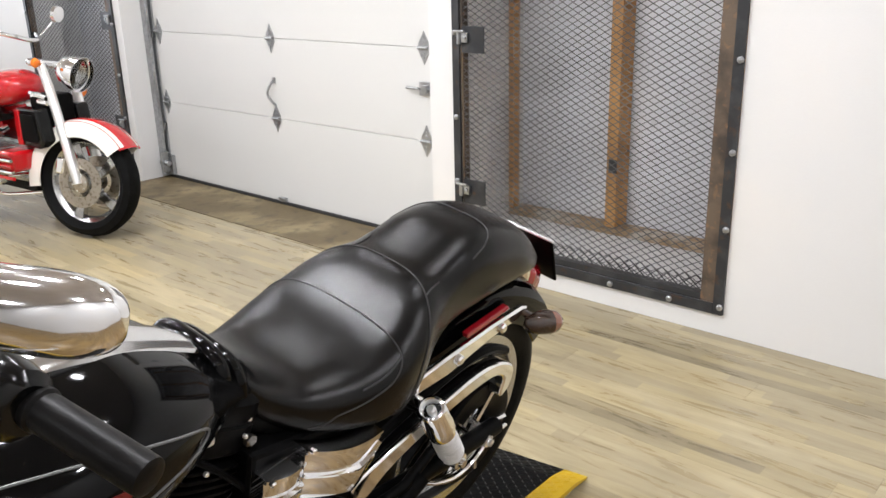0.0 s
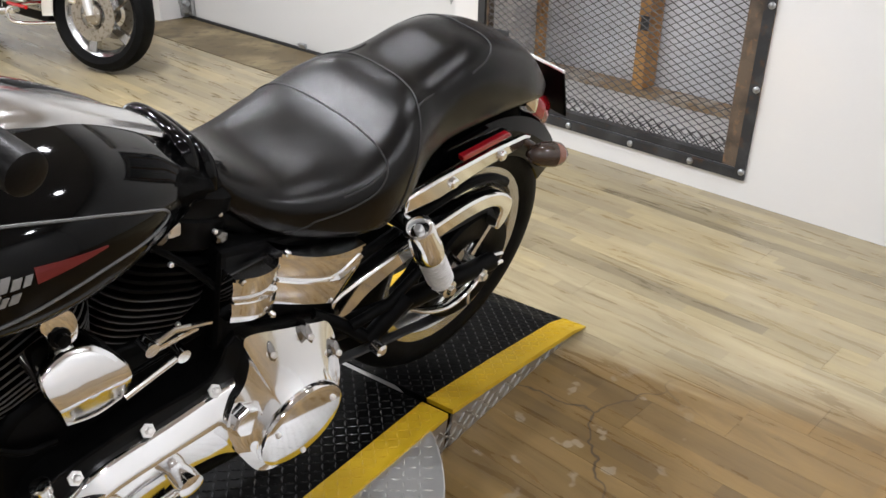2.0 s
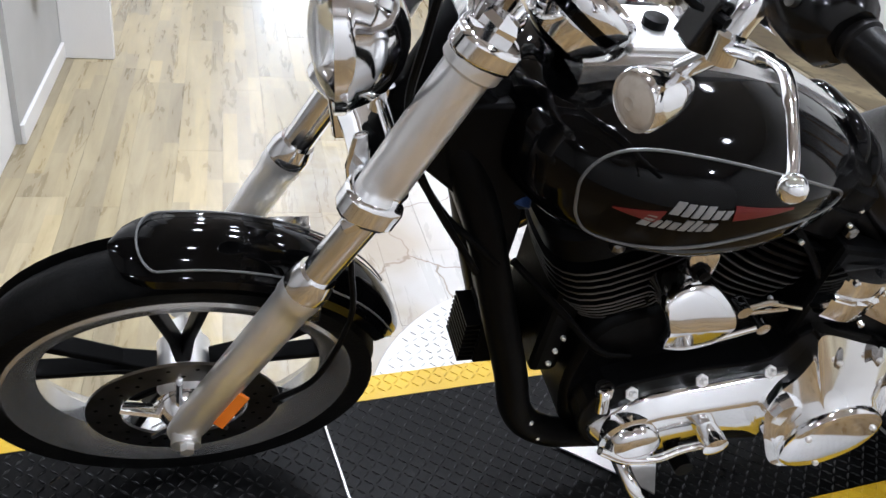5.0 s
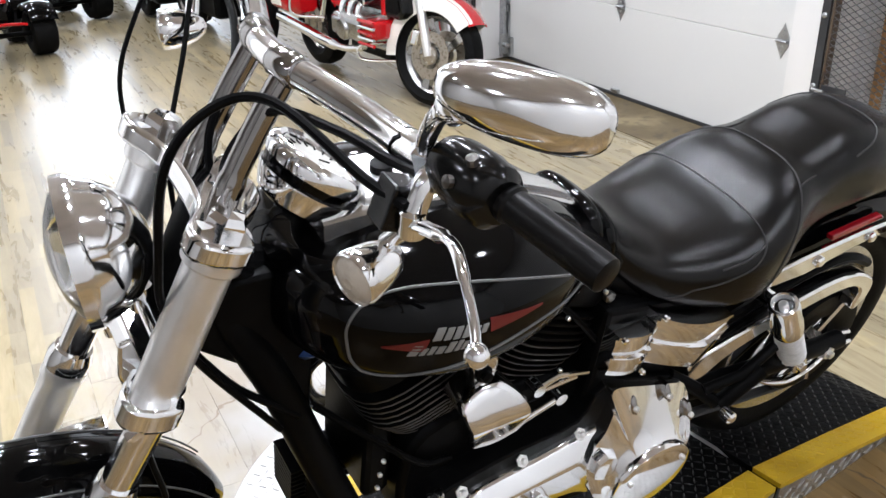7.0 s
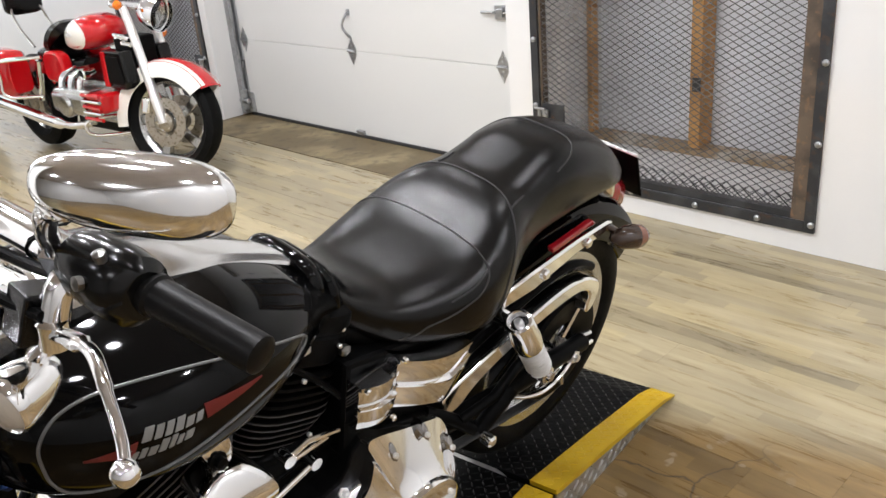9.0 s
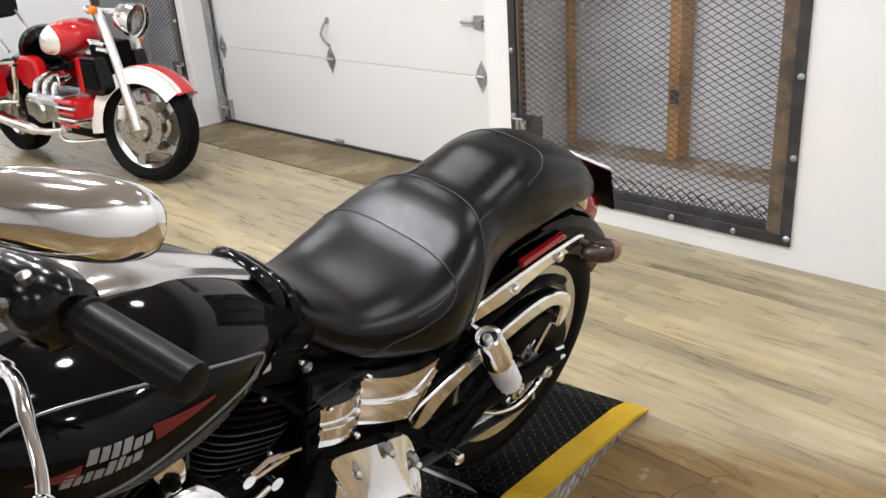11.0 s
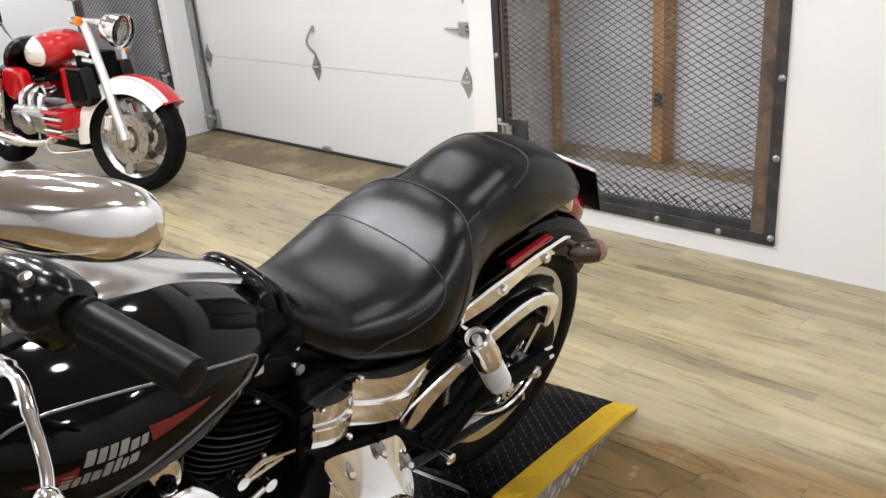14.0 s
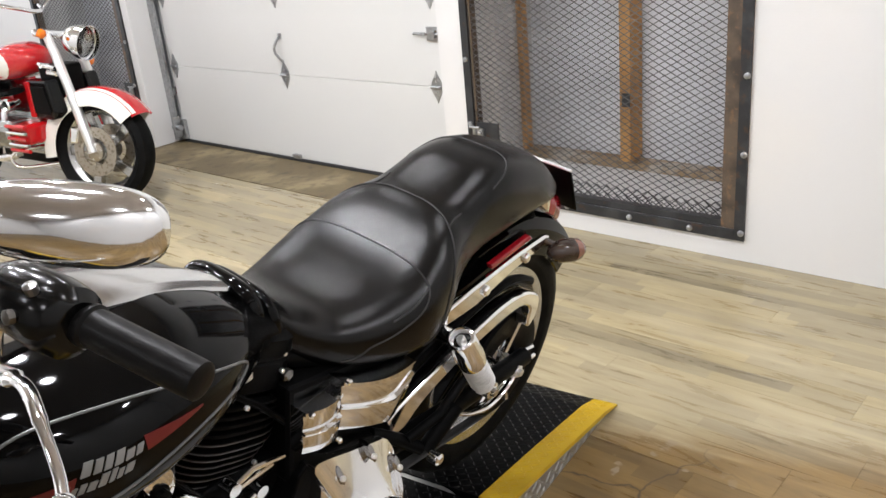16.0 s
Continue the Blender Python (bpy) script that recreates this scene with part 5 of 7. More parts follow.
for s in (1,):
    part("fuel_cap", lathe([(0, 0.032), (0.010, 0.034), (0.018, 0.030), (0.021, 0.0)], centre=(1.0, -0.115, 0.905), axis=(0, -0.55, 0.83), seg=28), M_CHROME, tank, smooth=True)

# seat
SEAT = Body([(0.752, 0.052, 0.795, 0.808, 0.826), (0.735, 0.070, 0.765, 0.795, 0.836), (0.70, 0.085, 0.725, 0.765, 0.818), (0.66, 0.105, 0.685, 0.730, 0.780), (0.60, 0.135, 0.650, 0.700, 0.752), (0.53, 0.162, 0.628, 0.688, 0.750), (0.46, 0.180, 0.610, 0.690, 0.764), (0.42, 0.183, 0.605, 0.695, 0.778),
             (0.39, 0.181, 0.603, 0.700, 0.793), (0.34, 0.170, 0.612, 0.720, 0.820), (0.30, 0.152, 0.640, 0.735, 0.836), (0.25, 0.132, 0.665, 0.755, 0.844), (0.20, 0.123, 0.682, 0.778, 0.858), (0.15, 0.121, 0.692, 0.79, 0.874), (0.08, 0.120, 0.698, 0.792, 0.882), (0.0, 0.115, 0.704, 0.78, 0.870),
             (-0.08, 0.108, 0.704, 0.76, 0.838), (-0.14, 0.095, 0.698, 0.742, 0.786), (-0.18, 0.078, 0.692, 0.722, 0.748), (-0.205, 0.05, 0.69, 0.707, 0.722), (-0.215, 0.02, 0.69, 0.70, 0.71)], p=0.60, q=0.70, lower=0.6)
seat = part("seat", SEAT.mesh(84, 56), M_LEATHER, moto, "stitched black leather two-up seat", smooth=True)
seams = ([(0.60, -0.2), (0.555, 0.02), (0.49, 0.18), (0.437, 0.33), (0.412, 0.55), (0.404, 0.9), (0.402, 1.25), (0.40, 1.57), (0.402, 1.89), (0.404, 2.24), (0.412, 2.59), (0.437, 2.81), (0.49, 2.96), (0.555, 3.12), (0.60, 3.34)],
         [(0.42, -0.5), (0.385, -0.2), (0.352, 0.1), (0.326, 0.45), (0.302, 0.85), (0.287, 1.2), (0.28, 1.57), (0.287, 1.94), (0.302, 2.29), (0.326, 2.69), (0.352, 3.04), (0.42, 3.6)],
         [(0.15, 0.58), (0.105, 0.72), (0.072, 1.0), (0.060, 1.30), (0.058, 1.57), (0.060, 1.84), (0.072, 2.14), (0.105, 2.42), (0.15, 2.56)],
         [(0.408, 0.62), (0.45, 0.52), (0.50, 0.46)], [(0.301, 0.88), (0.278, 0.86), (0.25, 0.80)], [(0.288, 1.98), (0.262, 2.02), (0.235, 2.1)])
for line in seams:
    fine = smooth_path([(u, th, 0) for u, th in line], 8)
    part("seam", tube([SEAT.point(q.x, q.y, 0.0003) for q in fine], 0.0017, seg=6), M_SEAM, seat, "raised stitched seam")
for u_, r_, lift in ((0.735, 0.0165, 0.006), (0.706, 0.0125, 0.003)):
    part("nose_roll", tube([SEAT.point(u_, a, lift) for a in (-0.25 + 3.64 * i / 24 for i in range(25))], r_, seg=14), M_PAINT, seat, "glossy black padded roll", smooth=True)

# rear end: struts, shocks, belt, guard, tail lamp, plate, signals
for s in (1, -1):
    out = [(0.30, 0.600), (0.30, 0.636), (0.22, 0.648), (0.05, 0.664), (-0.06, 0.668), (-0.085, 0.660), (-0.05, 0.640), (0.06, 0.628), (0.20, 0.600)]
    y0, y1 = sorted((s * 0.118, s * 0.134))
    st = part("fender_strut", slab(out, y0, y1), M_CHROME, moto, "chrome fender strut", bevel=0.005, smooth=True)
    pieces("strut_bolt", [(0, 0.012), (0.006, 0.012), (0.010, 0.008), (0.010, 0)], [(0.17, s * 0.133, 0.628), (0.02, s * 0.133, 0.645)], (0, s, 0), M_CHROME, st, 12)
    y0, y1 = sorted((s * 0.112, s * 0.128))
    part("side_reflector", slab([(0.14, 0.662), (0.145, 0.676), (0.0, 0.690), (-0.015, 0.678)], y0, y1), M_REDLENS, moto, "red side reflector", bevel=0.003)
    # shock absorber
    a, b = Vector((0.322, s * 0.185, 0.612)), Vector((0.189, s * 0.180, 0.410))
    P_ = lambda t: a + (b - a) * t
    d = (b - a).normalized()
    sh = part("shock_absorber", lathe([(0.012, 0.0), (0.012, 0.0165), (0.003, 0.0185), (-0.001, 0.022), (0.001, 0.0265), (0.007, 0.0295), (0.062, 0.0295), (0.067, 0.031), (0.100, 0.031), (0.108, 0.0285), (0.108, 0.0)], centre=a, axis=d, seg=36), M_CHROME, moto, "chrome shock absorber cover", smooth=True)
    part("cap_bolt", lathe([(0.012, 0.009), (0.003, 0.009), (0.000, 0.006), (0.000, 0.0)], centre=a, axis=d, seg=12), M_SATIN, sh)
    coil = []
    e1 = d.cross(Vector((0, 1, 0))).normalized()
    e2 = d.cross(e1)
    for i in range(8 * 16 + 1):
        t = 0.45 + 0.43 * i / (8 * 16)
        an = 2 * math.pi * i / 16
        coil.append(P_(t) + (e1 * math.cos(an) + e2 * math.sin(an)) * 0.024)
    part("spring", tube(coil, 0.0046, seg=7), M_COIL, sh, "silver coil spring", smooth=True)
    part("damper_rod", tube([P_(0.40), P_(0.95)], 0.013, seg=14), M_BLACK, sh, smooth=True)
    bm = bmesh.new()
    add_lathe(bm, [(-0.075, 0.0), (-0.075, 0.019), (-0.010, 0.019), (-0.004, 0.014), (-0.004, 0.0)], centre=P_(0.14), axis=(0, s, 0), seg=20)
    part("shock_mount", bm, M_CHROME, sh, smooth=True)
    part("shock_eye", lathe([(-0.03, 0.0), (-0.03, 0.02), (0.018, 0.02), (0.02, 0.012), (0.028, 0.01), (0.028, 0.0)], centre=P_(1.0), axis=(0, s, 0), seg=18), M_CHROME, sh, smooth=True)
    # swingarm and axle nut
    part("swingarm", tube(smooth_path([(0.56, s * 0.09, 0.37), (0.42, s * 0.125, 0.375), (0.2, s * 0.135, 0.36), (-0.06, s * 0.13, 0.332)], 5), 0.022, seg=14), M_BLACK, moto, "black swingarm", smooth=True)
    bm = bmesh.new()
    add_lathe(bm, [(0, 0.02), (0.008, 0.02), (0.010, 0.017), (0.020, 0.017), (0.020, 0.010), (0.028, 0.010), (0.030, 0)], centre=(0, s * 0.135, 0.331), axis=(0, s, 0), seg=6)
    add_tube(bm, [(-0.035, s * 0.145, 0.331), (-0.085, s * 0.145, 0.331)], 0.0045, seg=6)
    part("axle_nut", bm, M_SATIN, moto)
    # passenger peg bracket and peg
    bm = bmesh.new()
    add_tube(bm, smooth_path([(0.52, s * 0.14, 0.47), (0.47, s * 0.165, 0.44), (0.43, s * 0.195, 0.41)], 5), 0.014, seg=10)
    add_tube(bm, [(0.455, s * 0.18, 0.44), (0.385, s * 0.20, 0.47), (0.30, s * 0.19, 0.50)], 0.011, seg=10)
    add_tube(bm, [(0.425, s * 0.20, 0.405), (0.345, s * 0.21, 0.475)], 0.017, seg=14)
    part("peg_bracket", bm, M_BLACK, moto, "black folding passenger peg", smooth=True)
    part("peg_bolt", lathe([(-0.01, 0.013), (0.012, 0.013), (0.016, 0.008), (0.016, 0)], centre=(0.424, s * 0.225, 0.402), axis=(0, s, 0), seg=12), M_CHROME, moto, smooth=True)
    # rear turn signals
    bm = bmesh.new()
    add_lathe(bm, [(-0.046, 0.0), (-0.043, 0.009), (-0.034, 0.018), (-0.016, 0.025), (0.008, 0.028), (0.024, 0.028)], centre=(-0.098, s * 0.166, 0.628), axis=(-0.92, s * 0.38, -0.06), seg=24)
    add_tube(bm, [(-0.06, s * 0.125, 0.655), (-0.095, s * 0.15, 0.632)], 0.0095, seg=10)
    sg = part("turn_signal", bm, M_BRONZE, moto, "dark smoked bullet turn signal", smooth=True)
    part("signal_lens", lathe([(0.022, 0.0285), (0.038, 0.026), (0.052, 0.016), (0.057, 0.0), (0.022, 0.0)], centre=(-0.098, s * 0.166, 0.628), axis=(-0.92, s * 0.38, -0.06), seg=20), M_SMOKE, sg, "smoked red lens", smooth=True)
# belt and its chrome guard
belt = smooth_path([(0.56, 0.095, 0.395), (0.30, 0.095, 0.462), (0.08, 0.095, 0.466), (-0.02, 0.095, 0.470), (-0.09, 0.095, 0.438), (-0.138, 0.095, 0.36), (-0.13, 0.095, 0.28), (-0.07, 0.095, 0.21), (0.02, 0.095, 0.19), (0.56, 0.095, 0.27)], 5)
part("drive_belt", tube(belt, 0.013, seg=8, flat=0.35, up=(0, 0, 1)), M_RUBBER, moto, "black rubber drive belt")
top = rounded([(0.47, 0.440), (0.475, 0.485), (0.40, 0.508), (0.30, 0.532), (0.20, 0.552), (0.10, 0.566), (0.02, 0.560), (-0.04, 0.530), (-0.055, 0.495), (-0.04, 0.460), (-0.018, 0.448), (-0.012, 0.468), (-0.016, 0.500), (0.02, 0.524), (0.09, 0.528), (0.19, 0.514), (0.30, 0.490), (0.38, 0.462), (0.43, 0.432)], 3)
part("belt_guard", slab(top, 0.112, 0.150), M_CHROME, moto, "chrome upper belt guard", bevel=0.005, smooth=True)
top2 = smooth_path([(0.50, 0.118, 0.498), (0.30, 0.118, 0.552), (0.12, 0.118, 0.588), (0.02, 0.118, 0.582), (-0.05, 0.118, 0.548)], 6)
part("belt_guard_inner", tube(top2, 0.011, seg=8), M_BLACK, moto, smooth=True)
low = smooth_path([(0.24, 0.135, 0.345), (0.17, 0.135, 0.30), (0.09, 0.135, 0.273), (0.02, 0.135, 0.288), (-0.02, 0.135, 0.325)], 6)
part("lower_belt_guard", tube(low, 0.012, seg=10, flat=0.5), M_CHROME, moto, "chrome lower belt guard", smooth=True)
# tail lamp and plate
bm = bmesh.new()
rings = []
for u, a, z0, z1 in ((-0.205, 0.042, 0.625, 0.70), (-0.24, 0.048, 0.600, 0.685), (-0.285, 0.046, 0.575, 0.66), (-0.315, 0.030, 0.575, 0.632)):
    rings.append([Vector((u, a * math.copysign(abs(math.cos(t)) ** 0.7, math.cos(t)), (z0 + z1) / 2 + (z1 - z0) / 2 * math.copysign(abs(math.sin(t)) ** 0.7, math.sin(t)))) for t in (2 * math.pi * k / 24 for k in range(24))])
tl = part("tail_lamp", loft(rings), M_REDLENS, moto, "red tail lamp", smooth=True)
rings = []
for u, a, z0, z1 in ((-0.185, 0.040, 0.63, 0.705), (-0.200, 0.050, 0.618, 0.710), (-0.212, 0.053, 0.612, 0.704), (-0.216, 0.049, 0.616, 0.700)):
    rings.append([Vector((u, a * math.copysign(abs(math.cos(t)) ** 0.7, math.cos(t)), (z0 + z1) / 2 + (z1 - z0) / 2 * math.copysign(abs(math.sin(t)) ** 0.7, math.sin(t)))) for t in (2 * math.pi * k / 24 for k in range(24))])
part("tail_lamp_rim", loft(rings), M_CHROME, tl, smooth=True)
m = Matrix.Translation((-0.302, 0, 0.675)) @ Matrix.Rotation(radians(28), 4, "Y")
pl = part("plate_holder", box((-0.004, -0.066, -0.075), (0.004, 0.066, 0.073), m), M_BLACK, moto, "black number plate holder with a bright edge", bevel=0.006)
part("plate_frame", tube([m @ Vector((0, -0.066, 0.074)), m @ Vector((0, 0.066, 0.074))], 0.004, seg=8), M_SATIN, pl)
part("plate_bracket", tube([(-0.20, 0, 0.665), m @ Vector((0.003, 0, 0.0))], 0.012, seg=10), M_BLACK, pl)

# frame
part("neck_gusset", slab(rounded([(1.335, 0.86), (1.300, 0.72), (1.232, 0.57), (1.195, 0.45), (1.175, 0.44), (1.20, 0.58), (1.20, 0.72), (1.22, 0.86)], 3), -0.05, 0.05), M_BLACK, moto, "black frame neck", bevel=0.01, smooth=True)
for s in (1, -1):
    part("down_tube", tube(smooth_path([(1.318, s * 0.02, 0.82), (1.262, s * 0.05, 0.70), (1.205, s * 0.075, 0.53), (1.160, s * 0.09, 0.40), (1.130, s * 0.10, 0.305), (1.075, s * 0.105, 0.252), (0.98, s * 0.11, 0.236), (0.6, s * 0.11, 0.20), (0.5, s * 0.11, 0.20)], 6), 0.027, seg=16), M_BLACK, moto, "black frame down tube", smooth=True)
    part("rear_rail", tube(smooth_path([(0.70, s * 0.08, 0.72), (0.55, s * 0.10, 0.64), (0.40, s * 0.11, 0.615), (0.28, s * 0.11, 0.62)], 5), 0.017, seg=12), M_BLACK, moto, smooth=True)
    part("seat_post", tube([(0.56, s * 0.085, 0.63), (0.50, s * 0.10, 0.20)], 0.02, seg=12), M_BLACK, moto, smooth=True)
part("backbone", tube([(1.32, 0, 0.87), (0.70, 0, 0.72)], 0.035, seg=16), M_BLACK, moto)
part("neck_gusset", slab([(1.355, 0.93), (1.385, 0.80), (1.27, 0.70), (1.22, 0.74), (1.25, 0.86)], -0.045, 0.045), M_BLACK, moto, "black neck cover", bevel=0.008, smooth=True)
# battery box and side cover behind the plates
part("battery_box", slab([(0.72, 0.69), (0.72, 0.48), (0.46, 0.42), (0.44, 0.62), (0.56, 0.66)], -0.13, 0.135), M_BLACK, moto, bevel=0.01)
for out, name in (([(0.728, 0.664), (0.724, 0.585), (0.660, 0.566), (0.660, 0.682)], "front"), ([(0.655, 0.690), (0.655, 0.562), (0.600, 0.545), (0.462, 0.508), (0.455, 0.60), (0.455, 0.640), (0.54, 0.662)], "rear")):
    bm = bmesh.new()
    rows = []
    n = 12
    for k in range(n + 1):
        t = k / n
        if name == "front":
            u, zb, zt = 0.716 - 0.081 * t, 0.566 - 0.010 * t, 0.660 - 0.004 * t
        else:
            u, zt = 0.633 - 0.181 * t, 0.676 - 0.050 * t - 0.040 * t * (1 - t)
            zb = 0.566 - 0.072 * t if t < 0.7 else 0.5156 + 0.052 * (t - 0.7) / 0.3
        bow = 0.010 * math.sin(math.pi * min(1, max(0, t)))
        base = 0.150 + 0.012 * (0.728 - u) / 0.27
        col = []
        for j, (f, dep) in enumerate(((0.0, -0.022), (0.0, 0.002), (0.03, 0.008), (0.25, 0.012), (0.46, 0.010), (0.48, 0.0165), (0.52, 0.0175), (0.55, 0.010), (0.75, 0.012), (0.90, 0.010), (0.93, 0.017), (1.0, 0.017), (1.0, -0.022))):
            col.append(Vector((u, base + dep + bow, zb + (zt - zb) * f)))
        rows.append(col)
    add_loft(bm, rows)
    cov = part("side_cover", bm, M_CHROME, moto, "ribbed chrome side cover", smooth=True)
    spots = ((0.710, 0.658), (0.645, 0.562)) if name == "front" else ((0.626, 0.676), (0.472, 0.578))
    pieces("cover_screw", [(0, 0.0055), (0.006, 0.0055), (0.009, 0.003), (0.009, 0)], [(u, 0.172, w) for u, w in spots], (0, 1, 0), M_CHROME, cov)

# engine
crank = Vector((0.885, 0, 0.385))
part("crankcase", slab(rounded([(1.06, 0.33), (1.065, 0.43), (1.03, 0.52), (0.88, 0.55), (0.72, 0.53), (0.58, 0.50), (0.53, 0.40), (0.54, 0.27), (0.66, 0.21), (0.9, 0.20), (1.02, 0.24)], 3), -0.12, 0.105), M_BLACK, moto, "black crankcase", bevel=0.012, smooth=True)


def fin_ring(c, ax, r, length_scale, th, n=28):
    """A rounded-square cooling fin round a cylinder axis."""
    e1 = Vector((0, 1, 0))
    e2 = ax.cross(e1)
    out = []
    for h in (-th / 2, th / 2):
        out.append([c + ax * h + e1 * (r * math.copysign(abs(math.cos(a)) ** 0.6, math.cos(a))) + e2 * (r * length_scale * math.copysign(abs(math.sin(a)) ** 0.6, math.sin(a))) for a in (2 * math.pi * k / n for k in range(n))])
    return out


for lean, name in ((24, "front"), (-21, "rear")):
    ax = Vector((math.sin(radians(lean)), 0, math.cos(radians(lean))))
    e2 = Vector((ax.z, 0, -ax.x))
    fat, fwd = (1.12, 0.022) if name == "front" else (0.92, 0.0)
    cyl = part("cylinder", bmesh.new(), M_BLACK, moto, "black finned engine cylinder")
    part("barrel", tube([crank + ax * 0.12, crank + ax * 0.34], 0.072, seg=28), M_BLACK, cyl, smooth=True)
    for k in range(11):
        h = 0.165 + 0.0148 * k
        r = 0.088 + 0.024 * min(1, k / 5)
        bm = bmesh.new()
        rows = fin_ring(crank + ax * h + e2 * fwd, ax, r, fat, 0.0052)
        add_loft(bm, rows)
        part("cooling_fin", bm, M_BLACK, cyl)
        if name == "rear" and k > 6:
            continue
        bm = bmesh.new()
        rows = fin_ring(crank + ax * h + e2 * fwd, ax, r + 0.0006, fat, 0.0040 if name == "front" else 0.0022)
        add_loft(bm, rows, cap=False)
        part("fin_edge", bm, M_FINS, cyl, "bare machined fin edge")
    head = part("cylinder_head", loft([[q for q in fin_ring(crank + ax * h + e2 * fwd, ax, r, fat, 0.0)[0]] for h, r in ((0.325, 0.098), (0.335, 0.108), (0.38, 0.108), (0.39, 0.098))]), M_BLACK, cyl, smooth=True)
    part("rocker_box", loft([[q for q in fin_ring(crank + ax * h, ax, r, 0.85, 0.0)[0]] for h, r in ((0.385, 0.105), (0.395, 0.110), (0.42, 0.108), (0.44, 0.085), (0.445, 0.06))]), M_BLACK, cyl, smooth=True)
    pieces("head_bolt", [(0, 0.011), (0.01, 0.011), (0.013, 0.006), (0.013, 0)], [crank + ax * 0.36 + e2 * t + Vector((0, 0.107, 0)) for t in (-0.055, 0.055)], (0, 1, 0), M_ROTOR, cyl, 6)

# horn with its chrome cover between the cylinders
shape = rounded([(1.027, 0.645), (1.021, 0.662), (1.006, 0.671), (0.984, 0.676), (0.953, 0.671), (0.927, 0.651), (0.912, 0.626), (0.911, 0.590), (0.916, 0.568), (0.922, 0.559), (0.955, 0.546), (0.992, 0.556), (1.001, 0.564), (1.015, 0.610)], 4)
cu = sum(p[0] for p in shape) / len(shape)
cw = sum(p[1] for p in shape) / len(shape)


def horn_face(w):
    """How far the cover stands out: a dome above a fold, a flat face that leans back below it."""
    return 0.209 - 0.030 * max(0.0, (w - 0.618) / 0.055) ** 1.5 - 0.019 * max(0.0, (0.614 - w) / 0.06)


rings = [[Vector((cu + (u - cu) * k, 0.132, cw + (w - cw) * k)) for u, w in shape] for k in (0.94,)]
for k, back in ((0.985, 0.030), (1.0, 0.014), (0.99, 0.005), (0.95, 0.001), (0.80, 0.0), (0.60, 0.0), (0.40, 0.0), (0.20, 0.0), (0.05, 0.0)):
    rings.append([Vector((cu + (u - cu) * k, horn_face(cw + (w - cw) * k) - back, cw + (w - cw) * k)) for u, w in shape])
horn = part("horn_cover", loft(rings), M_CHROME, moto, "polished chrome horn cover", smooth=True)
bm = bmesh.new()
add_loft(bm, [[Vector((u * k + 0.985 * (1 - k), y, w * k + 0.708 * (1 - k))) for u, w in rounded([(1.012, 0.726), (0.994, 0.742), (0.970, 0.733), (0.961, 0.708), (0.964, 0.682), (0.984, 0.676), (1.003, 0.702)], 3)] for y, k in ((0.120, 0.9), (0.160, 1.0), (0.170, 0.92), (0.174, 0.6), (0.175, 0.1))])
add_tube(bm, [(0.984, 0.150, 0.690), (0.972, 0.15, 0.645)], 0.012, seg=10)
part("horn_bracket", bm, M_CHROME, horn, smooth=True)
part("bracket_bolt", lathe([(0, 0.014), (0.006, 0.014), (0.008, 0.009), (0.016, 0.009), (0.018, 0.0)], centre=(0.990, 0.172, 0.702), axis=(0, 1, 0.1), seg=12), M_BLACK, horn, "black mounting bolt")

# primary drive cover
# pairs of points: the back edge of the case, and the edge of its flat outer face
RIMS = [((1.030, 0.318), (1.012, 0.318)), ((1.012, 0.350), (0.997, 0.338)), ((0.975, 0.384), (0.965, 0.364)), ((0.932, 0.403), (0.928, 0.380)), ((0.83, 0.415), (0.83, 0.390)), ((0.723, 0.430), (0.73, 0.398)),
        ((0.64, 0.430), (0.64, 0.400)), ((0.58, 0.400), (0.60, 0.380)), ((0.58, 0.300), (0.60, 0.310)), ((0.66, 0.268), (0.66, 0.285)), ((0.705, 0.272), (0.705, 0.287)), ((0.747, 0.298), (0.747, 0.310)),
        ((0.817, 0.306), (0.817, 0.318)), ((0.862, 0.285), (0.860, 0.298)), ((0.905, 0.258), (0.905, 0.272)), ((0.955, 0.255), (0.952, 0.270)), ((1.003, 0.280), (0.992, 0.290))]
back_edge, face_edge = (rounded([pair[k] for pair in RIMS], 3) for k in (0, 1))
rings = [[Vector((a[0] + (b[0] - a[0]) * f, y, a[1] + (b[1] - a[1]) * f)) for a, b in zip(back_edge, face_edge)] for y, f in ((0.085, 0.0), (0.156, 0.0), (0.163, 0.06), (0.166, 0.16), (0.184, 0.90), (0.187, 1.02), (0.189, 1.18), (0.190, 1.4))]
prim = part("primary_cover", loft(rings), M_CHROME, moto, "polished chrome primary drive cover", smooth=True)
DC = (0.606, 0.328)
edge_pts = [(0.740, 0.345, 0.222), (0.746, 0.388, 0.204), (0.722, 0.418, 0.188), (0.694, 0.438, 0.179), (0.685, 0.482, 0.175), (0.695, 0.520, 0.170), (0.678, 0.529, 0.167), (0.60, 0.502, 0.167), (0.535, 0.480, 0.167), (0.509, 0.470, 0.168), (0.497, 0.445, 0.177), (0.505, 0.418, 0.200), (0.513, 0.380, 0.222),
            (0.524, 0.310, 0.228), (0.560, 0.262, 0.230), (0.625, 0.244, 0.230), (0.690, 0.264, 0.228)]
edge_pts = smooth_path([(u, v, w) for u, w, v in edge_pts + edge_pts[:1]], 6)[:-1]
rows = []
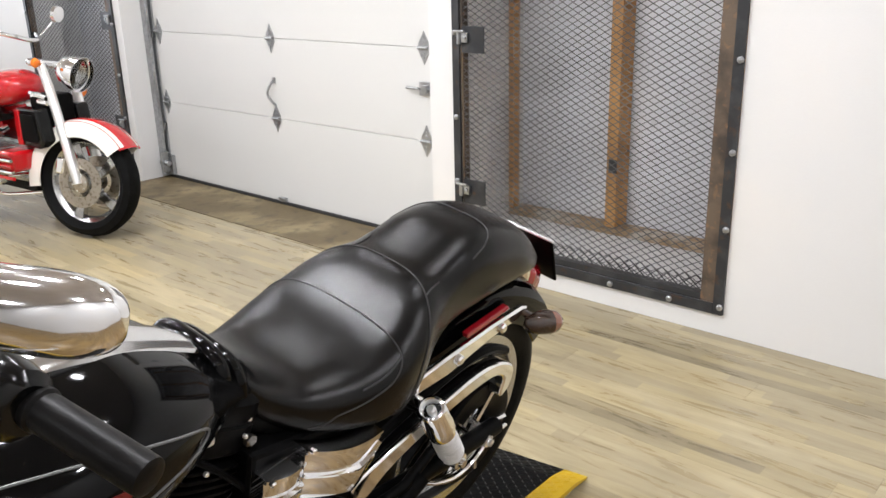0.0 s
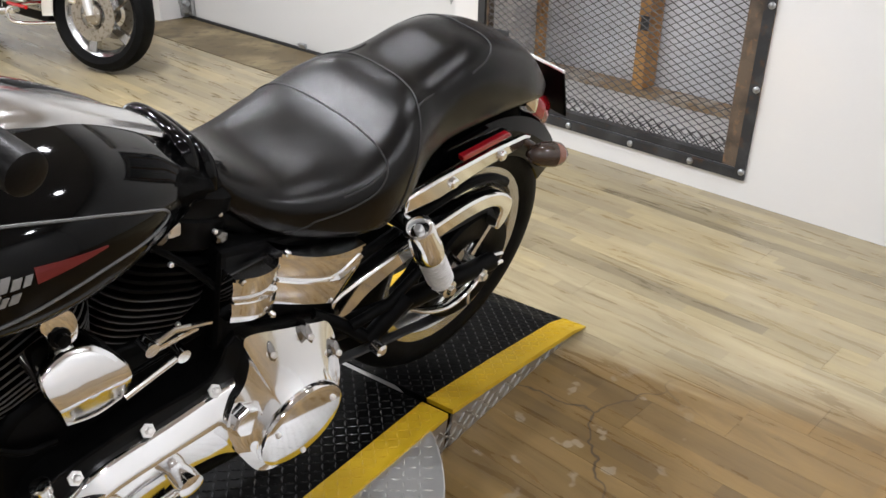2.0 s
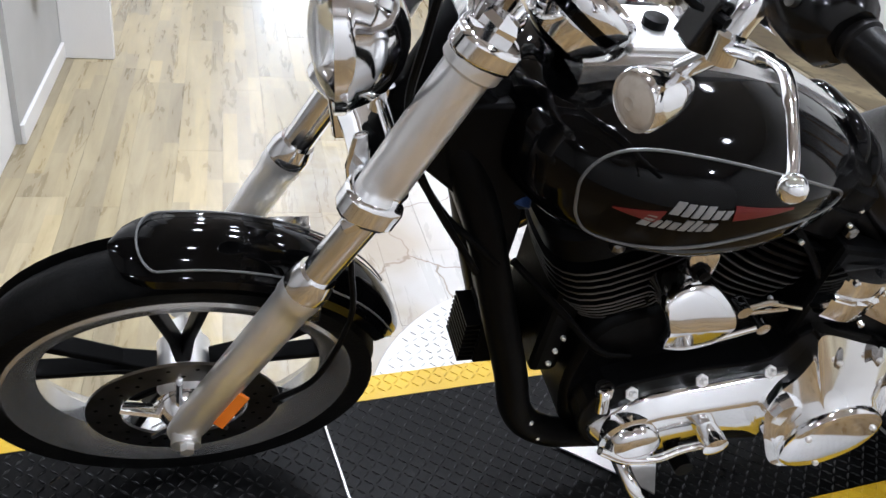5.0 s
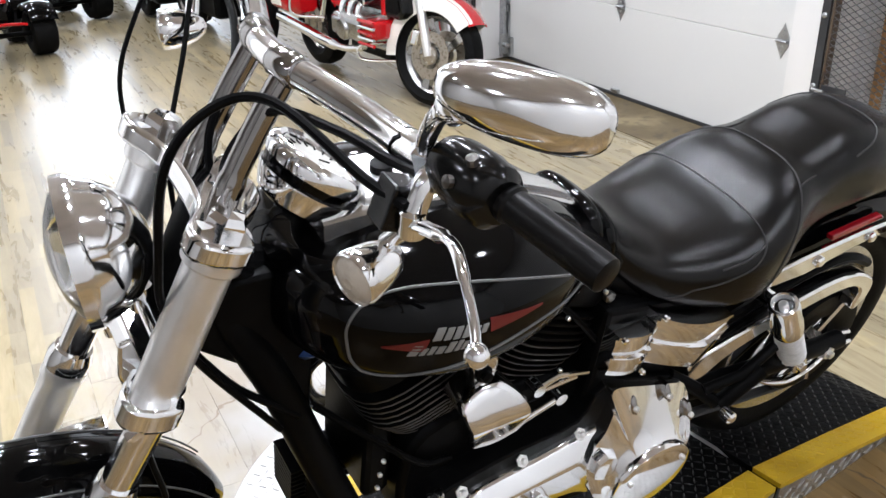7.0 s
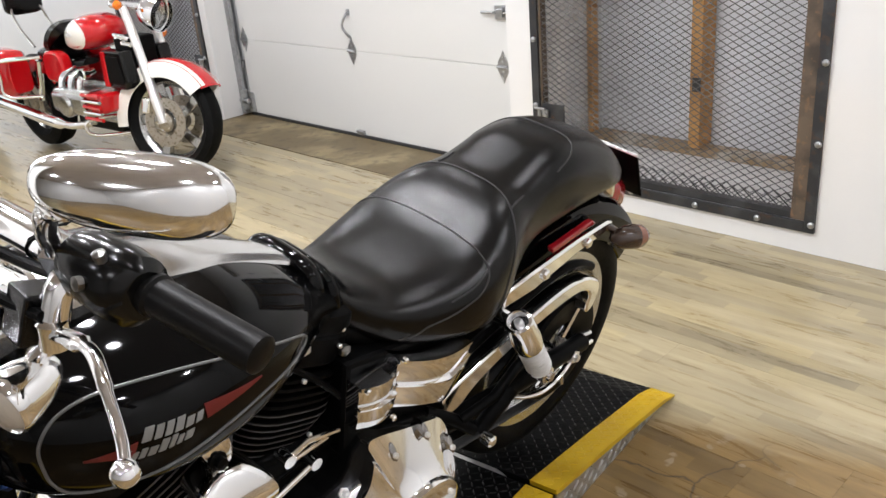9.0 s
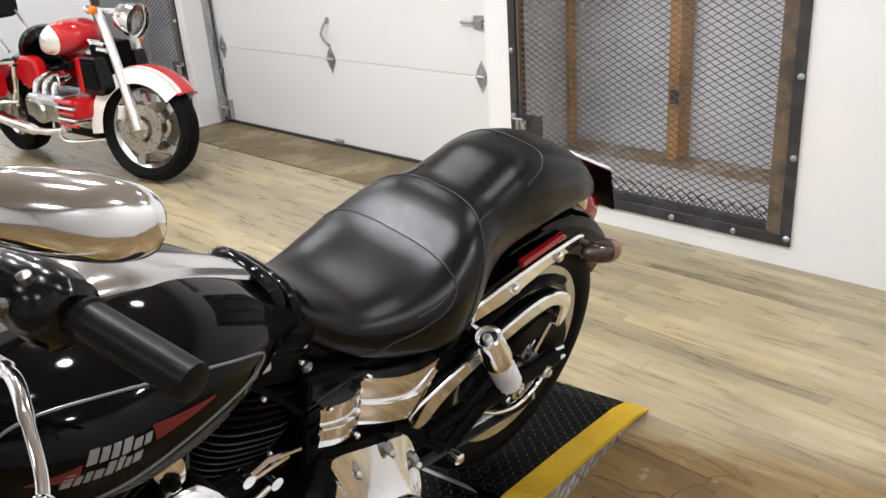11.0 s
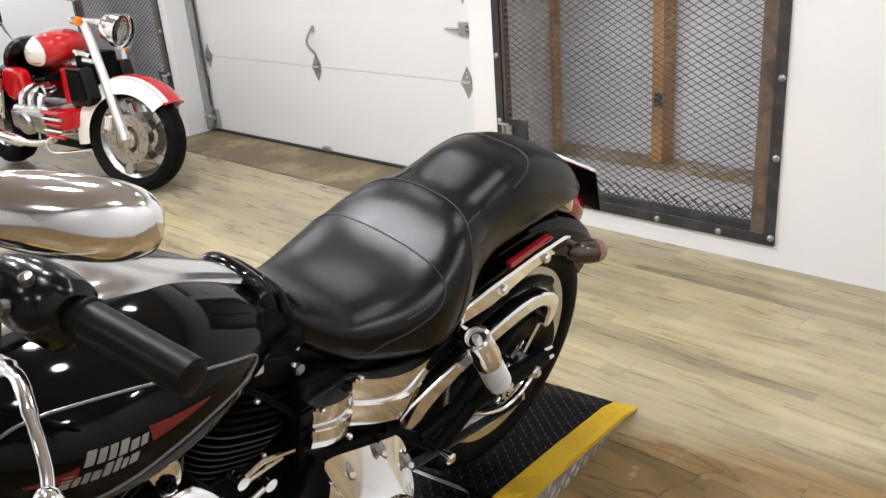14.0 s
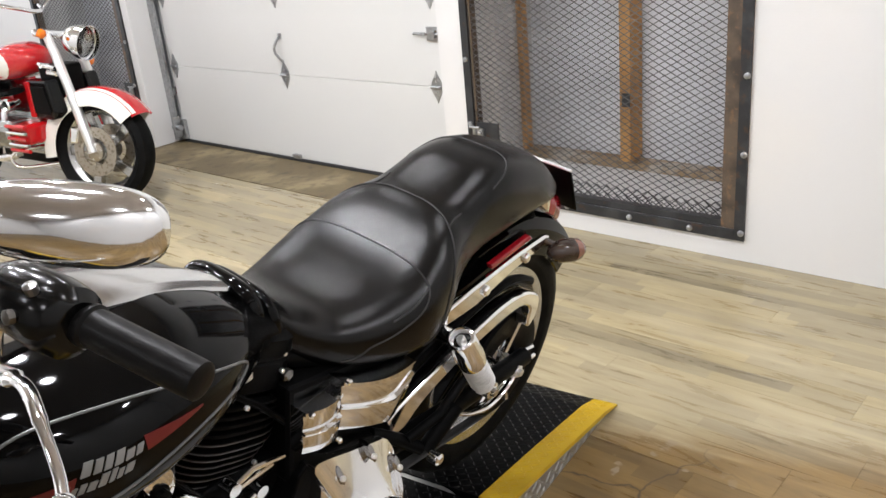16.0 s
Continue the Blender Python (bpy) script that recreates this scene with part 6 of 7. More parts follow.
for k in range(9):
    f = k / 8
    ring = []
    for q in edge_pts:
        d = Vector((q[0] - DC[0], q[2] - DC[1]))
        inner = Vector((q[0] - 0.612, q[2] - 0.385)).normalized() * 0.088
        r = inner.lerp(d, f)
        v = 0.226 + 0.085 * inner.y
        ring.append(Vector((DC[0] + r.x, v + (q[1] - v) * (0.35 * f + 0.65 * f**0.6), DC[1] + r.y)))
    rows.append(ring)
rows.append([Vector((q[0], q[1] - 0.012, q[2])) for q in edge_pts])
rows.append([Vector((DC[0] + (q[0] - DC[0]) * 0.93, 0.09, DC[1] + (q[2] - DC[1]) * 0.93)) for q in edge_pts])
part("clutch_housing", loft(rows), M_CHROME, prim, "flared chrome clutch housing", smooth=True)
der = part("derby_cover", lathe([(-0.012, 0.089), (0.002, 0.0915), (0.009, 0.089), (0.012, 0.083), (0.013, 0.079), (0.018, 0.050), (0.020, 0.0)], centre=(DC[0], 0.228, DC[1]), axis=(0, 1, -0.085), seg=56), M_CHROME, prim, "round chrome clutch cover", smooth=True)
pieces("derby_screw", [(0, 0.0055), (0.004, 0.0055), (0.006, 0.003), (0.006, 0)], [(DC[0] + 0.070 * math.cos(a), 0.242 + 0.006 * math.sin(a), DC[1] + 0.070 * math.sin(a)) for a in (0.4, 2.5, 4.6)], (0, 1, -0.085), M_SATIN, der)
part("inspection_cover", lathe([(0.170, 0.029), (0.212, 0.029), (0.219, 0.025), (0.220, 0.0)], centre=(0.712, 0, 0.372), axis=(0, 1, 0.08), seg=8), M_CHROME, prim, smooth=True)
part("sprocket_bulge", lathe([(0.14, 0.055), (0.186, 0.054), (0.188, 0.049), (0.190, 0.046), (0.204, 0.045), (0.211, 0.039), (0.216, 0.022), (0.217, 0.0)], centre=(0.962, 0, 0.322), axis=(0, 1, 0), seg=40), M_CHROME, prim, smooth=True)
pieces("primary_bolt", [(0, 0.012), (0.003, 0.012), (0.003, 0.0065), (0.010, 0.0065), (0.012, 0.004), (0.012, 0)], [(0.979, 0.158, 0.408), (0.862, 0.160, 0.428), (0.745, 0.166, 0.444)], (0, 0.75, 0.65), M_SATIN, prim, 6)
# Raised dark ovals paint the shade inside the housing bolts' recesses.
for u, v, w in ((0.647, 0.181, 0.489), (0.566, 0.181, 0.485), (0.506, 0.196, 0.425)):
    seat_ = part("bolt_recess", loft([[Vector((u + 0.006 * k * math.cos(a), v + y - 0.55 * 0.016 * k * math.sin(a), w + 0.016 * k * math.sin(a))) for a in (2 * math.pi * j / 16 for j in range(16))] for y, k in ((-0.02, 1.0), (0.004, 1.0), (0.005, 0.85))]), M_SHADECHROME, prim, "raised dark oval painted as shade in a bolt recess", smooth=True)
    part("housing_bolt", lathe([(0.0, 0.0055), (0.006, 0.0055), (0.008, 0.0035), (0.008, 0)], centre=(u, v + 0.006, w - 0.006), axis=(0, 1, 0.55), seg=12), M_SATIN, seat_)
part("inner_primary", slab(rounded([(1.045, 0.33), (1.03, 0.40), (0.97, 0.425), (0.86, 0.445), (0.74, 0.455), (0.69, 0.525), (0.52, 0.475), (0.49, 0.40), (0.52, 0.28), (0.62, 0.235), (0.75, 0.28), (0.90, 0.245), (1.0, 0.26)], 3), 0.09, 0.150), M_BLACK, prim, "black inner primary case", bevel=0.004)
part("pressure_switch", lathe([(-0.03, 0.012), (0.012, 0.012), (0.014, 0.015), (0.030, 0.015), (0.033, 0.010), (0.033, 0.0)], centre=(1.020, 0.150, 0.392), axis=(0.2, 0, 1), seg=16), M_CHROME, prim, smooth=True)
# shift lever, foot peg, linkage
bm = bmesh.new()
add_tube(bm, smooth_path([(0.832, 0.212, 0.322), (0.878, 0.214, 0.318), (0.920, 0.216, 0.302), (0.978, 0.214, 0.306), (1.026, 0.205, 0.328)], 6), 0.007, seg=10)
add_lathe(bm, [(-0.045, 0.016), (0.0, 0.022), (0.016, 0.022), (0.020, 0.012), (0.020, 0)], centre=(0.829, 0.212, 0.335), axis=(0, 1, 0), seg=20)
part("shift_lever", bm, M_CHROME, moto, "chrome heel-toe shift lever", smooth=True)
bm = bmesh.new()
add_tube(bm, [(0.835, 0.12, 0.225), (0.835, 0.17, 0.23)], 0.015, seg=12)
add_tube(bm, [(0.835, 0.17, 0.23), (0.835, 0.205, 0.233)], 0.017, seg=14)
part("foot_peg", bm, M_BLACK, moto, "black rubber foot peg", smooth=True)
bm = bmesh.new()
add_tube(bm, [(0.885, 0.138, 0.498), (0.788, 0.138, 0.529)], 0.0065, seg=10)
for u, w in ((0.788, 0.529), (0.842, 0.572)):
    add_lathe(bm, [(-0.014, 0.0), (-0.014, 0.012), (0.014, 0.012), (0.014, 0.0)], centre=(u, 0.132, w), axis=(0, 1, 0), seg=12)
add_tube(bm, [(0.842, 0.138, 0.572), (0.80, 0.138, 0.584), (0.736, 0.138, 0.567)], 0.005, seg=8)
add_tube(bm, [(0.836, 0.138, 0.562), (0.76, 0.138, 0.566)], 0.004, seg=8)
part("shift_linkage", bm, M_CHROME, moto, "chrome shift linkage rod", smooth=True)
# side stand to the deck
foot = BIKE.inverted() @ Vector((3.245, -2.57, TOP + 0.012))
bm = bmesh.new()
add_tube(bm, smooth_path([(0.90, 0.115, 0.155), (0.885, 0.17, 0.13), (0.5 * (0.88 + foot.x), 0.5 * (0.17 + foot.y), 0.5 * (0.13 + foot.z)), foot], 6), [0.015] * 8 + [0.0125] * 11, seg=12)
add_lathe(bm, [(-0.006, 0.0), (-0.006, 0.028), (0.002, 0.026), (0.006, 0.0)], centre=foot, axis=(-0.05, -0.22, 1), seg=14)
part("side_stand", bm, M_CHROME, moto, "chrome side stand", smooth=True)
# oil filter and regulator at the front of the engine
part("oil_filter", lathe([(0, 0.038), (0.075, 0.038), (0.082, 0.032), (0.084, 0.0)], centre=(1.09, -0.05, 0.36), axis=(1, 0, 0.1), seg=28), M_BLACK, moto, "black oil filter", smooth=True)
part("engine_mount", box((1.068, -0.09, 0.37), (1.118, 0.075, 0.60)), M_BLACK, moto, "black front engine mount", bevel=0.012)
reg = part("regulator", bmesh.new(), M_BLACK, moto, "finned black regulator")
for k in range(9):
    part("regulator_fin", box((1.195, -0.045, 0.360 + 0.0105 * k), (1.226, 0.030, 0.364 + 0.0105 * k)), M_BLACK, reg)
part("regulator_body", box((1.165, -0.049, 0.356), (1.200, 0.034, 0.454)), M_BLACK, reg, bevel=0.004)
# right side: air cleaner and twin exhaust
part("air_cleaner", lathe([(-0.21, 0.0), (-0.21, 0.075), (-0.19, 0.088), (-0.13, 0.088), (-0.12, 0.07)], centre=(0.93, 0, 0.66), axis=(0, 1, 0), seg=36), M_CHROME, moto, "round chrome air cleaner", smooth=True)
for k, pts in enumerate(([(1.09, -0.09, 0.60), (1.14, -0.13, 0.50), (1.08, -0.17, 0.36), (0.85, -0.185, 0.27), (0.4, -0.19, 0.26), (-0.25, -0.19, 0.30)], [(0.76, -0.09, 0.60), (0.72, -0.16, 0.52), (0.66, -0.19, 0.42), (0.45, -0.20, 0.35), (0.2, -0.20, 0.345), (-0.25, -0.20, 0.40)])):
    fp = smooth_path(pts, 8)
    part("exhaust_pipe", tube(fp, [0.022] * 24 + [0.036] * (len(fp) - 24), seg=18), M_CHROME, moto, "chrome exhaust pipe", smooth=True)
# wiring, hoses and small bright fasteners on the engine's flank
for pts, r in (([(0.99, 0.10, 0.57), (0.93, 0.12, 0.515), (0.84, 0.12, 0.52), (0.74, 0.115, 0.53)], 0.004), ([(0.84, 0.09, 0.74), (0.78, 0.11, 0.69), (0.72, 0.12, 0.62), (0.66, 0.11, 0.53)], 0.006), ([(0.90, 0.08, 0.745), (0.80, 0.10, 0.715), (0.70, 0.10, 0.70)], 0.005),
               ([(1.20, 0.06, 0.62), (1.12, 0.10, 0.55), (1.04, 0.115, 0.47), (0.98, 0.115, 0.45)], 0.006), ([(1.37, 0.02, 0.78), (1.32, 0.05, 0.71), (1.28, 0.075, 0.68), (1.235, 0.085, 0.64)], 0.0055), ([(1.455, 0.085, 0.79), (1.44, 0.09, 0.66), (1.43, 0.09, 0.55), (1.47, 0.10, 0.44), (1.53, 0.105, 0.40)], 0.0045)):
    part("hose", tube(smooth_path(pts, 7), r, seg=8), M_BLACK, moto, "thin black hose", smooth=True)
pieces("fastener", [(0, 0.0042), (0.005, 0.0042), (0.0065, 0.003), (0.0065, 0)], ((0.79, 0.105, 0.735), (0.70, 0.10, 0.735), (0.715, 0.11, 0.715), (0.80, 0.125, 0.70), (1.10, 0.10, 0.49), (1.105, 0.10, 0.46), (1.108, 0.10, 0.43), (1.11, 0.12, 0.30), (1.09, 0.125, 0.26), (0.66, 0.125, 0.60), (0.78, 0.115, 0.57)), (0, 1, 0.1), M_SATIN, moto, 6)
part("coil_cover", box((0.772, 0.09, 0.73), (0.79, 0.112, 0.752)), M_SATIN, moto, bevel=0.003)
# A bluish reflection is painted as this fitting's base colour.
part("fuel_valve", lathe([(0, 0.012), (0.03, 0.014), (0.035, 0.0)], centre=(1.20, 0.03, 0.735), axis=(0.3, 0.6, -0.8), seg=12), node_mat("blue_reflection", (0.03, 0.07, 0.22), 0.3, 0.6), moto, "small fitting painted with a bluish reflection", smooth=True)

# ---------- red and white touring motorcycle ----------
M_RED = node_mat("red_gloss", (0.46, 0.004, 0.007), 0.12, spots=((6, (0.40, 0.003, 0.005), 0.4, 0.7),), coat=0.35)
M_WHITE = node_mat("pearl_white_gloss", (0.80, 0.77, 0.70), 0.16, coat=1.0)
M_ENGINE = node_mat("cast_aluminium", (0.44, 0.44, 0.435), 0.22, 1.0, spots=((25, (0.40, 0.40, 0.39), 0.4, 0.7),), bump=0.15)


M_DISC = node_mat("bronze_disc", (0.44, 0.40, 0.34), 0.3, 1.0, spots=((45, (0.20, 0.17, 0.13), 0.52, 0.66),), bump=0.1)
TOURER_STEER = 20.0


def tourer(m):
    t = empty("touring_motorcycle", m)
    tagged(t, "red and white touring motorcycle with chrome guards and saddlebags", "motorcycle")

    def tyre_wheel(name, x, r, w, rim):
        tw = part(name, lathe([(-w * 0.3, rim - 0.01), (-w * 0.5, rim + 0.03), (-w * 0.5, r - 0.05), (-w * 0.36, r - 0.014), (0, r), (w * 0.36, r - 0.014), (w * 0.5, r - 0.05), (w * 0.5, rim + 0.03), (w * 0.3, rim - 0.01)], seg=48, close=True), M_TYRE, t, "black rubber tyre", smooth=True, at=pose(x, 0, r))
        h = w * 0.34
        part("rim", lathe([(-h, rim), (-h - 0.004, rim + 0.018), (-h + 0.01, rim - 0.004), (0, rim - 0.03), (h - 0.01, rim - 0.004), (h + 0.004, rim + 0.018), (h, rim), (0, rim - 0.045)], seg=48, close=True), M_ENGINE, tw, "silver cast rim", smooth=True)
        for k in range(5):
            a = 2 * math.pi * k / 5 + 0.4
            rows = []
            for rr, wd, th in ((0.03, 0.035, 0.03), (0.11, 0.022, 0.022), (rim - 0.02, 0.032, 0.03)):
                c, s = math.cos(a + rr), math.sin(a + rr)
                rows.append([Vector((rr * c - e * s, y, rr * s + e * c)) for e, y in ((-wd, -th), (wd, -th), (wd * 0.7, th), (-wd * 0.7, th))])
            part("spoke", loft(rows), M_ENGINE, tw, bevel=0.004)
        part("hub", lathe([(-0.09, 0), (-0.09, 0.03), (-0.06, 0.05), (0.06, 0.05), (0.09, 0.03), (0.09, 0)], seg=24), M_ENGINE, tw, smooth=True)
        for s in (1, -1):
            part("brake_disc", lathe([(-0.003, 0.085), (-0.003, 0.15), (0.003, 0.15), (0.003, 0.085)], centre=(0, s * 0.088, 0), seg=40, close=True), M_DISC, tw, "drilled brake disc")
            part("disc_centre", lathe([(-0.006, 0.0), (-0.006, 0.060), (0.006, 0.056), (0.012, 0.04), (0.012, 0.0)], centre=(0, s * 0.088, 0), axis=(0, s, 0), seg=32), M_DISC, tw, smooth=True)
            pieces("disc_bolt", [(0, 0.006), (0.004, 0.006), (0.005, 0)], [(0.048 * math.cos(q), s * 0.095, 0.048 * math.sin(q)) for q in (0.2, 1.25, 2.3, 3.35, 4.4, 5.45)], (0, s, 0), M_CHROME, tw, 6)
        return tw

    tyre_wheel("front_wheel", 0.0, 0.335, 0.14, 0.255)
    tyre_wheel("rear_wheel", -1.62, 0.335, 0.17, 0.22)
    cover = part("front_fender", bmesh.new(), M_WHITE, t, "white front fender with a red crown")
    part("fender_skirt", _fender(38, 187, 0.375, 0.112, 0.10, 0.335), M_WHITE, cover, smooth=True)
    part("fender_crown", _fender(36, 182, 0.3785, 0.094, 0.022, 0.335), M_RED, cover, "red fender crown", smooth=True)
    for s in (1, -1):
        fl = part("fork_leg", tube([(0.05, s * 0.115, 0.325), (0.0, s * 0.115, 0.43), (-0.22, s * 0.115, 0.86), (-0.30, s * 0.115, 0.99)], [0.024, 0.030, 0.027, 0.024], seg=18), M_SATIN, t, "silver fork leg", smooth=True)
        part("caliper", box((-0.105, s * 0.105 - 0.03, 0.36), (-0.05, s * 0.105 + 0.03, 0.46)), M_CHROME, fl, bevel=0.012, smooth=True)
        if s > 0:
            part("turn_signal", lathe([(0, 0.032), (0.025, 0.032), (0.034, 0.022), (0.036, 0)], centre=(-0.26, 0.215, 0.83), axis=(1, 0, 0), seg=20), M_AMBER, t, "amber turn signal", smooth=True)
        else:
            part("turn_signal", lathe([(0, 0.027), (0.022, 0.027), (0.030, 0.018), (0.032, 0)], centre=(-0.285, -0.175, 0.985), axis=(1, 0, -0.3), seg=20), M_AMBER, t, "amber turn signal", smooth=True)
        part("signal_stalk", tube([(-0.27, s * 0.12, 0.80), (-0.26, s * 0.215, 0.81)], 0.010, seg=8), M_CHROME, t)
        part("crash_bar", tube(smooth_path([(-0.70, s * 0.14, 0.36), (-0.74, s * 0.33, 0.36), (-0.76, s * 0.37, 0.31), (-0.72, s * 0.33, 0.25), (-0.55, s * 0.12, 0.24)], 6), 0.012, seg=12), M_CHROME, t, "chrome crash bar", smooth=True)
        part("cylinder_bank", loft([[Vector((x, s * y, z)) for y, z in ((0.10, 0.36), (0.30, 0.36), (0.345, 0.40), (0.345, 0.52), (0.30, 0.56), (0.10, 0.56))] for x in (-1.06, -0.62)]), M_ENGINE, t, "silver cylinder bank", bevel=0.02, smooth=True)
        for k in range(5):
            z = 0.375 + 0.042 * k
            part("valve_cover_rib", tube([(-0.78, s * 0.340, z), (-0.56, s * 0.336, z)], 0.013, seg=8), M_CHROME if k % 2 else M_RED, t)
        part("valve_cover", box((-0.76, min(s * 0.12, s * 0.33), 0.41), (-0.57, max(s * 0.12, s * 0.33), 0.55)), M_RED, t, "red engine side cover", bevel=0.025, smooth=True)
        for k in range(3):
            part("intake_runner", tube(smooth_path([(-1.0 + 0.13 * k, s * 0.27, 0.55), (-1.0 + 0.13 * k, s * 0.24, 0.63), (-1.0 + 0.13 * k, s * 0.13, 0.67)], 4), 0.024, seg=12), M_CHROME, t, smooth=True)
        part("carburettor", lathe([(-0.02, 0.0), (-0.02, 0.045), (0.02, 0.045), (0.03, 0.035), (0.03, 0.0)], centre=(-0.72, s * 0.22, 0.66), axis=(0, s, 0), seg=24), M_CHROME, t, smooth=True)
        part("timing_cover", lathe([(0.30, 0.0), (0.30, 0.085), (0.345, 0.085), (0.365, 0.07), (0.37, 0.0)], centre=(-0.86, 0, 0.44), axis=(0, s, 0), seg=32), M_ENGINE, t, smooth=True)
        part("side_cover", slab(rounded([(-1.30, 0.60), (-1.28, 0.78), (-1.08, 0.79), (-1.02, 0.70), (-1.06, 0.58), (-1.2, 0.56)], 4), *sorted((s * 0.13, s * 0.22))), M_RED, t, "red side cover", bevel=0.02, smooth=True)
        part("radiator_shroud", slab([(-0.66, 0.58), (-0.64, 0.84), (-0.40, 0.84), (-0.36, 0.62), (-0.42, 0.57)], *sorted((s * 0.10, s * 0.20))), M_GLOSS, t, "black radiator shroud", bevel=0.015)
        part("shroud_grille", slab([(-0.60, 0.615), (-0.59, 0.80), (-0.43, 0.80), (-0.40, 0.64), (-0.44, 0.61)], *sorted((s * 0.15, s * 0.206))), M_BLACK, t, "black radiator grille", bevel=0.004)
        part("shroud_trim", slab([(-0.655, 0.585), (-0.64, 0.83), (-0.59, 0.83), (-0.60, 0.585)], *sorted((s * 0.19, s * 0.212))), M_RED, t, "red shroud trim", bevel=0.006)
        bag = part("saddlebag", loft([[Vector((x, s * (0.30 + a * math.copysign(abs(math.cos(q)) ** 0.45, math.cos(q))), z + h * math.copysign(abs(math.sin(q)) ** 0.5, math.sin(q)))) for q in (2 * math.pi * k / 24 for k in range(24))] for x, a, z, h in ((-2.12, 0.07, 0.62, 0.12), (-2.08, 0.105, 0.62, 0.165), (-1.85, 0.115, 0.625, 0.185), (-1.60, 0.11, 0.62, 0.175), (-1.53, 0.08, 0.61, 0.13))]), M_RED, t, "red saddlebag", smooth=True)
        part("bag_panel", box((-2.03, s * 0.410 - 0.008, 0.50), (-1.84, s * 0.410 + 0.008, 0.63)), M_WHITE, bag, "white saddlebag panel", bevel=0.004)
        part("bag_guard", tube(smooth_path([(-1.50, s * 0.25, 0.74), (-1.55, s * 0.43, 0.74), (-1.58, s * 0.44, 0.60), (-1.56, s * 0.43, 0.47), (-1.35, s * 0.25, 0.45)], 6), 0.013, seg=10), M_CHROME, t, "chrome saddlebag guard", smooth=True)
        part("guard_rail", tube([(-1.55, s * 0.43, 0.74), (-1.25, s * 0.25, 0.76)], 0.012, seg=10), M_CHROME, t, smooth=True)
        part("exhaust", tube(smooth_path([(-0.72, s * 0.24, 0.30), (-0.95, s * 0.29, 0.27), (-1.25, s * 0.31, 0.29), (-1.7, s * 0.30, 0.33), (-2.15, s * 0.29, 0.36)], 6), [0.028] * 9 + [0.045] * 16, seg=18), M_CHROME, t, "chrome exhaust", smooth=True)
        part("grip", tube([(-0.74, s * 0.33, 1.10), (-0.82, s * 0.45, 1.08)], 0.019, seg=14), M_GRIP, t)
        part("mirror", lathe([(-0.01, 0.0), (-0.01, 0.055), (0.01, 0.05), (0.022, 0.0)], centre=(-0.60, s * 0.36, 1.26), axis=(1, 0, 0), seg=24), M_CHROME, t, smooth=True)
        part("mirror_stem", tube([(-0.66, s * 0.30, 1.11), (-0.62, s * 0.36, 1.22)], 0.007, seg=8), M_CHROME, t)
        part("rear_shock", tube([(-1.50, s * 0.15, 0.70), (-1.60, s * 0.15, 0.38)], 0.028, seg=14), M_CHROME, t, smooth=True)
    part("handlebar", tube(smooth_path([(-0.80, -0.43, 1.085), (-0.70, -0.30, 1.11), (-0.52, -0.12, 1.10), (-0.48, 0, 1.09), (-0.52, 0.12, 1.10), (-0.70, 0.30, 1.11), (-0.80, 0.43, 1.085)], 6), 0.013, seg=12), M_CHROME, t, "chrome handlebar", smooth=True)
    hl = part("headlamp", lathe([(-0.12, 0.0), (-0.11, 0.05), (-0.06, 0.092), (0.0, 0.105), (0.02, 0.107), (0.026, 0.10), (0.0, 0.09), (-0.04, 0.0)], axis=(1, 0, -0.08), seg=36), M_CHROME, t, "chrome headlamp", smooth=True, at=pose(-0.285, 0, 1.015) @ Matrix.Scale(0.92, 4))
    part("lens", lathe([(0.018, 0.1), (0.032, 0.08), (0.045, 0.04), (0.048, 0), (0.042, 0), (0.026, 0.07), (0.012, 0.095)], axis=(1, 0, -0.08), seg=32), M_GLASS, hl, smooth=True)
    part("lamp_visor", lathe([(0.01, 0.109), (0.06, 0.112), (0.06, 0.115), (0.01, 0.112)], axis=(1, 0, -0.08), seg=36, close=True), M_CHROME, hl, smooth=True)
    part("signal_bar", tube(smooth_path([(-0.25, -0.21, 0.80), (-0.22, -0.10, 0.785), (-0.21, 0, 0.78), (-0.22, 0.10, 0.785), (-0.25, 0.21, 0.80)], 5), 0.014, seg=10), M_CHROME, t, smooth=True)
    part("fork_yoke", box((-0.36, -0.16, 0.955), (-0.27, 0.16, 1.0)), M_CHROME, t, bevel=0.015, smooth=True)
    part("lower_yoke", box((-0.27, -0.15, 0.74), (-0.19, 0.15, 0.775)), M_CHROME, t, bevel=0.012, smooth=True)
    body = Body([(-1.05, 0.05, 0.76, 0.80, 0.83), (-1.0, 0.12, 0.755, 0.83, 0.90), (-0.88, 0.17, 0.75, 0.86, 0.985), (-0.72, 0.18, 0.76, 0.88, 1.02), (-0.58, 0.15, 0.80, 0.89, 1.0), (-0.50, 0.09, 0.84, 0.89, 0.96), (-0.48, 0.03, 0.87, 0.89, 0.92)], p=0.75, q=0.8)
    tk = part("fuel_tank", body.mesh(40, 36), M_RED, t, "red fuel tank with a white panel", smooth=True)
    for s in (1, -1):
        rings = []
        for i in range(13):
            u = -1.0 + 0.37 * i / 12
            e = math.sqrt(max(0.02, 1 - ((u + 0.815) / 0.19) ** 2))
            row_ = []
            for g_, ks in ((0.0025, range(7)), (-0.004, range(6, -1, -1))):
                for k in ks:
                    q = body.side(u, 0.882 + 0.104 * e * (k / 3 - 1), g_)
                    row_.append(Vector((q.x, s * q.y, q.z)))
            rings.append(row_)
        pan = part("tank_panel", loft(rings), M_WHITE, tk, "white tank panel", smooth=True)
        q = body.side(-0.82, 0.885, 0.004)
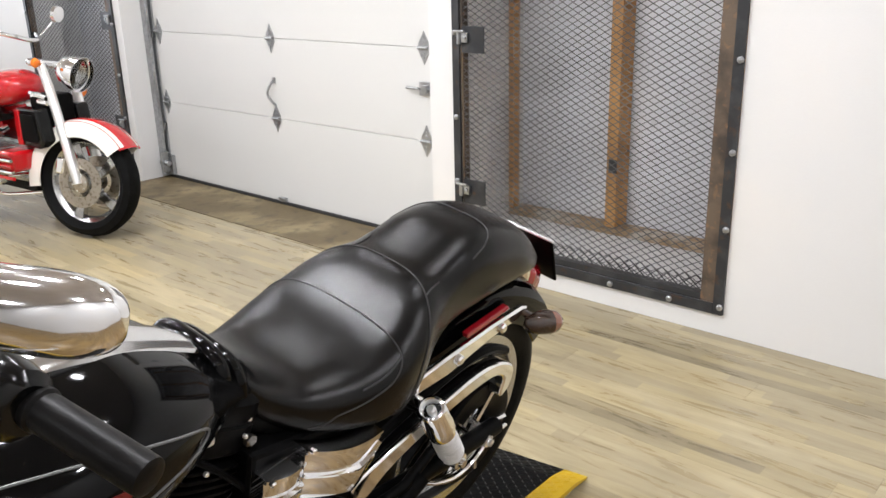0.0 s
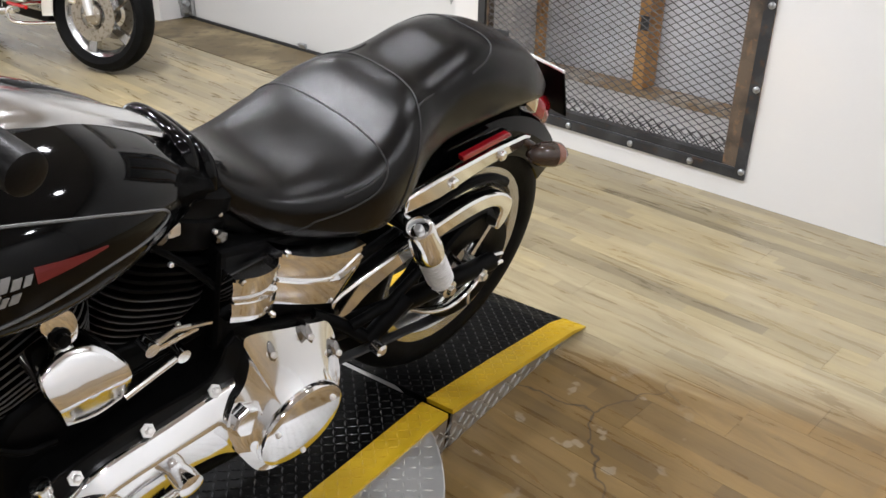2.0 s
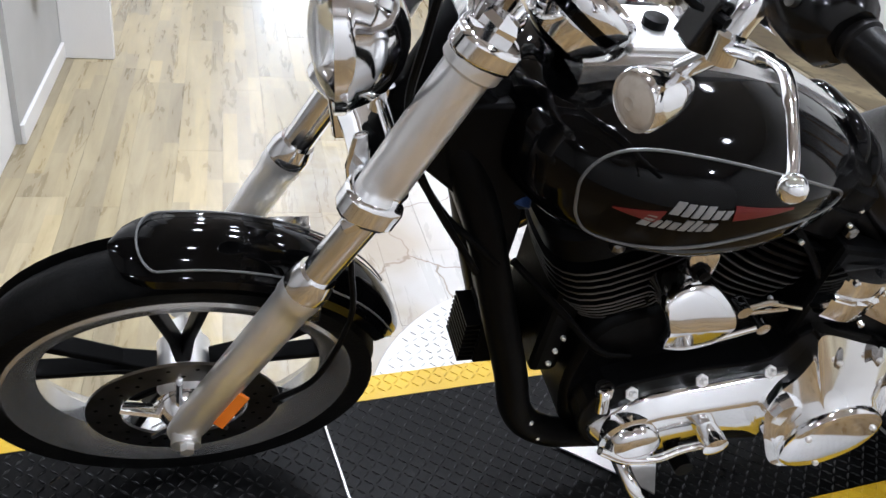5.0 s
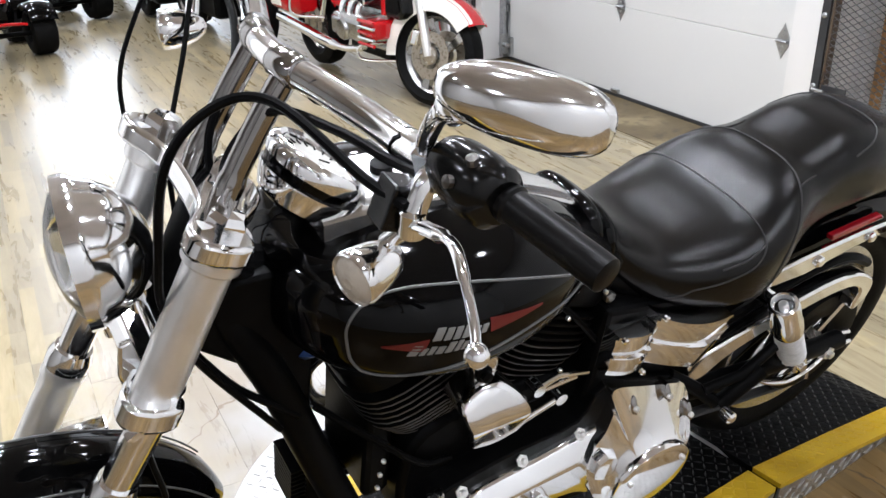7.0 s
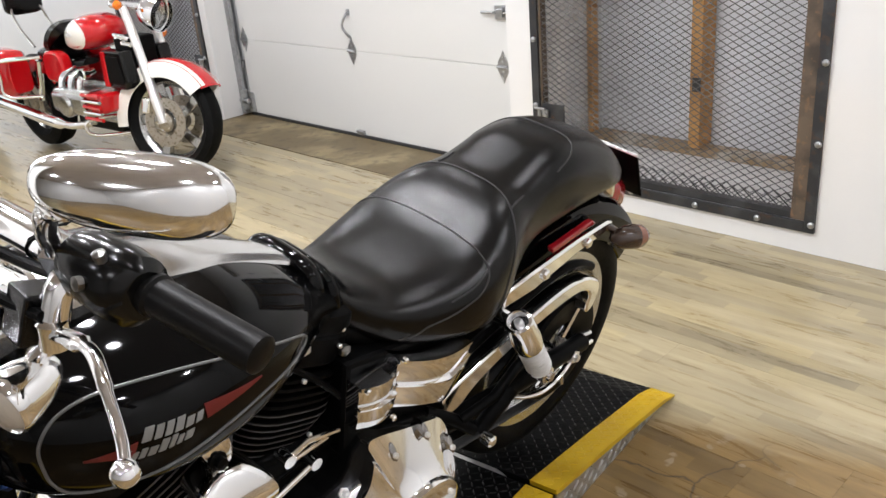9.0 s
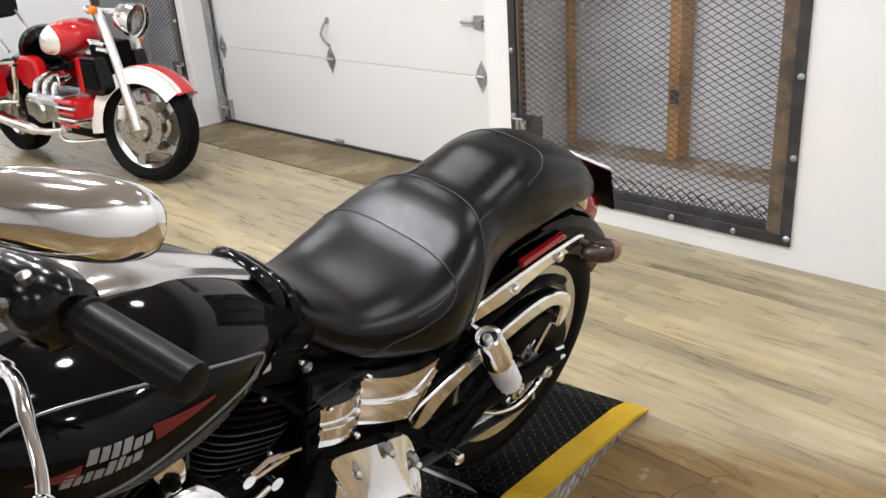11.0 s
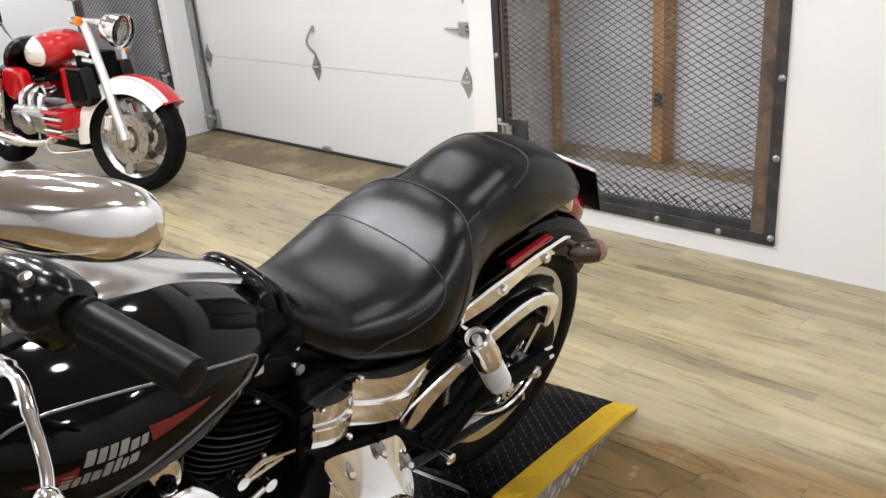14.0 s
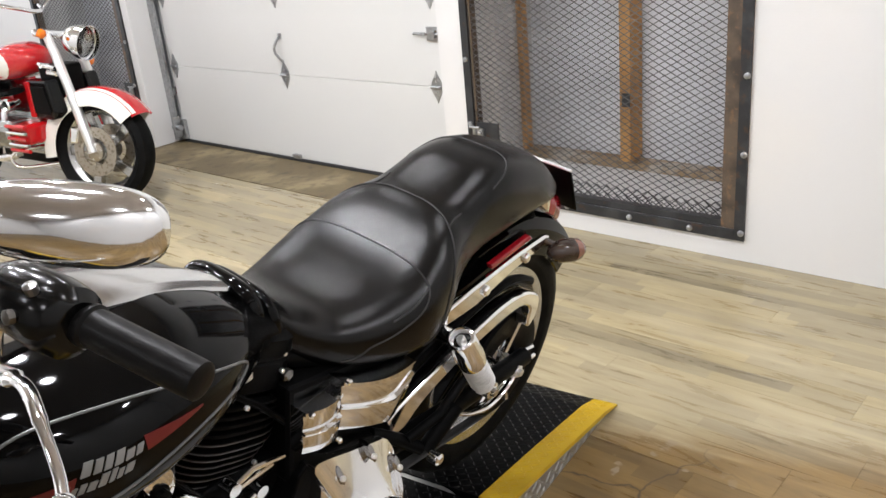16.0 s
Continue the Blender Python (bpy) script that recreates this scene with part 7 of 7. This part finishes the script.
        part("badge", slab([(-0.045, 0.0), (-0.01, 0.012), (0.0, 0.028), (0.012, 0.010), (0.05, 0.004), (0.012, -0.012), (-0.01, -0.014)], -0.003, 0.003), M_SATIN, pan, "silver wing badge", at=Matrix.Translation((q.x, s * q.y, q.z)))
    part("airbox", box((-0.62, -0.10, 0.60), (-0.40, 0.10, 0.92)), M_BLACK, t, "black steering head and radiator", bevel=0.02)
    part("crankcase", box((-1.12, -0.14, 0.28), (-0.52, 0.14, 0.60)), M_ENGINE, t, bevel=0.03)
    part("belly", box((-1.2, -0.10, 0.20), (-0.55, 0.10, 0.29)), M_BLACK, t, bevel=0.02)
    sd = Body([(-1.62, 0.08, 0.80, 0.83, 0.86), (-1.50, 0.14, 0.79, 0.84, 0.89), (-1.35, 0.15, 0.78, 0.84, 0.885), (-1.26, 0.16, 0.76, 0.81, 0.90), (-1.18, 0.17, 0.76, 0.80, 0.83), (-1.05, 0.13, 0.76, 0.79, 0.82), (-0.98, 0.06, 0.77, 0.79, 0.82)], p=0.65, q=0.75)
    st = part("seat", sd.mesh(36, 32), M_LEATHER, t, "studded black leather seat", smooth=True)
    rows = []
    for x, a, z0, z1 in ((-1.215, 0.12, 0.86, 1.03), (-1.235, 0.165, 0.83, 1.09), (-1.29, 0.170, 0.83, 1.10), (-1.32, 0.12, 0.86, 1.05)):
        rows.append([Vector((x + 0.08 * math.sin(q), a * math.copysign(abs(math.cos(q)) ** 0.7, math.cos(q)), (z0 + z1) / 2 + (z1 - z0) / 2 * math.sin(q))) for q in (2 * math.pi * k / 24 for k in range(24))])
    part("rider_backrest", loft(rows), M_LEATHER, st, smooth=True)
    pieces("seat_stud", [(0, 0.008), (0.004, 0.007), (0.007, 0)], [sd.side(-1.24 + 0.022 * k, 0.80 + 0.002 * k, 0.001) for k in range(9)] + [Vector((1, -1, 1)) * sd.side(-1.24 + 0.022 * k, 0.80 + 0.002 * k, 0.001) for k in range(9)], (0, 0, 1), M_CHROME, st, 8)
    rows = []
    for x, k in ((-1.80, 0.85), (-1.81, 1.0), (-1.86, 1.0), (-1.875, 0.85)):
        rows.append([Vector((x, 0.15 * k * math.copysign(abs(math.cos(q)) ** 0.5, math.cos(q)), 1.13 + 0.10 * k * math.copysign(abs(math.sin(q)) ** 0.5, math.sin(q)))) for q in (2 * math.pi * j / 24 for j in range(24))])
    br = part("backrest", loft(rows), M_LEATHER, t, "black passenger backrest", smooth=True)
    part("backrest_post", tube(smooth_path([(-1.55, -0.13, 0.80), (-1.72, -0.13, 0.95), (-1.82, -0.10, 1.10), (-1.82, 0.10, 1.10), (-1.72, 0.13, 0.95), (-1.55, 0.13, 0.80)], 5), 0.010, seg=8), M_CHROME, br, smooth=True)
    part("rear_fender", _fender(170, 40, 0.375, 0.12, 0.10, 0.335, cx=-1.62), M_RED, t, "red rear fender", smooth=True)
    part("side_stand", tube([(-0.85, 0.12, 0.22), (-0.95, 0.27, -0.045)], 0.013, seg=10), M_BLACK, t)
    # front end turned to the left on its stem
    stem = Matrix.Translation((-0.06, 0, 0.335)) @ Matrix.Rotation(radians(TOURER_STEER), 4, Vector((-0.42, 0, 0.9)).normalized()) @ Matrix.Translation((0.06, 0, -0.335))
    rake = Matrix(((1, 0, 0.30, -0.1005), (0, 1, 0, 0), (0, 0, 0.95, 0.01675), (0, 0, 0, 1)))
    compact = Matrix(((0.9, 0, 0, 0.22), (0, 0.87, 0, 0), (0, 0, 0.87, 0.055), (0, 0, 0, 1)))
    steered = ("front_wheel", "front_fender", "fork_leg", "turn_signal", "signal_stalk", "grip", "mirror", "mirror_stem", "handlebar", "headlamp", "signal_bar", "fork_yoke", "lower_yoke")
    for o in t.children:
        kind = o.name.split(".")[0]
        if kind in steered:
            o.matrix_basis = stem @ (o.matrix_basis if kind in ("front_wheel", "front_fender") else rake @ o.matrix_basis)
        elif kind != "rear_wheel":
            o.matrix_basis = (compact if kind in ("valve_cover", "valve_cover_rib", "radiator_shroud", "shroud_trim", "shroud_grille", "airbox", "crash_bar") else Matrix.Translation((-0.15, 0, 0)) @ compact) @ o.matrix_basis
            if kind == "seat":
                o.matrix_basis = Matrix.Translation((-0.01, 0, -0.085)) @ o.matrix_basis
            if kind == "fuel_tank":
                o.matrix_basis = Matrix.Translation((-0.06, 0, 0.035)) @ o.matrix_basis
    return t


def _fender(a0, a1, r, half, drop, cz, cx=0.0):
    return fender(a0, a1, r, half, cx, cz, drop=drop)


tourer(pose(-0.385, -0.872, 0.004, 0, 0, 5.7) @ Matrix.Scale(0.94, 4))


# ---------- dark sport-touring motorcycle ----------
def sport_tourer(m):
    t = empty("sport_motorcycle", m)
    tagged(t, "black faired sport-touring motorcycle parked in a row", "motorcycle", "motorcycles in the back row")
    for x, name in ((0.0, "front_wheel"), (-1.5, "rear_wheel")):
        w = part(name, lathe([(-0.04, 0.20), (-0.06, 0.23), (-0.062, 0.27), (-0.045, 0.295), (0, 0.305), (0.045, 0.295), (0.062, 0.27), (0.06, 0.23), (0.04, 0.20)], seg=40, close=True), M_TYRE, t, "black rubber tyre", smooth=True, at=pose(x, 0, 0.305))
        part("rim", lathe([(-0.04, 0.205), (-0.045, 0.22), (0, 0.185), (0.045, 0.22), (0.04, 0.205), (0, 0.17)], seg=40, close=True), M_BLACK, w, smooth=True)
        for s in (1, -1):
            part("brake_disc", lathe([(-0.003, 0.09), (-0.003, 0.15), (0.003, 0.15), (0.003, 0.09)], centre=(0, s * 0.07, 0), seg=36, close=True), M_ENGINE, w)
        for k in range(3):
            a = 2 * math.pi * k / 3 + 0.5
            part("spoke", tube([(0, 0, 0), (0.19 * math.cos(a), 0, 0.19 * math.sin(a))], 0.028, seg=8, flat=0.7), M_SATIN, w)
    for s in (1, -1):
        part("fork_leg", tube([(0, s * 0.10, 0.305), (-0.22, s * 0.10, 0.85)], 0.024, seg=12), M_SATIN, t, smooth=True)
        part("turn_signal", lathe([(0, 0.03), (0.02, 0.03), (0.03, 0)], centre=(-0.10, s * 0.20, 0.62), axis=(1, s * 0.3, 0), seg=14), M_AMBER, t, "amber turn signal", smooth=True)
        hl_ = part("headlamp", slab(rounded([(-0.02, 0.84), (-0.05, 0.90), (-0.10, 0.93), (-0.12, 0.86), (-0.07, 0.81)], 4), *sorted((s * 0.06, s * 0.22))), M_CHROME, t, "clear headlamp", bevel=0.02, smooth=True)
        part("mirror", slab(rounded([(-0.12, 1.08), (-0.10, 1.14), (-0.20, 1.16), (-0.22, 1.09)], 4), *sorted((s * 0.26, s * 0.38))), M_PAINT, t, bevel=0.015, smooth=True)
        part("pannier", loft([[Vector((x, s * (0.26 + a * math.copysign(abs(math.cos(q)) ** 0.5, math.cos(q))), 0.62 + h * math.copysign(abs(math.sin(q)) ** 0.5, math.sin(q)))) for q in (2 * math.pi * k / 20 for k in range(20))] for x, a, h in ((-1.95, 0.05, 0.10), (-1.85, 0.10, 0.16), (-1.45, 0.10, 0.17), (-1.35, 0.05, 0.11))]), M_PAINT, t, "black pannier", smooth=True)
    fair = Body([(-0.95, 0.20, 0.35, 0.62, 0.80), (-0.70, 0.26, 0.30, 0.66, 0.98), (-0.45, 0.29, 0.32, 0.70, 1.02), (-0.25, 0.28, 0.42, 0.78, 1.02), (-0.10, 0.24, 0.66, 0.84, 0.98), (0.0, 0.14, 0.72, 0.83, 0.91), (0.03, 0.05, 0.76, 0.82, 0.86)], p=0.7, q=0.8, lower=0.7)
    part("fairing", fair.mesh(30, 32), M_PAINT, t, "gloss black fairing", smooth=True)
    part("windscreen", loft([[Vector((x, y * w, z)) for y in (-1, -0.6, 0, 0.6, 1)] + [Vector((x - 0.006, y * w, z)) for y in (1, 0.6, 0, -0.6, -1)] for x, z, w in ((-0.12, 0.97, 0.20), (-0.25, 1.12, 0.19), (-0.33, 1.24, 0.14))]), M_SMOKE, t, "smoked windscreen", smooth=True)
    part("front_fender", fender(40, 170, 0.325, 0.075, 0, 0.305, drop=0.06), M_PAINT, t, smooth=True)
    body = Body([(-1.9, 0.08, 0.78, 0.84, 0.92), (-1.5, 0.15, 0.72, 0.80, 0.88), (-1.15, 0.16, 0.62, 0.76, 0.83), (-0.95, 0.17, 0.6, 0.8, 0.95), (-0.7, 0.17, 0.62, 0.86, 1.04), (-0.5, 0.1, 0.7, 0.9, 1.0)], p=0.7)
    part("seat_and_tank", body.mesh(30, 28), M_LEATHER, t, smooth=True)
    part("engine", box((-1.15, -0.2, 0.18), (-0.45, 0.2, 0.5)), M_BLACK, t, bevel=0.04)
    part("swingarm", box((-1.5, -0.11, 0.26), (-1.0, 0.11, 0.34)), M_BLACK, t, bevel=0.02)
    part("handlebar", tube([(-0.45, -0.36, 1.03), (-0.36, -0.15, 1.05), (-0.36, 0.15, 1.05), (-0.45, 0.36, 1.03)], 0.013, seg=10), M_BLACK, t)
    part("side_stand", tube([(-0.8, 0.12, 0.22), (-0.88, 0.27, 0.012)], 0.012, seg=8), M_BLACK, t)
    return t


first = sport_tourer(pose(-2.72, -1.27, 0.004, 0, 0, 5))
copy_thing(first, pose(-3.85, -1.55, 0.004, 0, 0, 4))
copy_thing(first, pose(-4.9, -1.75, 0.004, 0, 0, 4))


# ---------- small black quad bikes ----------
def quad_bike(m):
    t = empty("quad_bike", m)
    tagged(t, "small black children's quad bike with fat tyres", "quad bike", "quad bikes by the wall")
    for x in (0.0, 0.72):
        for s in (1, -1):
            w = part("wheel", lathe([(-0.09, 0.08), (-0.10, 0.13), (-0.085, 0.168), (-0.05, 0.18), (0.05, 0.18), (0.085, 0.168), (0.10, 0.13), (0.09, 0.08), (0.04, 0.06), (-0.04, 0.06)], seg=28, close=True), M_TYRE, t, "fat black tyre", smooth=True, at=pose(x, s * 0.30, 0.18))
            part("rim", lathe([(-0.06, 0.0), (-0.06, 0.085), (0.06, 0.085), (0.06, 0.0)], seg=20), M_BLACK, w)
            part("fender", fender(25, 160, 0.215, 0.11, x, 0.20, drop=0.02), M_PAINT, t, smooth=True).location = (0, s * 0.30, 0)
    b = Body([(-0.12, 0.10, 0.24, 0.32, 0.42), (0.1, 0.13, 0.22, 0.36, 0.52), (0.35, 0.12, 0.2, 0.34, 0.50), (0.55, 0.12, 0.22, 0.38, 0.56), (0.8, 0.11, 0.24, 0.36, 0.48), (0.88, 0.04, 0.28, 0.34, 0.4)])
    part("body", b.mesh(24, 24), M_PAINT, t, "gloss black body", smooth=True)
    part("badge", box((0.74, -0.06, 0.44), (0.86, 0.06, 0.47)), M_RED, t, "red front badge", bevel=0.01)
    part("handlebar", tube([(0.42, -0.30, 0.70), (0.5, -0.1, 0.66), (0.5, 0.1, 0.66), (0.42, 0.30, 0.70)], 0.012, seg=10), M_BLACK, t)
    part("steering_stem", tube([(0.62, 0, 0.45), (0.5, 0, 0.66)], 0.018, seg=10), M_BLACK, t)
    part("axle", tube([(0.0, -0.3, 0.18), (0.0, 0.3, 0.18)], 0.02, seg=10), M_BLACK, t)
    part("axle", tube([(0.72, -0.3, 0.18), (0.72, 0.3, 0.18)], 0.02, seg=10), M_BLACK, t)
    part("bumper", tube(smooth_path([(0.92, -0.16, 0.28), (0.97, 0, 0.30), (0.92, 0.16, 0.28)], 5), 0.012, seg=8), M_RED, t, "red front bumper", smooth=True)
    return t


qb = quad_bike(pose(-4.15, -3.30, 0.004, 0, 0, 12))
copy_thing(qb, pose(-5.6, -2.75, 0.004, 0, 0, 20))

# ---------- charger with a yellow cord in the grey niche ----------
M_CORD = node_mat("yellow_cord", (0.62, 0.47, 0.10), 0.5)
ch = empty("power_adapter", pose(0.86, SOUTH + 0.02, 0.42))
tagged(ch, "small black power adapter plugged in beside a yellow cord", "power adapter")
part("outlet_plate", box((-0.045, 0, -0.01), (0.045, 0.006, 0.12)), M_WALL, ch, "white outlet plate", bevel=0.002)
part("adapter", box((-0.04, 0.006, -0.045), (0.035, 0.05, 0.05)), M_RUBBER, ch, bevel=0.008)
part("status_light", lathe([(0, 0.004), (0.003, 0.004), (0.004, 0)], centre=(-0.01, 0.05, 0.03), axis=(0, 1, 0), seg=8), M_AMBER, ch)
part("cord", tube(smooth_path([(-0.03, 0.02, 0.02), (-0.09, 0.03, 0.03), (-0.17, 0.02, 0.10), (-0.20, 0.015, 0.25), (-0.20, 0.012, 0.6)], 6), 0.005, seg=8), M_CORD, ch, "yellow cord", smooth=True)
ow = empty("wall_outlet", pose(0.66, SOUTH + 0.02, 0.42))
tagged(ow, "pale wall outlet plate on the grey panel", "outlet")
part("outlet_plate", box((-0.035, 0, -0.01), (0.035, 0.005, 0.105)), M_WALL, ow, bevel=0.002)
part("socket", box((-0.017, 0.005, 0.03), (0.017, 0.009, 0.065)), M_GREY, ow, bevel=0.003)

# ---------- floor planks, each a piece of the floor ----------
PW, PL = 0.152, 1.22
plank_mesh = {}


def plank_of(length):
    key = round(length, 3)
    if key not in plank_mesh:
        bm = bmesh.new()
        g_ = 0.00025
        hi = [bm.verts.new((x, y, 0.0)) for x, y in ((g_ * 2, g_ * 2), (length - g_ * 2, g_ * 2), (length - g_ * 2, PW - g_ * 2), (g_ * 2, PW - g_ * 2))]
        lo = [bm.verts.new((x, y, -0.0006)) for x, y in ((g_, g_), (length - g_, g_), (length - g_, PW - g_), (g_, PW - g_))]
        bm.faces.new(hi)
        for k in range(4):
            bm.faces.new((lo[k], lo[(k + 1) % 4], hi[(k + 1) % 4], hi[k]))
        me = bpy.data.meshes.new("plank")
        bm.to_mesh(me)
        bm.free()
        me.materials.append(M_PLANK)
        plank_mesh[key] = me
    return plank_mesh[key]


def rest_of_floor(spots):
    verts, faces = [], []
    for x, y, length in spots:
        k = len(verts)
        verts += [(x + 0.0006, y + 0.0006, 0), (x + length - 0.0006, y + 0.0006, 0), (x + length - 0.0006, y + PW - 0.0006, 0), (x + 0.0006, y + PW - 0.0006, 0)]
        faces.append((k, k + 1, k + 2, k + 3))
    me = bpy.data.meshes.new("plank_rest")
    me.from_pydata(verts, [], faces)
    me.materials.append(M_PLANK)
    ob = new("plank_rest", me)
    ob.parent = floor
    tagged(ob, "tan wood-look vinyl planks", kind="stuff")


order = random.Random(11)
near_spots, far_spots = [], []
row = 0
y = -0.001 - PW
while y > Y0:
    x = X0 - order.random() * PL
    while x < X1:
        length = PL
        x0_, x1_ = max(x, X0), min(x + PL, X1)
        if x1_ - x0_ > 0.05:
            inside = -3.6 < x0_ < 4.6 and y > -4.1
            (near_spots if inside else far_spots).append((x0_, y, round(x1_ - x0_, 3)))
        x += PL
    y -= PW
    row += 1
for x, y, length in near_spots[:300]:
    o = new("plank", plank_of(length))
    o.parent, o.location = floor, (x, y, 0.0)
rest_of_floor(far_spots + near_spots[300:])
# boards that run on under the garage door's opening
